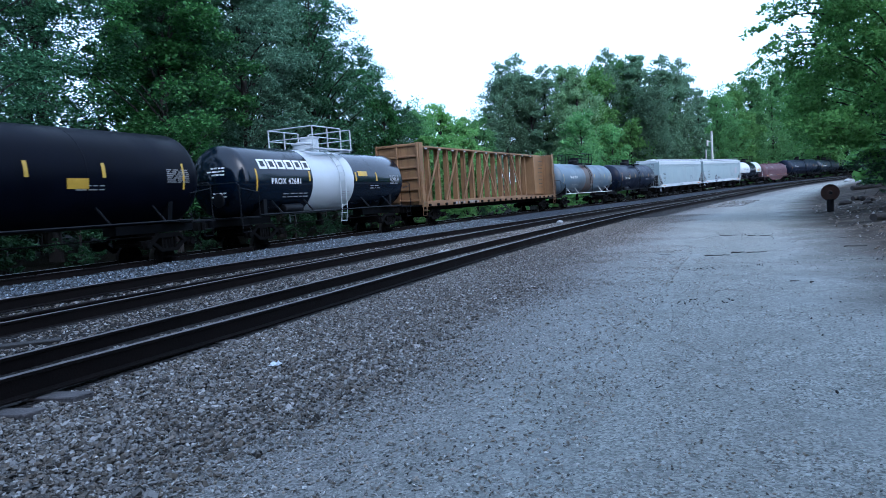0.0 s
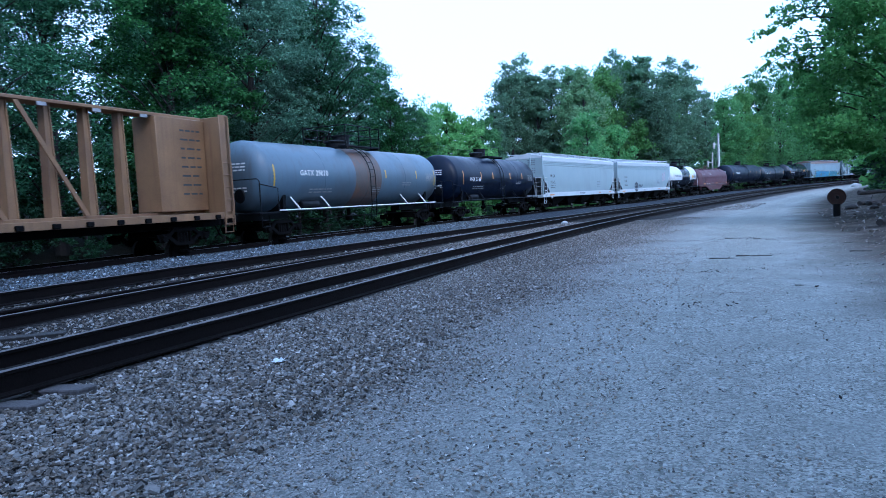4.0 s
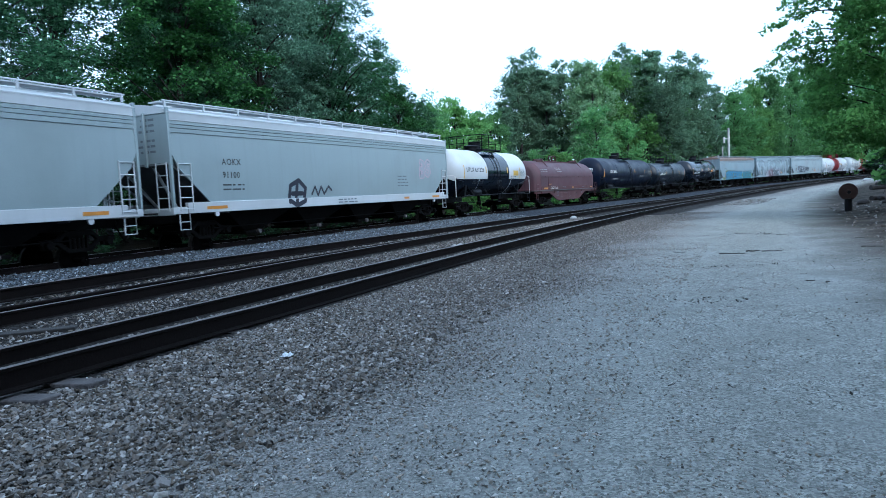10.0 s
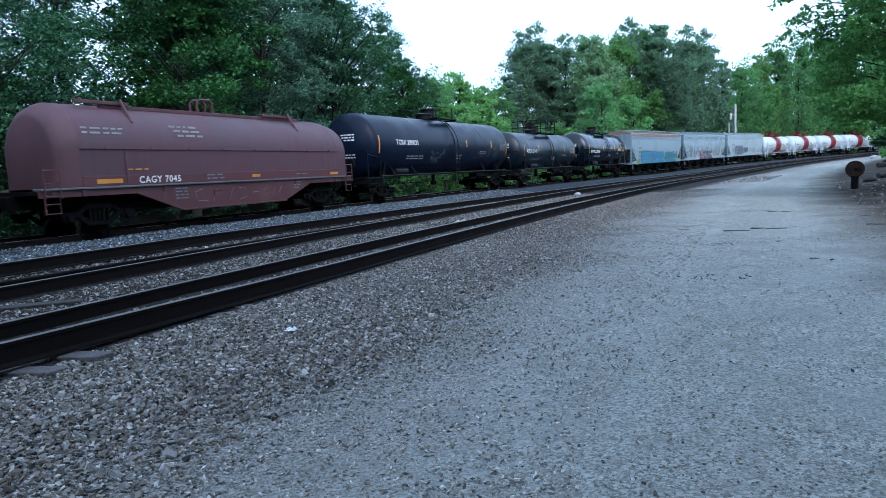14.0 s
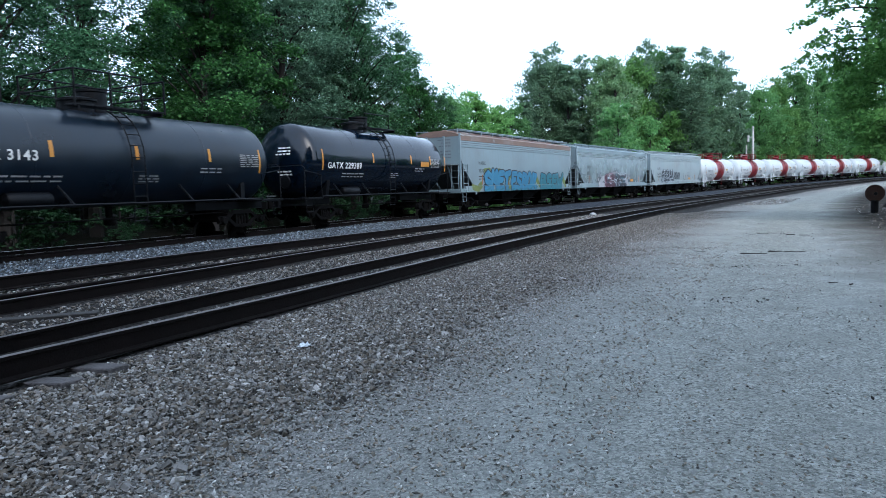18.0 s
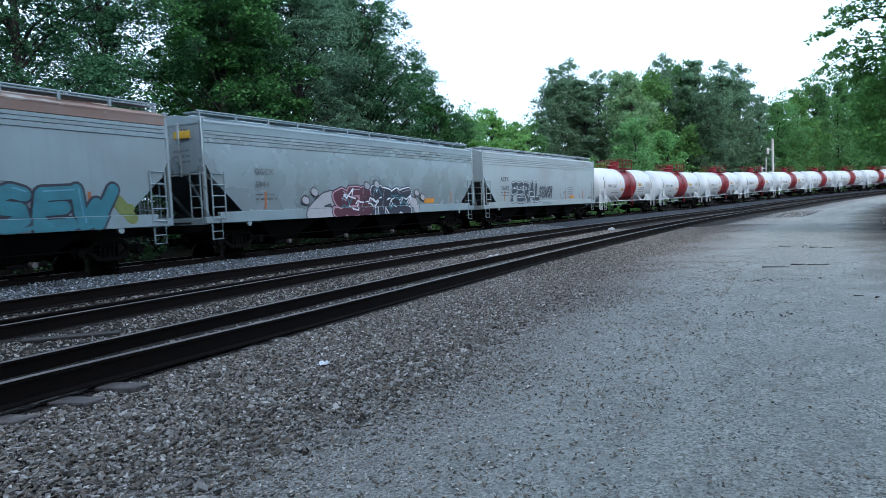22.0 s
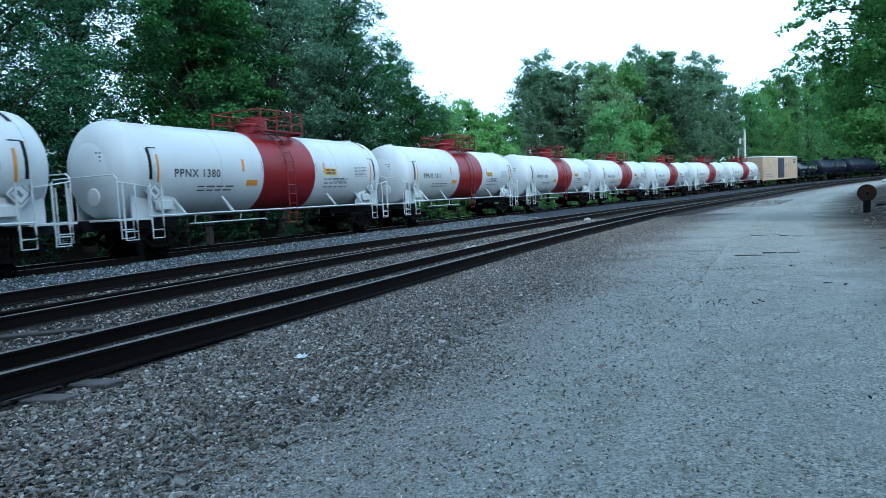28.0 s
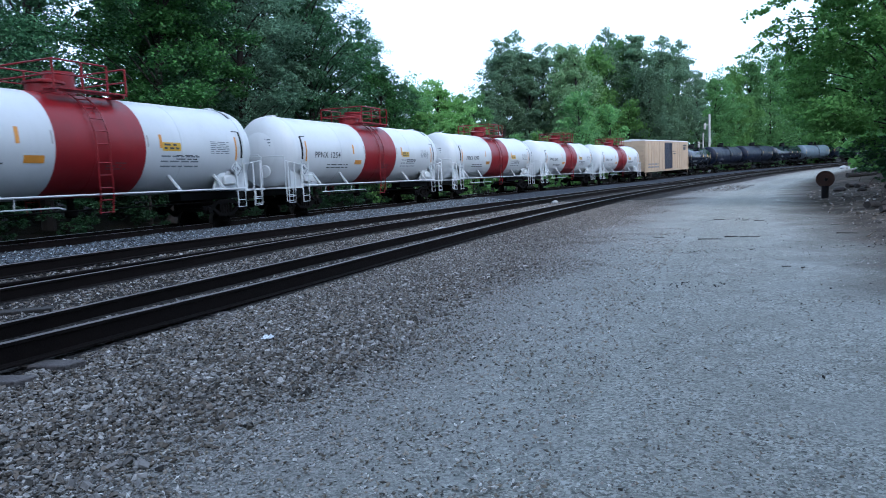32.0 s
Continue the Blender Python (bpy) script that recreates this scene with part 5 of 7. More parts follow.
def centerbeam_car(label, length):
    """An empty centre-beam flat car: end bulkheads, a tall truss along the middle, a narrow deck."""
    car = thing("centerbeam_flat_car", label, "flat car", "freight train")
    half, b, w = length / 2, 11.1, 1.40
    running_gear(car, half, b - 2.0)
    z0, z1 = 1.05, 4.48
    part("centre_sill", Geo().box(-half + 0.5, half - 0.5, -0.3, 0.3, 0.72, 1.02, 0, 0.02), SHADED_GRIME, car)
    # deck in two rows of boards either side of the truss
    for sy in (-1, 1):
        g = Geo()
        g.box(-b + 0.1, b - 0.1, min(sy * 0.25, sy * (w - 0.05)), max(sy * 0.25, sy * (w - 0.05)), 1.10, 1.17, 0, 0.01)
        part("deck", g, ORANGE, car)
        part("side_sill", Geo().box(-b, b, min(sy * (w - 0.05), sy * w), max(sy * (w - 0.05), sy * w), 0.98, 1.20, 0, 0.01), ORANGE, car)
        for k in range(22):
            x = -b + 0.8 + k * (2 * b - 1.6) / 21
            part("winch", Geo().box(x - 0.11, x + 0.11, min(sy * (w - 0.02), sy * (w + 0.07)), max(sy * (w - 0.02), sy * (w + 0.07)), 0.99, 1.13, 0, 0.02), SHADED_GRIME, car)
    # end bulkheads with ribs on the outer face and lining on the inner
    for sx in (-1, 1):
        xa, xb = sorted((sx * b, sx * (b - 0.14)))
        part("bulkhead", Geo().box(xa, xb, -w, w, 1.17, z1 - 0.02, 0, 0.015), ORANGE, car)
        for z in (1.35, 1.95, 2.55, 3.15, 3.75, 4.36):
            xa, xb = sorted((sx * (b - 0.005), sx * (b + 0.11)))
            part("bulkhead_rib", Geo().box(xa, xb, -w + 0.1, w - 0.1, z - 0.05, z + 0.05, 0, 0.012), ORANGE, car)
        for y in (-w + 0.05, -0.05, w - 0.15):
            xa, xb = sorted((sx * (b + 0.002), sx * (b + 0.12)))
            part("bulkhead_post", Geo().box(xa, xb, y, y + 0.10, 1.1, z1, 0, 0.012), ORANGE, car)
        for sy in (-1, 1):
            xa, xb = sorted((sx * b, sx * (b - 0.42)))
            part("bulkhead_wing", Geo().box(xa, xb, min(sy * (w - 0.05), sy * w), max(sy * (w - 0.05), sy * w), 1.2, z1, 0, 0.012), ORANGE, car)
            part("side_ladder", ladder_geo(sx * (b - 0.23), sy * (w + 0.05), 0.75, 2.9, 0.44), ORANGE, car)
            part("stirrup_step", step_mesh(ORANGE), None, car, m=Matrix.Translation((sx * (b - 0.25), sy * w, 0.5)))
        part("end_deck", Geo().box(*sorted((sx * b, sx * (half - 0.5))), -w, w, 1.02, 1.10, 0, 0.01), SHADED_GRIME, car)
    # the truss: top chord, tapered posts in two faces, diagonals
    part("top_chord", Geo().box(-b + 0.1, b - 0.1, -0.34, 0.34, z1 - 0.10, z1, 0, 0.015), ORANGE, car)
    part("bottom_chord", Geo().box(-b + 0.1, b - 0.1, -0.26, 0.26, 1.17, 1.29, 0, 0.015), ORANGE, car)
    n, step = 15, 1.203
    for k in range(n):
        x = -9.03 + k * step
        g = Geo()
        # post: wider towards its foot
        g.add([(x - 0.125, 0.13, 1.17), (x + 0.125, 0.13, 1.17), (x + 0.125, -0.13, 1.17), (x - 0.125, -0.13, 1.17),
               (x - 0.08, 0.10, z1 - 0.1), (x + 0.08, 0.10, z1 - 0.1), (x + 0.08, -0.10, z1 - 0.1), (x - 0.08, -0.10, z1 - 0.1)],
              [(0, 1, 5, 4), (1, 2, 6, 5), (2, 3, 7, 6), (3, 0, 4, 7), (4, 5, 6, 7), (3, 2, 1, 0)])
        part("post", g, ORANGE, car)
        for e in (-0.125, 0.125):
            part("post_flange", Geo().add([(x + e - 0.02, -0.16, 1.17), (x + e + 0.02, -0.16, 1.17), (x + e + 0.02, 0.16, 1.17), (x + e - 0.02, 0.16, 1.17),
                                           (x + e * 0.6 - 0.02, -0.13, z1 - 0.1), (x + e * 0.6 + 0.02, -0.13, z1 - 0.1), (x + e * 0.6 + 0.02, 0.13, z1 - 0.1), (x + e * 0.6 - 0.02, 0.13, z1 - 0.1)],
                                          [(0, 1, 5, 4), (1, 2, 6, 5), (2, 3, 7, 6), (3, 0, 4, 7), (4, 5, 6, 7), (3, 2, 1, 0)]), ORANGE, car)
        if k in (0, 2, 4, 6, 7, 9, 11):
            xa, xb = (x + 0.3, x + 2 * step - 0.1) if k < 7 else (x + 2 * step - 0.3, x + 0.1)
            e = 0.15 if xb > xa else -0.15
            part("diagonal", Geo().prism([(xa, 1.29), (xa + e, 1.29), (xb, z1 - 0.12), (xb - e, z1 - 0.12)], -0.36, -0.31, "y"), ORANGE, car)
    part("diagonal", Geo().prism([(-9.2, 1.29), (-9.35, 1.29), (-10.95, 2.3), (-10.95, 2.5)], -0.36, -0.31, "y"), ORANGE, car)
    for k in range(12):
        x = -10.2 + 1.7 * k
        part("chord_marker", Geo().box(x - 0.14, x + 0.14, -0.37, -0.33, z1 - 0.2, z1 - 0.1, 0, 0.01), INK_FADED, car)
    # lining panel at the rear bulkhead, on the centre line
    part("end_panel", Geo().box(b - 2.3, b - 0.16, -0.5, 0.5, 1.3, z1 - 0.12, 0, 0.02), ORANGE, car)
    skin = Skin(y=1.40)
    sk = Skin(y=0.5)
    bars(car, sk, b - 1.3, 4.0, 0.9, 8, INK_DARK, 0.3, 0.06, 4)
    g = Geo()
    for k, x in enumerate((-7.1, -6.75, -6.4, -6.05)):
        patch(g, skin, x, x + 0.2, 1.02, 1.16, 0.006, n=1)
    for k in range(5):
        patch(g, skin, -5.3 + 0.3 * k, -5.1 + 0.3 * k, 1.02, 1.16, 0.006, n=1)
    part("stencil", g.mesh("stencil", INK_FADED, smooth=False), None, car)
    return car


def coil_car(label, length):
    """A covered coil car: rounded hood on a deep fish-bellied side sill."""
    car = thing("coil_car", label, "coil car", "freight train")
    half, b, w = length / 2, length / 2 - 0.65, 1.42
    running_gear(car, half, b - 1.85)
    # side sills with their deep middle
    for sy in (-1, 1):
        y0, y1 = sorted((sy * (w - 0.12), sy * (w - 0.05)))
        poly = [(-b, 1.20), (-b, 1.02), (-b + 2.9, 1.02), (-2.5, 0.45), (2.5, 0.45), (b - 2.9, 1.02), (b, 1.02), (b, 1.20)]
        part("side_sill", Geo().prism(poly, y0, y1, "y"), MAROON, car)
        ya, yb = sorted((sy * (w - 0.3), sy * (w + 0.04)))
        part("sill_ledge", Geo().box(-b, b, ya, yb, 1.20, 1.26, 0, 0.012), SILL_GREY, car)
        part("sill_foot", Geo().box(-2.5, 2.5, min(sy * (w - 0.16), sy * w), max(sy * (w - 0.16), sy * w), 0.42, 0.47, 0, 0.01), MAROON, car)
        for x in (-b + 0.35, -b + 1.2, b - 1.2, b - 0.35, -3.1, 3.1):
            ya, yb = sorted((sy * (w - 0.05), sy * (w - 0.01)))
            part("side_stake", Geo().box(x - 0.05, x + 0.05, ya, yb, 1.03, 1.20, 0, 0.008), MAROON, car)
        for sx in (-1, 1):
            part("stirrup_step", step_mesh(MAROON), None, car, m=Matrix.Translation((sx * (b - 0.3), sy * w, 0.6)))
            part("grab_ladder", ladder_geo(sx * (b - 0.3), sy * (w + 0.06), 1.0, 1.75, 0.42), MAROON, car)
    part("centre_sill", Geo().box(-half + 0.5, half - 0.5, -0.3, 0.3, 0.72, 1.1, 0, 0.02), SHADED_GRIME, car)
    part("floor", Geo().box(-b, b, -w + 0.12, w - 0.12, 1.1, 1.2), SHADED_GRIME, car)
    # the hood: upright walls under a seam, rounded top, ends that lean in
    ring = [(-w + 0.04, 1.26), (-w + 0.02, 2.28)]
    ring += [((w - 0.02) * -math.cos(a), 2.28 + 1.28 * math.sin(a)) for a in np.linspace(0.12, math.pi - 0.12, 15)]
    ring += [(w - 0.02, 2.28), (w - 0.04, 1.26)]
    g = Geo()
    vs, fs = [], []
    stations = ((-b + 0.72, 0.66), (-b + 0.76, 0.74), (-b + 0.92, 0.88), (-b + 1.14, 0.98), (-b + 1.2, 1.0), (0, 1.0), (b - 1.0, 1.0), (b - 0.95, 0.995), (b - 0.12, 0.86), (b - 0.05, 0.80))
    n = len(ring)
    for x, f in stations:
        vs += [(x, y * f, 1.26 + (z - 1.26) * (0.5 + 0.5 * f)) for y, z in ring]
    for i in range(len(stations) - 1):
        for k in range(n - 1):
            fs.append((i * n + k, i * n + k + 1, (i + 1) * n + k + 1, (i + 1) * n + k))
    fs += [tuple(range(n)), tuple((len(stations) - 1) * n + k for k in range(n))[::-1]]
    g.add(vs, fs)
    part("hood", g.mesh("hood", HOOD, angle=24), None, car, "dusty oxide-red hood")
    for sy in (-1, 1):
        ya, yb = sorted((sy * (w - 0.04), sy * (w + 0.015)))
        part("hood_seam", Geo().box(-b + 1.2, b - 1.0, ya, yb, 2.25, 2.29, 0, 0.006), HOOD, car)
        part("hood_band", Geo().box(-b + 2.55, -b + 2.62, min(sy * (w - 0.05), sy * (w + 0.012)), max(sy * (w - 0.05), sy * (w + 0.012)), 1.3, 2.3, 0, 0.006), HOOD, car)
        part("hood_lip", Geo().box(-b + 1.2, b - 0.98, min(sy * (w - 0.05), sy * (w - 0.005)), max(sy * (w - 0.05), sy * (w - 0.005)), 1.265, 1.54, 0, 0.008), LIP_RED, car)
        for x in np.linspace(-b + 2.0, b - 1.6, 8):
            ya, yb = sorted((sy * (w - 0.02), sy * (w + 0.03)))
            part("seam_lug", Geo().box(x - 0.05, x + 0.05, ya, yb, 2.24, 2.32, 0, 0.01), HOOD, car)
    # stacking rails along the top, legs that reach down the shoulders, lifting ring in the middle
    for sy in (-1, 1):
        part("stacking_rail", Geo().box(-4.4, 4.6, sy * 0.5 - 0.05, sy * 0.5 + 0.05, 3.46, 3.57, 0, 0.01), MAROON, car)
    for x in (-3.7, 3.9):
        part("stacking_beam", Geo().box(x - 1.5, x + 0.25, -0.62, -0.52, 3.56, 3.66, 0, 0.01), MAROON, car)
        part("beam_foot", Geo().tube([(x, -0.57, 3.72), (x - 0.12, -1.12, 3.04)], 0.045, 6), MAROON, car)
        part("cross_beam", Geo().box(x - 0.08, x + 0.08, -0.6, 0.6, 3.55, 3.62, 0, 0.01), MAROON, car)
    for y in (-0.16, 0.16):
        g = Geo()
        g.tube([(-0.34, y, 3.5), (-0.34, y, 3.92), (-0.22, y, 4.03), (0.22, y, 4.03), (0.34, y, 3.92), (0.34, y, 3.5)], 0.05, 6)
        part("lifting_ring", g, MAROON, car)
    part("lifting_pad", Geo().box(-0.42, 0.42, -0.24, 0.24, 3.5, 3.6, 0, 0.02), MAROON, car)
    skin = Skin(y=w - 0.004)
    write(car, skin, "CAGY 7045", -4.0, 1.31, 0.27, INK_WHITE)
    wall = Skin(y=w - 0.012)
    bars(car, skin, -1.4, 1.5, 0.8, 2, INK_GREY, 0.11, 0.045, 6)
    bars(car, skin, 3.1, 1.42, 0.7, 1, INK_GREY, 0.11, 0.03, 5)
    for k in range(3):
        z = 3.0 - 0.14 * k
        bars(car, Skin(y=(w - 0.02) * math.sqrt(1 - ((z - 0.03 - 2.28) / 1.28) ** 2) + 0.016), -2.6 + 0.1 * k, z, 1.1, 1, INK_FADED, 0.13, 0.06, 9 + k)
    for k in range(2):
        z = 2.85 - 0.13 * k
        bars(car, Skin(y=(w - 0.02) * math.sqrt(1 - ((z - 0.03 - 2.28) / 1.28) ** 2) + 0.016), -b + 1.35, z, 1.3, 1, INK_FADED, 0.13, 0.05, 13 + k)
    bars(car, wall, -b + 2.6, 1.72, 0.7, 1, INK_ORANGE, 0.1, 0.04, 3)
    belly = Skin(y=w - 0.044)
    bars(car, belly, -2.7, 1.12, 0.5, 4, INK_GREY, 0.1, 0.04, 7)
    bars(car, belly, 3.0, 1.12, 0.4, 3, INK_GREY, 0.1, 0.04, 8)
    tags = ([(-1.6, 1.05), (-1.9, 0.95), (-1.85, 0.66), (-1.4, 0.66)], [(-1.15, 0.64), (-1.1, 1.0), (-0.75, 0.95), (-1.1, 0.82)], [(-0.5, 1.0), (-0.35, 0.82), (-0.2, 1.02)], [(-0.35, 0.82), (-0.4, 0.62)],
            [(0.05, 1.0), (0.35, 0.98), (0.15, 0.84), (0.38, 0.7), (0.05, 0.62)], [(0.7, 0.82), (1.0, 0.84)], [(1.5, 1.0), (1.3, 0.9), (1.55, 0.8), (1.3, 0.68)], [(1.8, 0.7), (1.9, 0.98), (2.1, 0.75), (2.3, 0.98)])
    for ln_ in tags:
        g = Geo()
        g.tube([belly.at(x, z, 0.002) for x, z in ln_], 0.016, 4)
        part("chalk_scrawl", g, CHALK, car)
    decal(car, skin, -b + 1.6, -b + 2.4, 1.33, 1.45, INK_ORANGE)
    decal(car, skin, -0.7 + 1.4, 1.1, 1.35, 1.45, INK_ORANGE)
    decal(car, skin, b - 1.6, b - 1.05, 1.33, 1.43, INK_ORANGE)
    return car


def box_car(label, length):
    car = thing("box_car", label, "box car", "freight train")
    half, b, w, z1 = length / 2, length / 2 - 0.6, 1.55, 4.75
    running_gear(car, half, b - 2.1)
    g = Geo()
    g.prism([(-w, 1.0), (-w, z1 - 0.15), (-w + 0.06, z1 - 0.08), (0, z1 + 0.10), (w - 0.06, z1 - 0.08), (w, z1 - 0.15), (w, 1.0)], -b, b, "x")
    part("body", g, YELLOW_BOX, car)
    part("roof", Geo().prism([(-w - 0.03, z1 - 0.13), (-w + 0.05, z1 - 0.06), (0, z1 + 0.13), (w - 0.05, z1 - 0.06), (w + 0.03, z1 - 0.13)], -b - 0.02, b + 0.02, "x"), WHITE_OLD, car)
    for sy in (-1, 1):
        part("side_sill", Geo().box(-b, b, min(sy * (w - 0.1), sy * (w + 0.03)), max(sy * (w - 0.1), sy * (w + 0.03)), 0.86, 1.08, 0, 0.01), YELLOW_BOX, car)
        for xa in (-1.5, 0.05):
            ya, yb = sorted((sy * w, sy * (w + 0.07)))
            dr = part("plug_door", Geo().box(xa, xa + 1.5, ya, yb, 1.12, z1 - 0.3, 0, 0.02), DOOR_BLUE, car)
            for k in range(3):
                x = xa + 0.3 + 0.42 * k
                part("door_rod", Geo().tube([(x, sy * (w + 0.09), 1.2), (x, sy * (w + 0.09), z1 - 0.4)], 0.022, 6), DOOR_BLUE, dr)
        for x in (*np.arange(-b + 0.3, -1.7, 1.05), *np.arange(1.9, b - 0.1, 1.05)):
            ya, yb = sorted((sy * w, sy * (w + 0.03)))
            part("side_rib", Geo().box(x - 0.03, x + 0.03, ya, yb, 1.1, z1 - 0.2, 0, 0.01), YELLOW_BOX, car)
        for sx in (-1, 1):
            part("side_ladder", ladder_geo(sx * (b - 0.3), sy * (w + 0.07), 0.9, 2.6, 0.42), YELLOW_BOX, car)
            part("stirrup_step", step_mesh(YELLOW_BOX), None, car, m=Matrix.Translation((sx * (b - 0.3), sy * w, 0.4)))
    for sx in (-1, 1):
        for z in np.arange(1.4, z1 - 0.3, 0.62):
            xa, xb = sorted((sx * b, sx * (b + 0.06)))
            part("end_corrugation", Geo().box(xa, xb, -w + 0.1, w - 0.1, z, z + 0.3, 0, 0.05), YELLOW_BOX, car)
    part("centre_sill", Geo().box(-half + 0.5, half - 0.5, -0.3, 0.3, 0.7, 1.0, 0, 0.02), SHADED_GRIME, car)
    skin = Skin(y=w)
    g = Geo()
    patch(g, skin, b - 2.6, b - 0.9, 4.0, 4.2, 0.034, n=1)
    patch(g, skin, b - 2.4, b - 1.3, 3.5, 3.9, 0.034, n=1)
    part("emblem", g.mesh("emblem", INK_DARK, smooth=False), None, car)
    bars(car, skin, 2.2, 3.4, 1.2, 2, INK_DARK, 0.3, 0.16, 3)
    bars(car, skin, -b + 1.2, 1.9, 4.0, 2, INK_GREY, 0.35, 0.2, 4, "faded_scrawl")
    return car


# ---- the consist, from the head of what is seen to its tail; a car's place is its front coupler at the start ----
CONSIST = []


def couple(car, s0, length):
    CONSIST.append((car, s0, length))


def quick_tank(label, s0, s1, radius, zc, shell=BLACK, deck="low", mark="", size=0.36, mx=None, refl=INK_YELLOW, ink=INK_WHITE, bands=(), trim=DARK_STEEL, deck_mat=DARK_STEEL, seed=0, bright=None, where=None, mv=0.02, **kw):
    car, skin, th = tank_car(label, s1 - s0, radius, zc, shell, bands, trim, deck_mat, deck, seed=seed, bright_rail=bright, **kw)
    if mark:
        write(car, skin, mark, -th + 1.6 if mx is None else mx, zc + mv, size, ink)
    end_marks(car, skin, th, ink, refl, seed, where)
    head_bars(car, skin, th, 5 if shell is not WHITE else 3, ink if shell is not WHITE else INK_GREY, seed)
    couple(car, s0, s1 - s0)
    return car, skin, th


c, sk, th = quick_tank("black tank car with yellow markings and dull paint", 0.2, 18.85, 1.46, 2.52, BLACK_MATT, seed=3, where=(-7.5, 2.2, 4.45, 7.4))
decal(c, sk, 3.3, 3.95, 2.17, 2.45, INK_YELLOW, "placard")
c, sk, th = quick_tank("black tank car with a white middle band and white railed platform", 18.85, 33.0, 1.355, 2.44, BLACK, "railed", "PROX 42681", 0.30, -4.5, mv=-0.15, bands=((-1.9, 1.2, WHITE),), deck_mat=WHITE, seed=4, where=(-5.3, -2.1, 1.4, 3.2))
g = Geo()
for k in range(6):
    x = -5.05 + k * 0.53
    for a, b_, c_, d in ((0, 0.46, 0, 0.09), (0, 0.46, 0.33, 0.42), (0, 0.11, 0.09, 0.33), (0.35, 0.46, 0.09, 0.33)):
        patch(g, sk, x + a, x + b_, 2.86 + c_, 2.86 + d, 0.008)
part("emblem", g.mesh("emblem", INK_WHITE, smooth=False), None, c, "row of white outlined blocks")
decal(c, sk, 1.6, 2.4, 2.62, 2.85, INK_YELLOW, "placard")
couple(centerbeam_car("empty orange-yellow centre-beam flat car with end bulkheads", 23.7), 33.0, 23.7)
c, sk, th = quick_tank("grey tank car with a rust-stained middle and railed platform", 56.7, 73.2, 1.40, 2.48, GREY_TANK, "railed", "GATX 29070", 0.30, -5.1, bands=((-1.1, 1.1, RUSTY_BAND),), ink=INK_WHITE, seed=5, bright=INK_WHITE)
c, sk, th = quick_tank("dark blue-black tank car with orange reflectors", 73.2, 88.5, 1.44, 2.52, BLACK_DULL, "low", "PHX 2168", 0.32, -4.6, mv=-0.2, refl=INK_ORANGE, seed=6, where=(-5.5, -3.0, -1.2, 1.7, 3.9))


def hopper(label, s0, s1, body, mat, sill, roof, top, num, ink, seed, size=0.28, at=2.1, upright=True):
    car, skin = hopper_car(label, s1 - s0, body, mat, sill, roof, seed)
    x = -body / 2 + at
    write(car, skin, top, x, 2.62, size, ink)
    write(car, skin, num, x, 2.54 - 1.25 * size, size, ink)
    bars(car, skin, x, 1.98, 1.0, 2, ink, 0.15, 0.05, seed)
    bars(car, skin, body / 2 - 5.5, 2.3, 1.0, 4, INK_GREY, 0.15, 0.05, seed + 1)
    bars(car, skin, -1.0, 1.32, 1.4, 2, INK_GREY, 0.11, 0.05, seed + 2)
    if upright:
        for xx in (-body / 2 + 2.55, -body / 2 + 6.1, body / 2 - 6.0, body / 2 - 2.6):
            decal(car, skin, xx - 0.05, xx + 0.05, 1.46, 2.05, DULL_ORANGE)
        decal(car, skin, body / 2 - 5.2, body / 2 - 4.3, 1.5, 1.72, INK_ORANGE, "placard")
    else:
        for xx, w in ((-body / 2 + 1.3, 0.9), (body / 2 - 5, 0.5), (body / 2 - 2.0, 0.8)):
            decal(car, skin, xx, xx + w, 1.18, 1.28, INK_ORANGE)
    couple(car, s0, s1 - s0)
    return car, skin


hopper("white covered hopper car with dark lettering", 88.2, 107.97, 18.55, HOPPER_WHITE, WHITE, WHITE, "MULX", "91542", INK_DARK, 21, 0.34, 1.55, upright=False)
h6 = hopper("white covered hopper car with a small dark scrawl", 107.97, 128.2, 19.05, HOPPER_WHITE, WHITE, WHITE, "AOKX", "91100", INK_DARK, 22, upright=False)
c, sk, th = quick_tank("white tank car with a broad black middle band", 128.2, 141.0, 1.47, 2.55, WHITE_OLD, "railed", "UTLX 631329", 0.36, -4.3, ink=INK_DARK, bands=((-1.35, 2.05, BLACK),), seed=7, lower=BLACK, where=(-4.6, -1.6, 1.75, 3.9))
decal(c, sk, 2.75, 3.6, 2.36, 2.7, INK_YELLOW, "placard")
for ob in c.children:
    if ob.name.startswith("end_handrail"):
        ob.data.materials[0] = INK_WHITE
couple(coil_car("oxide-red coil car with a rounded steel hood", 15.2), 140.9, 15.2)
tcb = quick_tank("large black tank car with grey scrawls", 156.1, 174.2, 1.52, 2.60, BLACK_DULL, "low", "TCBX 280021", 0.32, -6.0, refl=INK_ORANGE, seed=8)
quick_tank("glossy black tank car with white lettering", 174.2, 187.9, 1.345, 2.42, BLACK_SATIN, "railed", "AXLX 3143", 0.34, -4.5, mv=-0.14, refl=INK_ORANGE, seed=9, where=(-4.9, -2.3, 0.2, 2.9, 5.2))
c, sk, th = quick_tank("glossy black tank car with orange-yellow reflectors", 187.9, 200.85, 1.50, 2.58, BLACK, "low", "GATX 229389", 0.34, -4.4, mv=-0.32, refl=INK_ORANGE, seed=10, where=(-4.7, -1.2, 2.0, 3.85, 5.4))
decal(c, sk, 2.9, 3.7, 2.42, 2.66, INK_ORANGE, "placard")
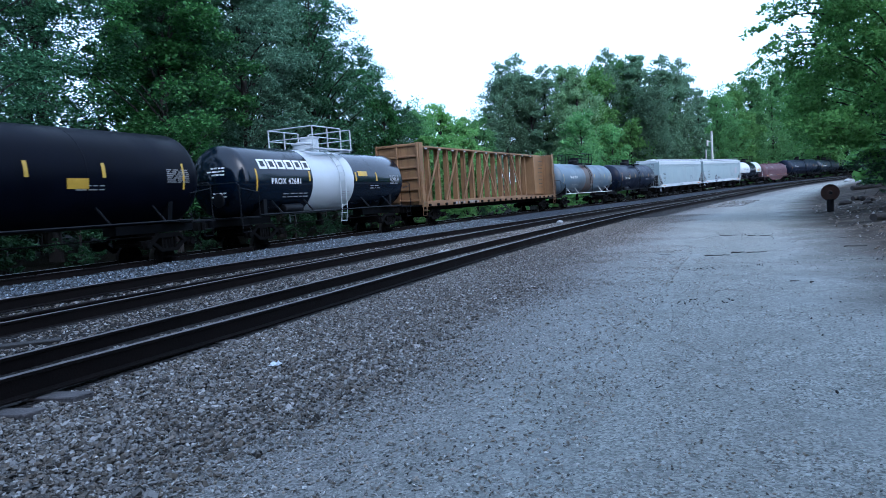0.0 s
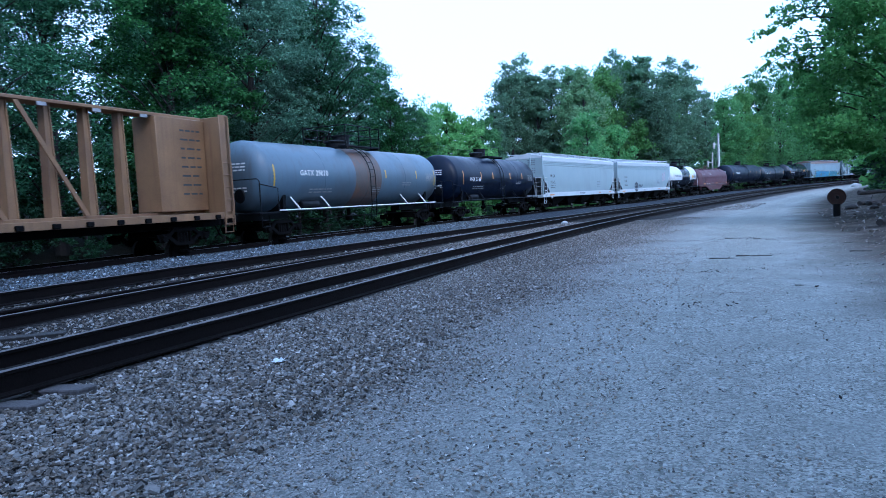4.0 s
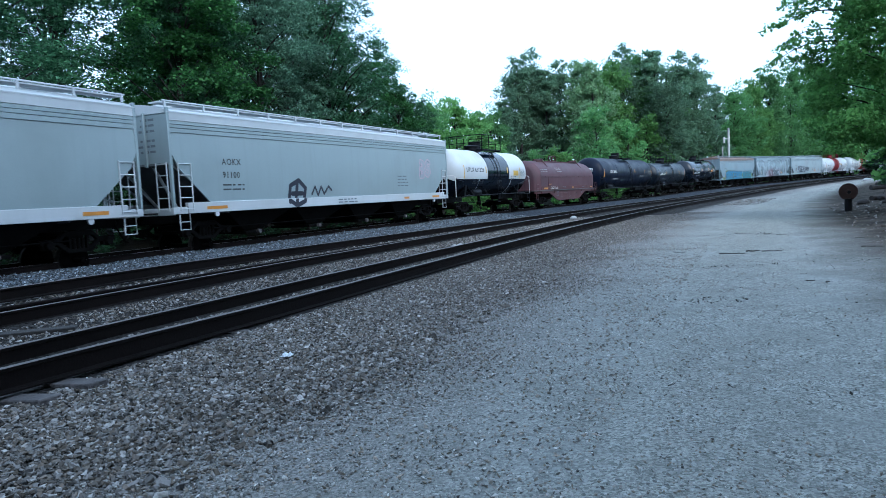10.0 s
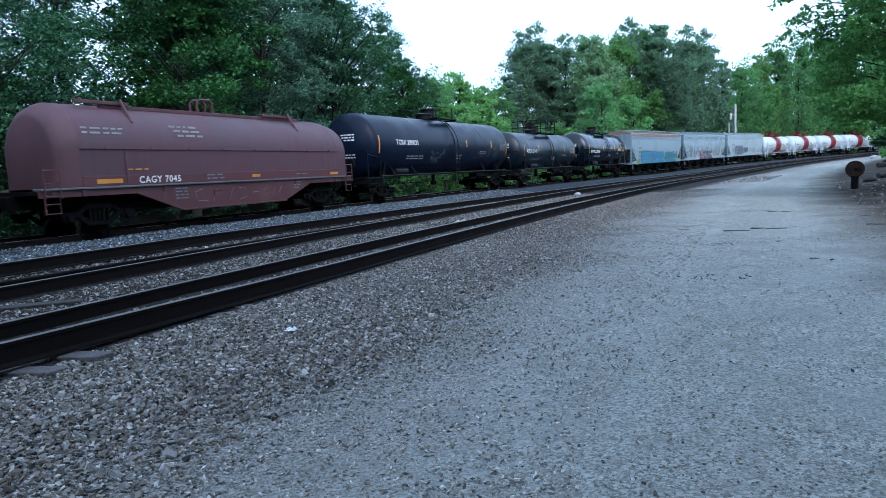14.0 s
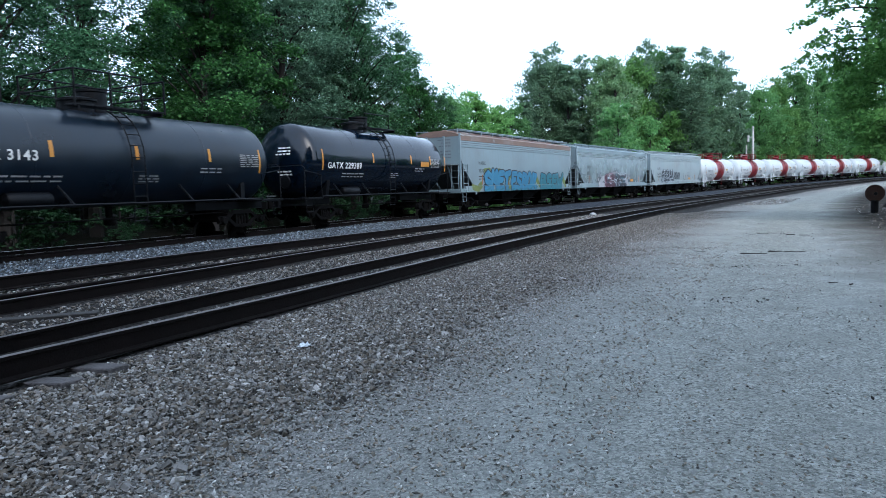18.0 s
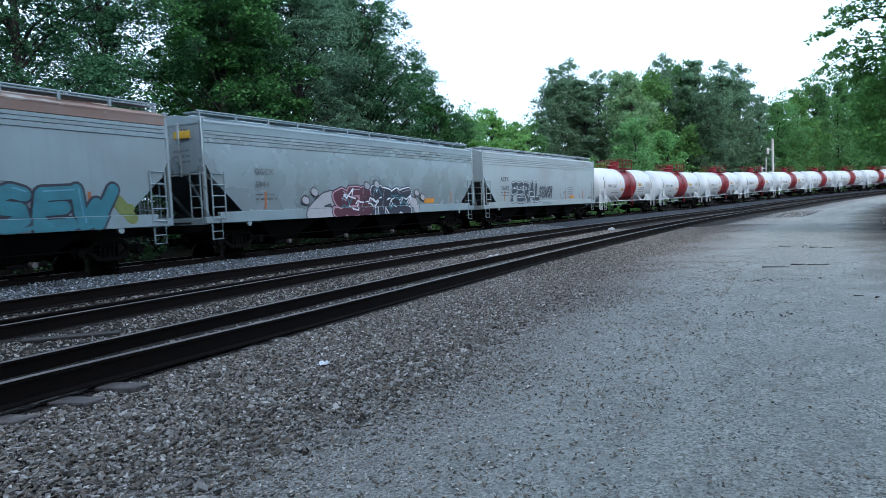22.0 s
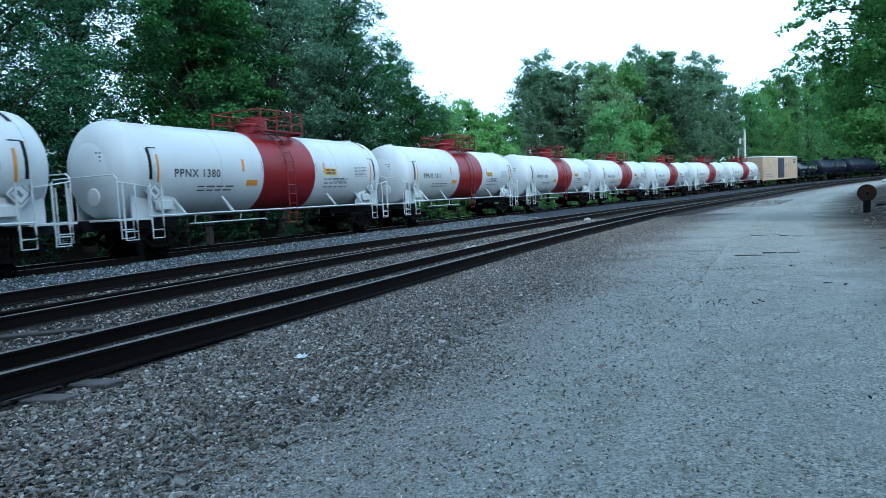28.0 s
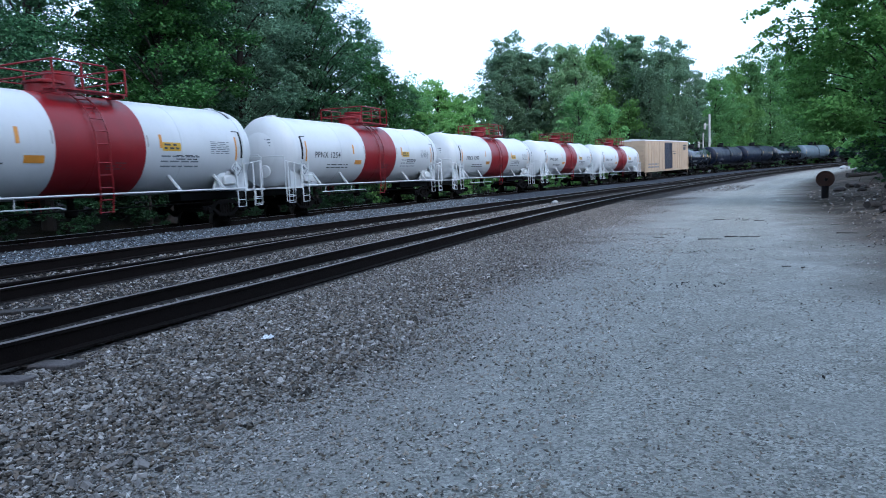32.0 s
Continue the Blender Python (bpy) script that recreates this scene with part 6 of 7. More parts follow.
h12 = hopper("grey covered hopper car with large blue and green graffiti", 200.85, 219.57, 17.4, HOPPER_GREY, HOPPER_GREY, ROOF_RUST, "NAHX", "58109", INK_DARK, 23)
h13 = hopper("silver-grey covered hopper car with black and pink graffiti", 219.57, 239.0, 18.15, HOPPER_SHEEN, HOPPER_GREY, HOPPER_GREY, "GGCX", "5944", INK_DARK, 24)
h14 = hopper("pale grey covered hopper car with grey graffiti", 239.0, 258.1, 17.9, HOPPER_PALE, HOPPER_PALE, HOPPER_PALE, "ACFX", "36690", INK_DARK, 25, 0.36, 2.1)
s = 258.2
th_w = 15.55 / 2 - 0.85
for k, mark in enumerate(("PPNX 1267", "PPNX 1380", "PPNX 1311", "PPNX 1332", "PPNX 1254", "PPNX 1297", "PPNX 1340", "PPNX 1306")):
    c, sk, th = quick_tank("white tank car with a red middle band and red railed platform", s, s + 15.55, 1.46, 2.53, WHITE, "small", mark, 0.34, -5.1, ink=INK_DARK, mv=-0.24, bands=((-1.2, 1.72, RED),), trim=WHITE, deck_mat=RED, seed=30 + k, refl=INK_ORANGE, where=(-th_w + 1.25, -2.2, 2.3, th_w - 1.25))
    decal(c, sk, 2.35, 3.1, 2.4, 2.66, INK_YELLOW, "placard")
    bars(c, Skin(radius=sk.r + 0.006, zc=sk.zc), 2.42, 2.62, 0.6, 2, INK_DARK, 0.11, 0.06, 80 + k)
    bars(c, sk, 2.3, 2.26, 1.6, 3, INK_GREY, 0.16, 0.05, 90 + k)
    decal(c, sk, -2.05, -1.5, 2.0, 2.2, INK_ORANGE, "placard")
    for x in (-1.28, 1.8):
        decal(c, sk, x - 0.03, x + 0.03, 2.5, 2.85, INK_FADED)
    for e in (-1, 1):
        # the jacket's end pocket: dark slot, its upper edge, and the pale cover between
        x = e * (th - 0.98)
        decal(c, sk, x - 0.05, x + 0.05, 2.21, 3.14, DARK_STEEL, "jacket_slot")
        decal(c, sk, min(x, x - e * 0.34), max(x, x - e * 0.34), 3.13, 3.165, DARK_STEEL, "jacket_slot")
        decal(c, sk, min(x - e * 0.06, x - e * 0.2), max(x - e * 0.06, x - e * 0.2), 2.21, 3.12, WHITE, "pocket_cover", 0.02)
    decal(c, sk, th - 1.04, th - 0.92, 3.75, 4.5, DARK_STEEL, "jacket_slot")
    s += 15.55
couple(box_car("faded yellow box car with dark blue double doors", 19.5), s, 19.5)
s += 19.5
for k, (ln_, r, mt) in enumerate(((12.5, 1.36, BLACK), (16.5, 1.45, BLACK_DULL), (17.5, 1.52, BLACK_DULL), (17.0, 1.45, BLACK), (17.0, 1.5, GREY_TANK), (17.0, 1.5, BLACK_DULL))):
    quick_tank("black tank car far back in the train" if mt is not GREY_TANK else "grey tank car far back in the train", s, s + ln_, r, r + 1.1, mt, "low", seed=50 + k)
    s += ln_


# ---- graffiti: fat painted strokes on the hopper sides ----
G_BLUE = material("graffiti_blue", (0.04, 0.17, 0.29), 0.5, 0, 0.3, 2.5, 50, 0.02)
G_TEAL = material("graffiti_teal", (0.03, 0.145, 0.19), 0.5, 0, 0.3, 2.5, 50, 0.02)
G_LIME = material("graffiti_yellow_green", (0.13, 0.165, 0.045), 0.6, 0, 0.4, 2.5, 50, 0.02)
G_INK = material("graffiti_dark_outline", (0.018, 0.02, 0.035), 0.5, 0, 0.3, 3, 50, 0.02)
G_PINK = material("graffiti_pink", (0.46, 0.30, 0.36), 0.5, 0, 0.3, 3, 50, 0.02)
G_PLUM = material("graffiti_plum", (0.06, 0.014, 0.03), 0.5, 0, 0.3, 3, 50, 0.02)
G_PALE = material("graffiti_pale", (0.62, 0.68, 0.74), 0.5, 0, 0.1, 3, 50, 0.02)
G_FAINT = material("graffiti_faint", (0.30, 0.31, 0.34), 0.6, 0, 0.2, 3, 50, 0.02)
G_DUST = material("graffiti_dusty_grey", (0.04, 0.052, 0.06), 0.7, 0, 0.3, 3, 50, 0.02)
G_SHEEN = material("graffiti_light_blue", (0.09, 0.24, 0.34), 0.5, 0, 0.2, 3, 50, 0.02)
G_SLATE = material("graffiti_slate", (0.022, 0.036, 0.05), 0.6, 0, 0.35, 3, 50, 0.02)
SHAPES = {
    "S": [[(0.9, 0.85), (0.5, 1.0), (0.1, 0.8), (0.25, 0.55), (0.75, 0.45), (0.9, 0.2), (0.5, 0.0), (0.05, 0.12)]],
    "M": [[(0.05, 0.0), (0.15, 1.0), (0.5, 0.45), (0.8, 1.0), (0.95, 0.0)]],
    "E": [[(0.9, 1.0), (0.15, 0.95), (0.1, 0.0), (0.9, 0.05)], [(0.12, 0.5), (0.75, 0.55)]],
    "T": [[(0.0, 0.92), (1.0, 1.0)], [(0.52, 0.95), (0.45, 0.0)]],
    "B": [[(0.1, 0.0), (0.12, 1.0), (0.75, 0.9), (0.7, 0.55), (0.2, 0.52), (0.85, 0.42), (0.8, 0.05), (0.1, 0.0)]],
    "O": [[(0.5, 1.0), (0.1, 0.75), (0.1, 0.25), (0.5, 0.0), (0.9, 0.25), (0.9, 0.75), (0.5, 1.0)]],
    "R": [[(0.1, 0.0), (0.12, 1.0), (0.8, 0.88), (0.7, 0.5), (0.2, 0.5), (0.95, 0.0)]],
    "W": [[(0.0, 1.0), (0.25, 0.0), (0.5, 0.6), (0.72, 0.0), (1.0, 1.0)]],
    "F": [[(0.9, 1.0), (0.12, 0.96), (0.1, 0.0)], [(0.12, 0.52), (0.7, 0.56)]],
    "A": [[(0.0, 0.0), (0.5, 1.0), (0.95, 0.0)], [(0.2, 0.35), (0.75, 0.35)]],
    "L": [[(0.15, 1.0), (0.12, 0.05), (0.9, 0.1)]],
    "Z": [[(0.05, 0.9), (0.95, 1.0), (0.1, 0.1), (0.95, 0.0)]],
}


def clipped(poly, level, above):
    """The part of a flat polygon above or below a level line."""
    out = []
    for a, b in zip(poly, poly[1:] + poly[:1]):
        ina, inb = (a[1] >= level) == above, (b[1] >= level) == above
        if ina:
            out.append(a)
        if ina != inb:
            t = (level - a[1]) / (b[1] - a[1])
            out.append((a[0] + (b[0] - a[0]) * t, level))
    return out


def strokes(car, skin, lines, width, mat, lift, name="graffiti", label="", top=1.43, low=1.085):
    """Ribbons with round joints along lines of (x, v); the sill below is painted apart from the sheet above."""
    g = Geo()
    n = 0
    for pts in lines:
        polys = []
        for (xa, va), (xb, vb) in zip(pts, pts[1:]):
            d = math.hypot(xb - xa, vb - va) or 1
            ux, uv = -(vb - va) / d * width / 2, (xb - xa) / d * width / 2
            polys.append([(xa + ux, va + uv), (xb + ux, vb + uv), (xb - ux, vb - uv), (xa - ux, va - uv)])
        for x, v in pts:
            polys.append([(x + width / 2 * math.cos(k * 0.6283), v + width / 2 * math.sin(k * 0.6283)) for k in range(10)])
        for q in polys:
            n += 1
            e = lift + 0.00012 * (n % 40)
            for piece in (clipped(q, top, True), clipped(clipped(q, top - 0.02, False), low, True) if min(b for a, b in q) < top else []):
                if len(piece) > 2:
                    g.add([skin.at(x, min(v, top - 0.02) if v < top - 0.005 else v, e) for x, v in piece], [tuple(range(len(piece)))])
    ob = part(name, g.mesh(name, mat, smooth=False), None, car, label)
    return tagged(ob, label, kind="stuff")


def word_lines(letters, x, v, w, h, gap, rng, slant=0.12, wob=0.03):
    out = []
    for k, c in enumerate(letters):
        dy = rng.uniform(-0.06, 0.06) * h
        for ln_ in SHAPES[c]:
            out.append([(x + k * (w + gap) + a * w + b * slant + rng.gauss(0, wob), v + dy + b * h * rng.uniform(0.96, 1.04)) for a, b in ln_])
    return out


def burner(car, skin, letters, x, v, w, h, gap, fill, outline, rim, seed, thick=0.30, edge=0.18):
    """Block letters: a broad outline, a thin rim in another colour where there is one, the fill and a few light strokes."""
    rng = random.Random(seed)
    lines = word_lines(letters, x, v, w, h, gap, rng)
    strokes(car, skin, lines, thick + edge, outline, 0.014)
    if rim:
        strokes(car, skin, lines, thick + edge * 0.45, rim, 0.020)
    strokes(car, skin, lines, thick, fill, 0.026)
    shine = [[(a + 0.05, b + 0.07) for a, b in ln_[:2]] for ln_ in lines if len(ln_) > 2]
    strokes(car, skin, shine, 0.03, G_SHEEN if not rim else G_FAINT, 0.032)


# wide blue piece with yellow-green clouds behind
car12, skin12 = h12
strokes(car12, skin12, [[(-7.3, 1.35), (-6.7, 1.25), (-6.3, 1.5)], [(-2.9, 2.0), (-2.5, 1.3)], [(1.7, 2.0), (2.3, 1.4)], [(6.9, 1.8), (7.3, 1.35)]], 0.36, G_LIME, 0.007)
strokes(car12, skin12, [[(-5.9, 2.3), (-5.2, 2.36)], [(-4.0, 2.33), (-3.2, 2.25)], [(-2.7, 1.7), (-2.2, 2.1)], [(1.9, 1.9), (2.1, 1.5)], [(7.0, 1.6), (7.3, 1.6)]], 0.24, G_LIME, 0.010)
burner(car12, skin12, "SMET", -5.9, 1.2, 0.74, 1.0, 0.13, G_BLUE, G_INK, None, 1, 0.36, 0.14)
burner(car12, skin12, "ESBOR", -2.2, 1.2, 0.68, 0.92, 0.12, G_BLUE, G_INK, None, 2, 0.33, 0.13)
burner(car12, skin12, "BSEW", 2.5, 1.2, 0.92, 0.86, 0.14, G_TEAL, G_INK, None, 3, 0.33, 0.13)
rt12 = random.Random(17)
strokes(car12, skin12, [[(x, 1.12), (x + rt12.uniform(0.3, 0.7), 1.2 + rt12.uniform(-0.05, 0.1))] for x in np.arange(-5.8, 6.4, 0.9)], 0.09, G_TEAL, 0.036)
# dense black and plum piece with pale rims, bubbles and a pale cloud
car13, skin13 = h13
g = Geo()
g.box(-9.09, -9.04, -1.05, -0.35, 3.72, 3.95, 0, 0.008)
part("end_plate", g, INK_YELLOW, car13, "yellow plate with dark print")
cloud = [[(-4.3, 1.2), (-3.9, 1.5), (-3.5, 1.75), (-3.0, 1.85), (-2.7, 1.5)], [(-4.2, 1.15), (-3.4, 1.25), (-2.8, 1.2)], [(2.6, 1.6), (3.0, 1.5), (3.1, 1.2)]]
strokes(car13, skin13, cloud, 0.56, G_INK, 0.007)
strokes(car13, skin13, cloud, 0.46, G_FAINT, 0.010)
burner(car13, skin13, "SEB", -2.9, 1.2, 0.74, 0.85, 0.06, G_PLUM, G_INK, G_PINK, 4, 0.34, 0.2)
burner(car13, skin13, "MRSZ", -0.45, 1.2, 0.68, 0.88, 0.05, G_INK, G_SLATE, G_PALE, 5, 0.34, 0.2)
for a, b in ((-4.6, 1.75), (-4.1, 2.05), (3.1, 2.0), (3.6, 1.8), (-0.8, 2.3), (-0.1, 2.36)):
    strokes(car13, skin13, [[(a, b), (a + 0.12, b - 0.04)]], 0.36, G_INK, 0.034)
    strokes(car13, skin13, [[(a, b), (a + 0.12, b - 0.04)]], 0.25, G_FAINT, 0.040)
rw = random.Random(12)
for mt_, n_ in ((G_PALE, 9), (G_TEAL, 7), (G_INK, 8)):
    wild = []
    for k in range(n_):
        a, b = rw.uniform(-2.6, 2.2), rw.uniform(1.25, 2.0)
        wild.append([(a, b), (a + rw.uniform(0.05, 0.25), b + rw.uniform(-0.2, 0.2)), (a + rw.uniform(0.3, 0.6), b + rw.uniform(-0.2, 0.25)), (a + rw.uniform(0.5, 0.8), b + rw.uniform(-0.1, 0.1))])
    strokes(car13, skin13, wild, 0.06, mt_, 0.040 + 0.0006 * n_)
# grey outlined lettering
car14, skin14 = h14
rl = random.Random(6)
fe = word_lines("FERAL", -5.5, 1.45, 0.68, 1.0, 0.14, rl, 0.12, 0.015)
strokes(car14, skin14, fe, 0.44, G_SLATE, 0.008)
strokes(car14, skin14, fe, 0.345, G_PALE, 0.012)
strokes(car14, skin14, fe, 0.285, G_SLATE, 0.016)
tail = word_lines("SZOWSM", -1.55, 1.68, 0.3, 0.6, 0.05, rl, 0.12, 0.02)
strokes(car14, skin14, tail, 0.22, G_SLATE, 0.008)
strokes(car14, skin14, tail, 0.155, G_FAINT, 0.012)
strokes(car14, skin14, tail, 0.11, G_SLATE, 0.016)
strokes(car14, skin14, [[(2.0, 2.2), (2.1, 1.6), (2.5, 1.5)], [(2.5, 1.9), (2.9, 2.0), (2.7, 1.6)], [(3.0, 2.2), (3.0, 1.5)], [(3.5, 1.6), (3.9, 1.55), (4.2, 1.9), (4.2, 1.45)], [(5.3, 1.9), (5.9, 1.5)], [(-5.6, 1.3), (-4.9, 1.36), (-4.2, 1.28), (-3.2, 1.34)]], 0.03, G_SLATE, 0.008)
# small dark scrawl and a faint tag
car6, skin6 = h6
strokes(car6, skin6, [[(-4.1, 1.3), (-4.0, 1.9), (-3.5, 2.1), (-3.1, 1.8), (-3.2, 1.3), (-3.7, 1.15), (-4.1, 1.35)], [(-3.9, 1.6), (-3.3, 1.6)], [(-3.7, 1.2), (-3.6, 2.0)]], 0.17, G_INK, 0.008)
strokes(car6, skin6, [[(-2.7, 1.55), (-2.5, 1.85), (-2.3, 1.5), (-2.1, 1.85), (-1.9, 1.55), (-1.6, 1.85), (-1.4, 1.7)]], 0.09, G_INK, 0.008)
bub = word_lines("BS", 6.3, 2.3, 0.5, 0.75, 0.12, random.Random(3), 0.05, 0.01)
strokes(car6, skin6, bub, 0.26, G_PINK, 0.007)
strokes(car6, skin6, bub, 0.20, G_FAINT, 0.009)
strokes(car6, skin6, [[(q[0][0], q[0][1]), (q[1][0], q[1][1])] for q in bub], 0.03, G_SLATE, 0.012)
# grey scrawls on the large black tank
car9, skin9, th9 = tcb
rz = random.Random(21)
for x0, x1, v0, v1, n_ in ((-2.6, -1.2, 1.75, 2.35, 14), (4.6, 6.0, 2.0, 2.5, 14), (0.2, 1.4, 2.1, 3.2, 7), (2.2, 4.0, 1.9, 2.2, 6)):
    lines = []
    for k in range(n_):
        a, b = rz.uniform(x0, x1), rz.uniform(v0, v1)
        lines.append([(a, b), (a + rz.uniform(-0.25, 0.25), b + rz.uniform(-0.2, 0.2)), (a + rz.uniform(-0.3, 0.3), b + rz.uniform(-0.2, 0.2))])
    strokes(car9, skin9, lines, 0.05, G_DUST, 0.008)


# ---- loose stones: too many to count, real geometry near the camera ----
def stone_material(name, dark, lite, odd):
    mt = bpy.data.materials.new(name)
    mt.use_nodes = True
    nd, ln = mt.node_tree.nodes, mt.node_tree.links
    bs = nd["Principled BSDF"]
    geo = nd.new("ShaderNodeNewGeometry")
    cr = nd.new("ShaderNodeValToRGB")
    cr.color_ramp.elements[0].color, cr.color_ramp.elements[1].color = (*dark, 1), (*lite, 1)
    cr.color_ramp.elements[1].position = 0.86
    e = cr.color_ramp.elements.new(1.0)
    e.color = (*odd, 1)
    for at, warm in ((0.36, 0.78), (0.40, 1.0), (0.62, 0.82), (0.65, 1.0)):
        q = cr.color_ramp.elements.new(at)
        tone = [a + (b - a) * at / 0.86 for a, b in zip(dark, lite)]
        q.color = (tone[0] * (1.12 if warm < 1 else 1.0), tone[1] * (0.97 if warm < 1 else 1.0), tone[2] * warm, 1)
    ln.new(geo.outputs["Random Per Island"], cr.inputs[0])
    nz = nd.new("ShaderNodeTexNoise")
    nz.inputs["Scale"].default_value = 55
    ln.new(geo.outputs["Position"], nz.inputs["Vector"])
    mx = nd.new("ShaderNodeMix")
    mx.data_type, mx.blend_type = "RGBA", "MULTIPLY"
    mx.inputs[0].default_value = 0.6
    ln.new(cr.outputs[0], mx.inputs[6])
    ln.new(nz.outputs["Fac"], mx.inputs[7])
    br = nd.new("ShaderNodeBrightContrast")
    br.inputs["Bright"].default_value = 0.01
    ln.new(mx.outputs[2], br.inputs[0])
    ln.new(br.outputs[0], bs.inputs["Base Color"])
    bs.inputs["Roughness"].default_value = 0.88
    bs.inputs["Specular IOR Level"].default_value = 0.3
    return mt


def stone_shapes(rng, round_one):
    """Six broken-stone shapes: a broken block of 8 corners, or a coarse one of 6."""
    if round_one:
        v = np.array([(x, y, z) for x in (-1, 1) for y in (-1, 1) for z in (-1, 1)]) * 0.72
        f = np.array([(0, 1, 3), (0, 3, 2), (4, 6, 7), (4, 7, 5), (0, 4, 5), (0, 5, 1), (2, 3, 7), (2, 7, 6), (0, 2, 6), (0, 6, 4), (1, 5, 7), (1, 7, 3)])
    else:
        v = np.array([(1, 0, 0), (-1, 0, 0), (0, 1, 0), (0, -1, 0), (0, 0, 1), (0, 0, -1)], float)
        f = np.array([(0, 2, 4), (2, 1, 4), (1, 3, 4), (3, 0, 4), (2, 0, 5), (1, 2, 5), (3, 1, 5), (0, 3, 5)])
    return [(v * (1 + rng.normal(size=v.shape) * 0.22)) * np.array([1.1, 0.8, 0.5]) for _ in range(6)], f


def scatter(name, label, pts, sizes, mat, seed, round_one=True, sink=0.25):
    """pts: plan places with heights. One mesh of kind stuff."""
    rng = np.random.default_rng(seed)
    shapes, f = stone_shapes(rng, round_one)
    n, k = len(pts), len(shapes[0])
    base = np.stack(shapes)[rng.integers(0, 6, n)]
    a, b, c = rng.random(n) * 6.28, rng.normal(size=n) * 0.5, rng.normal(size=n) * 0.5
    ca, sa, cb, sb, cc, sc = np.cos(a), np.sin(a), np.cos(b), np.sin(b), np.cos(c), np.sin(c)
    z0, z1 = np.zeros(n), np.ones(n)
    rz = np.stack([np.stack([ca, -sa, z0], -1), np.stack([sa, ca, z0], -1), np.stack([z0, z0, z1], -1)], 1)
    rx = np.stack([np.stack([z1, z0, z0], -1), np.stack([z0, cb, -sb], -1), np.stack([z0, sb, cb], -1)], 1)
    ry = np.stack([np.stack([cc, z0, sc], -1), np.stack([z0, z1, z0], -1), np.stack([-sc, z0, cc], -1)], 1)
    m = rz @ rx @ ry
    v = np.einsum("nij,nkj->nki", m, base) * (sizes / 2)[:, None, None]
    v += (pts + np.stack([z0, z0, sizes * (0.5 * 0.6 - sink)], 1))[:, None, :]
    faces = (f[None] + (np.arange(n) * k)[:, None, None]).reshape(-1, 3)
    me = bpy.data.meshes.new(name)
    me.vertices.add(n * k)
    me.vertices.foreach_set("co", v.astype(np.float32).ravel())
    me.loops.add(len(faces) * 3)
    me.loops.foreach_set("vertex_index", faces.astype(np.int32).ravel())
    me.polygons.add(len(faces))
    me.polygons.foreach_set("loop_start", np.arange(0, 3 * len(faces), 3, dtype=np.int32))
    me.polygons.foreach_set("loop_total", np.full(len(faces), 3, dtype=np.int32))
    me.materials.append(mat)
    me.polygons.foreach_set("use_smooth", [False] * len(me.polygons))
    me.update(calc_edges=True)
    return tagged(new(name, me), label, "gravel", kind="stuff")


def spots(rng, n, s0, s1, o0, o1, near=None):
    """n places in a stretch of the plan, with the ground's height there; near: thin out with the distance from the road's edge."""
    s, o = s0 + (s1 - s0) * rng.random(n), o0 + (o1 - o0) * rng.random(n)
    if near:
        s = s0 + (s1 - s0) * rng.random(n) ** near + rng.normal(size=n) * 0.5
    x, y, _ = line(s, o)
    z = profile(s, o) + np.array([(noise.noise((a * 0.9, b * 0.9, 0)) * 0.03 + noise.noise((a * 0.2, b * 0.2, 5)) * 0.05) * (0.35 if 3 < c < 13 else 1.0) for a, b, c in zip(x, y, o)])
    return np.stack([x, y, z], 1), o


BALLAST = stone_material("ballast_stone", (0.04, 0.038, 0.035), (0.30, 0.282, 0.262), (0.6, 0.57, 0.53))
EDGE_STONE = stone_material("edge_gravel_stone", (0.09, 0.085, 0.08), (0.36, 0.34, 0.32), (0.6, 0.57, 0.53))
RAIL_STONE = stone_material("oily_ballast_stone", (0.03, 0.028, 0.027), (0.30, 0.285, 0.27), (0.55, 0.53, 0.5))
ROAD_CHIP = stone_material("road_chip", (0.09, 0.087, 0.082), (0.50, 0.485, 0.455), (0.75, 0.73, 0.69))
BLUE_STONE = stone_material("blue_ballast_stone", (0.012, 0.017, 0.024), (0.175, 0.21, 0.25), (0.5, 0.55, 0.6))
PEBBLE = stone_material("road_pebble", (0.08, 0.08, 0.079), (0.42, 0.42, 0.41), (0.75, 0.75, 0.73))
STICK_FLECK = stone_material("bark_fleck", (0.012, 0.011, 0.01), (0.035, 0.03, 0.026), (0.06, 0.05, 0.04))
rs = np.random.default_rng(77)
for k, (sa, sb, cnt, ball) in enumerate(((1.8, 8, 50000, True), (8, 16, 60000, False), (16, 40, 64000, False))):
    pts, oo = spots(rs, cnt, sa, sb, 11.22, 15.9)
    fade = np.clip((15.2 - oo + 0.3 * np.sin(pts[:, 1] * 1.3)) / 1.7, 0.0, 1)
    take = rs.random(len(pts)) < fade ** 0.8
    pts, fade = pts[take], fade[take]
    pts[:, 2] += 0.018 * rs.random(len(pts)) * fade
    size = (0.019 + 0.036 * rs.random(len(pts)) ** 1.6) * (0.5 + 0.5 * fade)
    core = fade > 0.62 + 0.2 * rs.normal(size=len(pts))
    scatter("ballast", "dark grey crushed stones between road and track", pts[core], size[core], BALLAST, 20 + k, ball, 0.12)
    scatter("ballast", "mid-grey gravel where ballast meets the road", pts[~core], size[~core], EDGE_STONE, 24 + k, False, 0.16)
pts, oo = spots(rs, 26000, 1, 40, 2.0, 4.9)
pts[:, 2] += 0.02 * rs.random(len(pts))
scatter("ballast", "blue-grey fresh ballast beside the main line", pts, 0.035 + 0.045 * rs.random(len(pts)), BLUE_STONE, 3, False, 0.12)
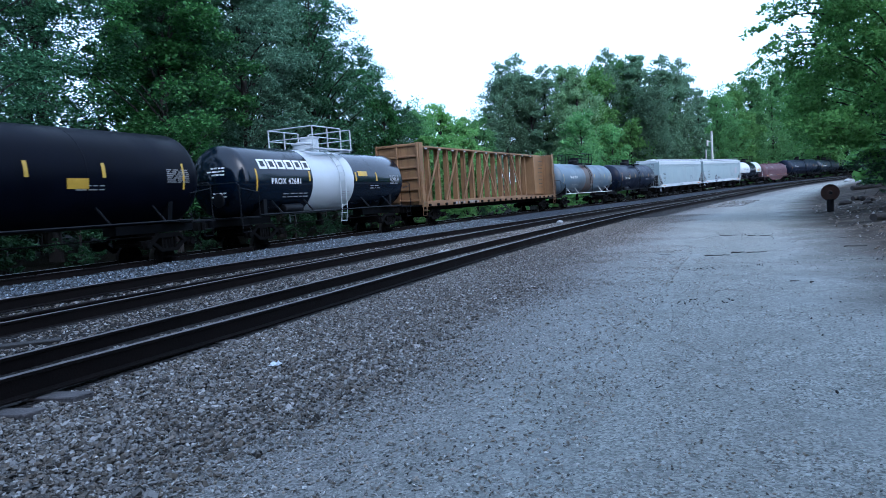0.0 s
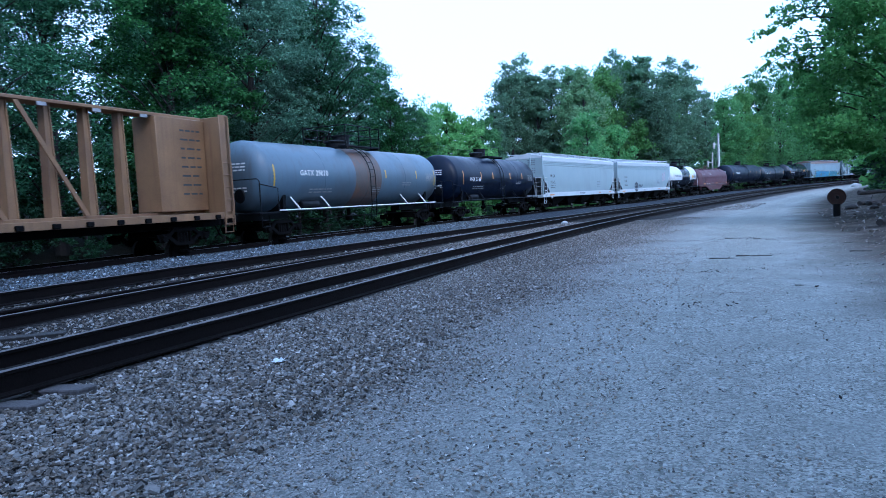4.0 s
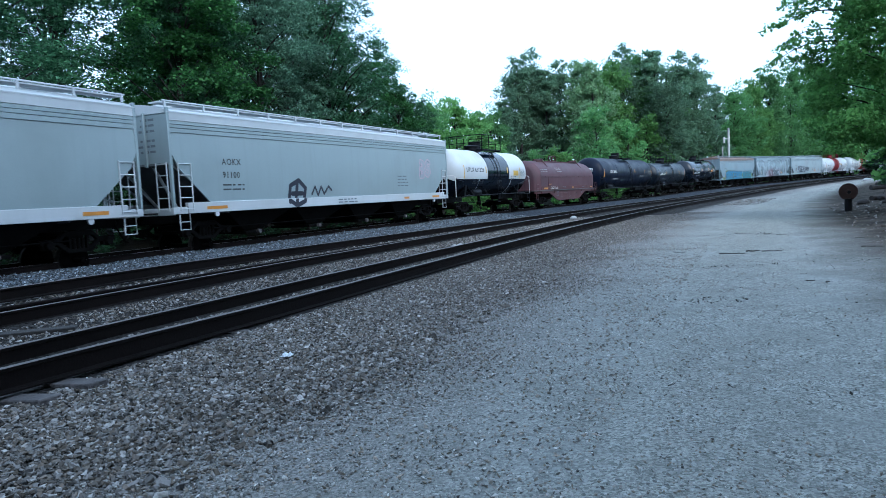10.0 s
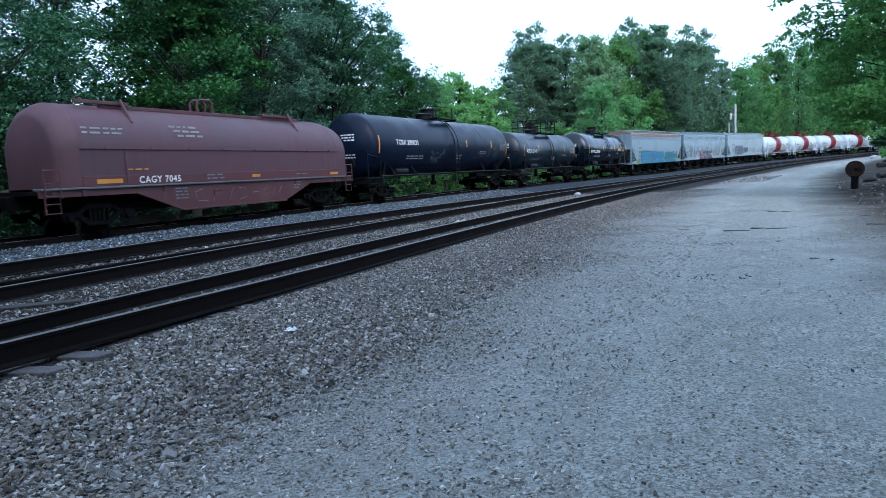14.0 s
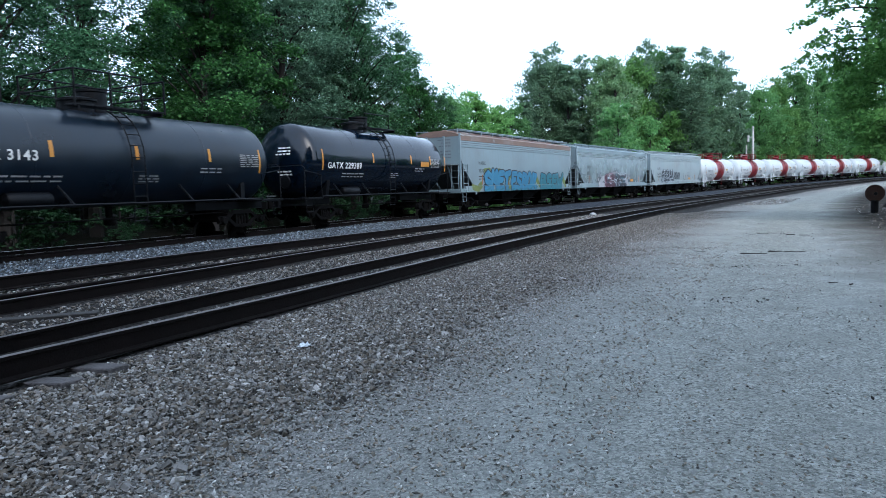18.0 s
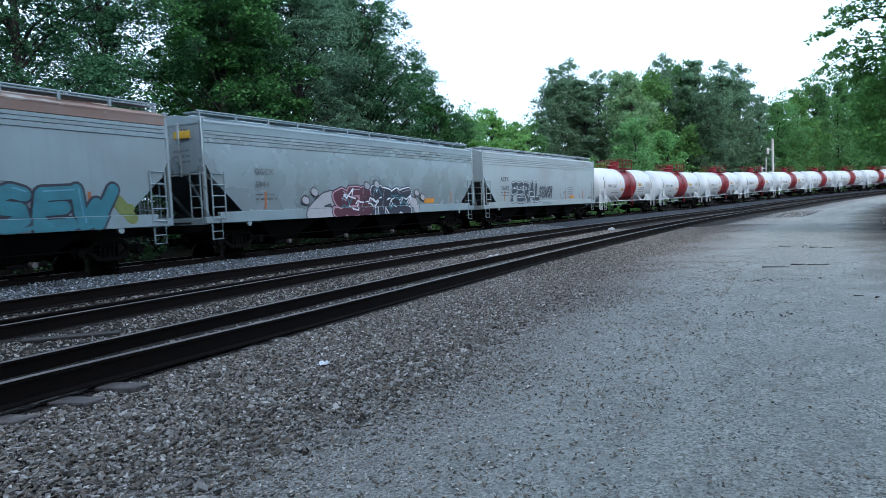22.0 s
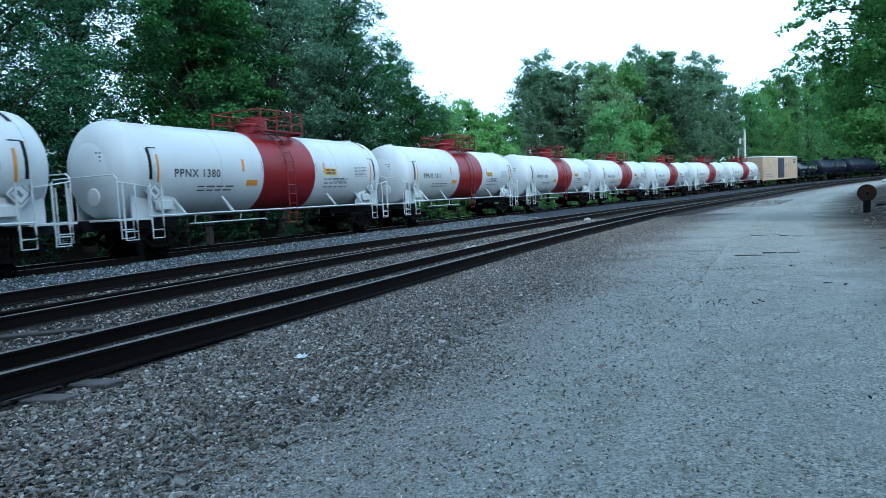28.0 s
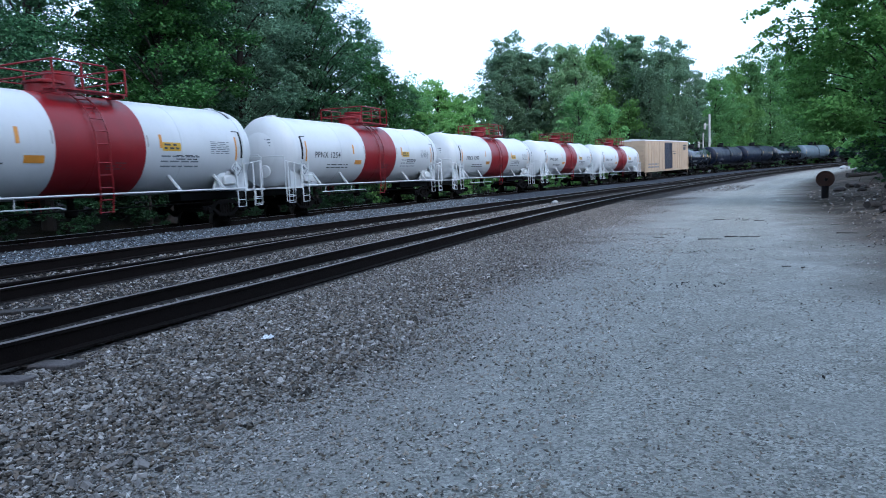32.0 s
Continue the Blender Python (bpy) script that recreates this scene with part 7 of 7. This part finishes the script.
for k, (oa, ob_, cnt) in enumerate(((7.15, 9.2, 19000), (9.7, 10.7, 9000), (5.7, 6.6, 7000), (5.0, 5.35, 2500))):
    pts, oo = spots(rs, cnt, 0, 40, oa, ob_)
    pts[:, 2] += 0.0 if k != 2 else 0.04
    scatter("ballast", "grey-brown stones between the rails", pts, 0.03 + 0.045 * rs.random(len(pts)) ** 1.5, RAIL_STONE, 4 + k, False, 0.08)
pts, oo = spots(rs, 60000, 1.8, 26, 13.6, 21.5, 2.0)
drift = np.array([noise.noise((a * 0.8, b * 0.8, 3)) + 0.5 * noise.noise((a * 2.6, b * 2.6, 9)) for a, b, _ in pts])
middle = 0.45 * np.exp(-((oo - 16.9) / 0.45) ** 2) - 0.25 * np.exp(-((oo - 18.2) / 0.5) ** 2)
pts = pts[rs.random(len(pts)) < np.clip(0.36 + 0.9 * drift + middle, 0.05, 1.0)]
scatter("pebbles", "small pebbles strewn on the gravel road", pts, 0.011 + 0.02 * rs.random(len(pts)) ** 2.2, ROAD_CHIP, 9, False, 0.16)
for k, (cnt, oa, ob_, mt_) in enumerate(((5500, 11.3, 14.6, BALLAST), (5000, 13.8, 21.0, ROAD_CHIP))):
    pts, oo = spots(rs, cnt, -14, 2.2, oa, ob_)
    scatter("ballast" if k == 0 else "pebbles", "loose dark grey stones beside the road" if k == 0 else "small chips on the gravel road", pts, (0.018 if k == 0 else 0.01) + 0.022 * rs.random(len(pts)) ** 2, mt_, 50 + k, False, 0.15)
pts, oo = spots(rs, 15000, 1.8, 20, 13.6, 16.4, 1.9)
scatter("pebbles", "grey chips pressed into the road's edge", pts, 0.015 + 0.024 * rs.random(len(pts)) ** 1.6, ROAD_CHIP, 12, False, 0.14)
pts, oo = spots(rs, 1500, 2, 12, 11.4, 14.4)
scatter("large_ballast", "larger angular grey stones among the ballast", pts, 0.045 + 0.035 * rs.random(len(pts)) ** 2, BALLAST, 30, True, 0.1)
pts, oo = spots(rs, 260, 2, 34, 14.6, 22.0)
scatter("road_debris", "dark flecks of bark and leaf on the gravel road", pts, 0.014 + 0.035 * rs.random(len(pts)) ** 2, STICK_FLECK, 31, False, 0.28)
pts, oo = spots(rs, 900, 50, 64, 13.6, 16.2)
scatter("rubble", "pale broken stones dumped at the road's edge", pts, 0.06 + 0.10 * rs.random(len(pts)), PEBBLE, 10, False, 0.1)
pts, oo = spots(rs, 900, 8, 46, 20.0, 24.0)
scatter("rubble", "broken stones along the dirt bank", pts, 0.05 + 0.12 * rs.random(len(pts)) ** 2, BALLAST, 11, False, 0.2)


# ---- things by the road and between the tracks ----
PAPER = material("white_paper", (0.6, 0.63, 0.66), 0.7, 0, 0.1, 20, 60, 0.1)
STICK = material("dark_stick", (0.035, 0.03, 0.027), 0.9, 0, 0.4, 6, 40, 0.5)
LOG = material("grey_log", (0.026, 0.022, 0.02), 0.9, 0, 0.4, 4, 30, 0.6)
RUST_PLATE = material("rust_plate", (0.055, 0.026, 0.018), 0.85, 0.2, 0.45, 4, 40, 0.4, dirt=(0.05, 0.03, 0.022))
POLE = material("weathered_pole", (0.42, 0.42, 0.41), 0.8, 0, 0.2, 2, 30, 0.3)
ROCK = material("pale_rock", (0.36, 0.36, 0.355), 0.85, 0, 0.25, 8, 40, 0.4)


def crumpled_paper(x, y):
    rng = random.Random(4)
    bm = bmesh.new()
    bmesh.ops.create_grid(bm, x_segments=7, y_segments=6, size=0.06)
    for v in bm.verts:
        v.co += Vector((rng.gauss(0, 0.011), rng.gauss(0, 0.011), abs(rng.gauss(0, 0.012)) + 0.006))
    bmesh.ops.solidify(bm, geom=bm.faces[:], thickness=0.002)
    me = bpy.data.meshes.new("paper_scrap")
    bm.to_mesh(me)
    bm.free()
    me.materials.append(PAPER)
    ob = tagged(new("paper_scrap", me), "crumpled white paper lying on the stones", "litter")
    ob.location = (x, y, height(x, y) + 0.055)


crumpled_paper(-1.85, 6.89)


def stick(x, y, turn, ln_, r, seed, label="thin dark stick lying on the gravel road", group="sticks on the road", mat=None):
    rng = random.Random(seed)
    g = Geo()
    n = 7
    r *= 0.28
    ln_ *= 0.55
    pts = [(ln_ * (k / (n - 1) - 0.5), rng.gauss(0, ln_ * 0.03), r * 0.7 + abs(rng.gauss(0, r * 0.3))) for k in range(n)]
    g.tube(pts, r, 6, r1=r * 0.5)
    k = rng.randrange(2, 5)
    p = pts[k]
    g.tube([p, (p[0] + ln_ * 0.12, p[1] + ln_ * 0.09, p[2] + r)], r * 0.5, 5, r1=r * 0.25)
    ob = tagged(new("stick", g.mesh("stick", mat or STICK)), label, "stick", group)
    ob.matrix_world = Matrix.Translation((x, y, height(x, y) + 0.005)) @ Matrix.Rotation(radians(turn), 4, "Z")
    return ob


for k, (x, y, tn, ln_, r) in enumerate(((5.97, 14.75, -27, 0.95, 0.05), (6.55, 15.04, -12, 0.5, 0.07), (6.92, 14.93, -16, 0.75, 0.045), (8.43, 20.15, -48, 0.7, 0.04), (8.96, 19.6, -30, 0.4, 0.06), (9.2, 19.3, -50, 0.5, 0.04),
                                          (5.38, 10.36, -26, 0.22, 0.035), (5.53, 10.15, 20, 0.12, 0.05), (5.1, 15.6, -48, 0.5, 0.03), (1.64, 5.27, 35, 0.14, 0.018), (10.2, 17.0, -5, 0.9, 0.06), (9.1, 14.9, -20, 0.8, 0.05))):
    stick(x, y, tn, ln_, r, 40 + k)
# small heaps of bark and leaf litter
for k, (cx, cy, wide, cnt) in enumerate(((5.33, 12.69, 0.32, 70), (8.4, 20.3, 0.5, 50), (3.5, 9.1, 0.5, 40), (8.3, 12.6, 0.7, 60))):
    q = np.stack([cx + rs.normal(size=cnt) * wide, cy + rs.normal(size=cnt) * wide * 0.35, np.full(cnt, height(cx, cy) + 0.004)], 1)
    scatter("bark_litter", "scattered dark bark and leaf crumbs on the gravel road", q, 0.02 + 0.03 * rs.random(cnt) ** 2, STICK_FLECK, 70 + k, False, 0.2)


def fallen_log(x, y, turn, ln_, r, seed):
    rng = random.Random(seed)
    g = Geo()
    pts = [(ln_ * (k / 6 - 0.5), rng.gauss(0, 0.05), r + rng.gauss(0, 0.02)) for k in range(7)]
    g.tube(pts, r, 10, r1=r * 0.75)
    for k in (2, 4):
        p = pts[k]
        g.tube([p, (p[0] + 0.3, p[1] + rng.uniform(-0.4, 0.4), p[2] + 0.4)], r * 0.3, 6, r1=r * 0.1)
    ob = tagged(new("fallen_log", g.mesh("fallen_log", LOG)), "grey fallen log on the dirt bank", "log", "logs beside the road")
    ob.matrix_world = Matrix.Translation((x, y, height(x, y) - 0.04)) @ Matrix.Rotation(radians(turn), 4, "Z")


for k, (x, y, tn, ln_, r) in enumerate(((14.2, 21.5, 35, 2.2, 0.11), (22.4, 35.5, 12, 2.0, 0.12), (33.6, 53.4, 5, 2.4, 0.2), (13.2, 18.6, -20, 1.6, 0.09), (20.5, 30.2, 40, 2.4, 0.12), (35.8, 56.0, -12, 2.4, 0.24))):
    fallen_log(x, y, tn, ln_, r, 60 + k)


def flange_marker(x, y):
    """A rusty round plate on a short thick pipe."""
    th = thing("rusty_disc_marker", "rusty round steel plate on a short dark pipe", "marker post", m=Matrix.Translation((x, y, height(x, y))) @ Matrix.Rotation(radians(-30), 4, "Z"))
    part("pipe", Geo().lathe([(-0.2, 0.15), (0.5, 0.15), (0.52, 0.17), (0.56, 0.17)], 18, "z"), DARK_STEEL, th)
    part("plate", Geo().lathe([(-0.13, 0.02), (-0.13, 0.09), (-0.09, 0.10), (-0.07, 0.30), (-0.10, 0.345), (-0.08, 0.37), (0.05, 0.37), (0.07, 0.34), (0.06, 0.02)], 28, "y", (0, 0, 0.86)), RUST_PLATE, th)
    hub = Geo().lathe([(-0.19, 0.01), (-0.19, 0.07), (-0.12, 0.075)], 12, "y", (0.03, 0, 0.84))
    part("hub", hub, DARK_STEEL, th)


flange_marker(17.16, 29.84)


def utility_pole(deg, d, tall, r, label):
    x, y = d * math.sin(radians(deg)), d * math.cos(radians(deg))
    th = thing("utility_pole", label, "utility pole", "line of poles", m=Matrix.Translation((x, y, height(x, y) - 0.3)))
    part("shaft", Geo().tube([(0, 0, 0), (0, 0, tall / 2), (0, 0, tall)], r, 10, r1=r * 0.75), POLE, th)
    part("bracket", Geo().box(-0.9, 0.05, -0.05, 0.05, tall - 1.9, tall - 1.75, 0, 0.01), POLE, th)
    part("box", Geo().box(-0.95, -0.65, -0.16, 0.16, tall - 2.6, tall - 1.55, 0, 0.03), POLE, th)


utility_pole(21.9, 128, 10.6, 0.23, "pale grey utility pole behind the train")
utility_pole(21.45, 128.5, 7.6, 0.16, "short pale pole beside the tall one")


def rock(x, y, r, seed, label, mat=None, group="pale rocks by the tracks"):
    rng = random.Random(seed)
    bm = bmesh.new()
    bmesh.ops.create_icosphere(bm, subdivisions=2, radius=r)
    for v in bm.verts:
        v.co *= 1 + 0.22 * noise.noise(v.co * 2.2 / r + Vector((seed, 0, 0)))
        v.co.z *= 0.6
    me = bpy.data.meshes.new("rock")
    bm.to_mesh(me)
    bm.free()
    me.materials.append(mat or ROCK)
    ob = tagged(new("rock", me), label, "rock", group)
    ob.location = (x, y, height(x, y) + r * 0.25)


for k, (x, y, r) in enumerate(((-0.15, 21.9, 0.09), (0.05, 22.1, 0.1), (0.25, 22.0, 0.08), (0.4, 22.3, 0.06), (-2.6, 15.0, 0.07), (-2.2, 15.3, 0.05))):
    rock(x, y, r, k, "pale rock lying between the tracks")
rock(6.56, 38.1, 0.19, 9, "flat white rock beside the siding rails")
rock(-2.25, 12.75, 0.07, 10, "pale stone lying against the rail")
rock(62, 103, 0.6, 11, "white boulder where the road bends")
for k, (x, y, r) in enumerate(((20.3, 34.0, 0.3), (21.2, 33.4, 0.22), (22.0, 35.0, 0.35), (19.8, 31.4, 0.2), (16.0, 23.6, 0.18), (17.6, 25.4, 0.2))):
    rock(x, y, r, 20 + k, "grey rock on the dirt bank", LOG, "rocks on the bank")


def loose_tie(x, y, turn, ln_, label, mat):
    g = Geo()
    g.box(-ln_ / 2, ln_ / 2, -0.12, 0.12, -0.1, 0.025, 0, 0.012)
    ob = tagged(new("loose_tie", g.mesh("loose_tie", mat)), label, "railway tie", "loose ties between the tracks")
    ob.matrix_world = Matrix.Translation((x, y, height(x, y) + 0.03)) @ Matrix.Rotation(radians(turn), 4, "Z")


DARK_TIE = material("dark_tie_wood", (0.02, 0.017, 0.015), 0.85, 0, 0.4, 4, 30, 0.5)
# beam placed for a dark shape beside the siding rail
loose_tie(-6.25, 9.35, 22, 1.3, "dark tie lying loose by the siding rail", DARK_TIE)


# ---- movement ----
def travelled(t):
    """Metres that the train has rolled towards the camera's left by t seconds."""
    return 9.254 * t + 0.0025 * t * t


def motions():
    """The train rolls along the main line; every wheelset turns with it."""
    times = [0.5 * k for k in range(65)]
    fine = [k / 15 for k in range(481)]
    spins = [(t, travelled(t) / 0.457) for t in fine]
    for car, s0, length in CONSIST:
        half = length / 2
        bx = half - 2.4
        rows = []
        for t in times:
            s = s0 + half - travelled(t)
            ends = [Vector((*(float(v) for v in line(s + d)[:2]), float(z_main(s + d)))) for d in (-bx, bx)]
            mid = (ends[0] + ends[1]) / 2
            d = (ends[1] - ends[0]).normalized()
            m = Matrix.Translation(mid) @ Matrix.Rotation(math.atan2(d.y, d.x), 4, "Z") @ Matrix.Rotation(-math.asin(d.z), 4, "Y")
            rows.append((t, m))
        walk(car, rows)
        for b in car.children:
            for w in b.children:
                if w.name.startswith("wheelset"):
                    at = w.matrix_local.translation.copy()
                    walk(w, [(t, Matrix.Translation(at) @ Matrix.Rotation(-a, 4, "Y")) for t, a in spins])


motions()
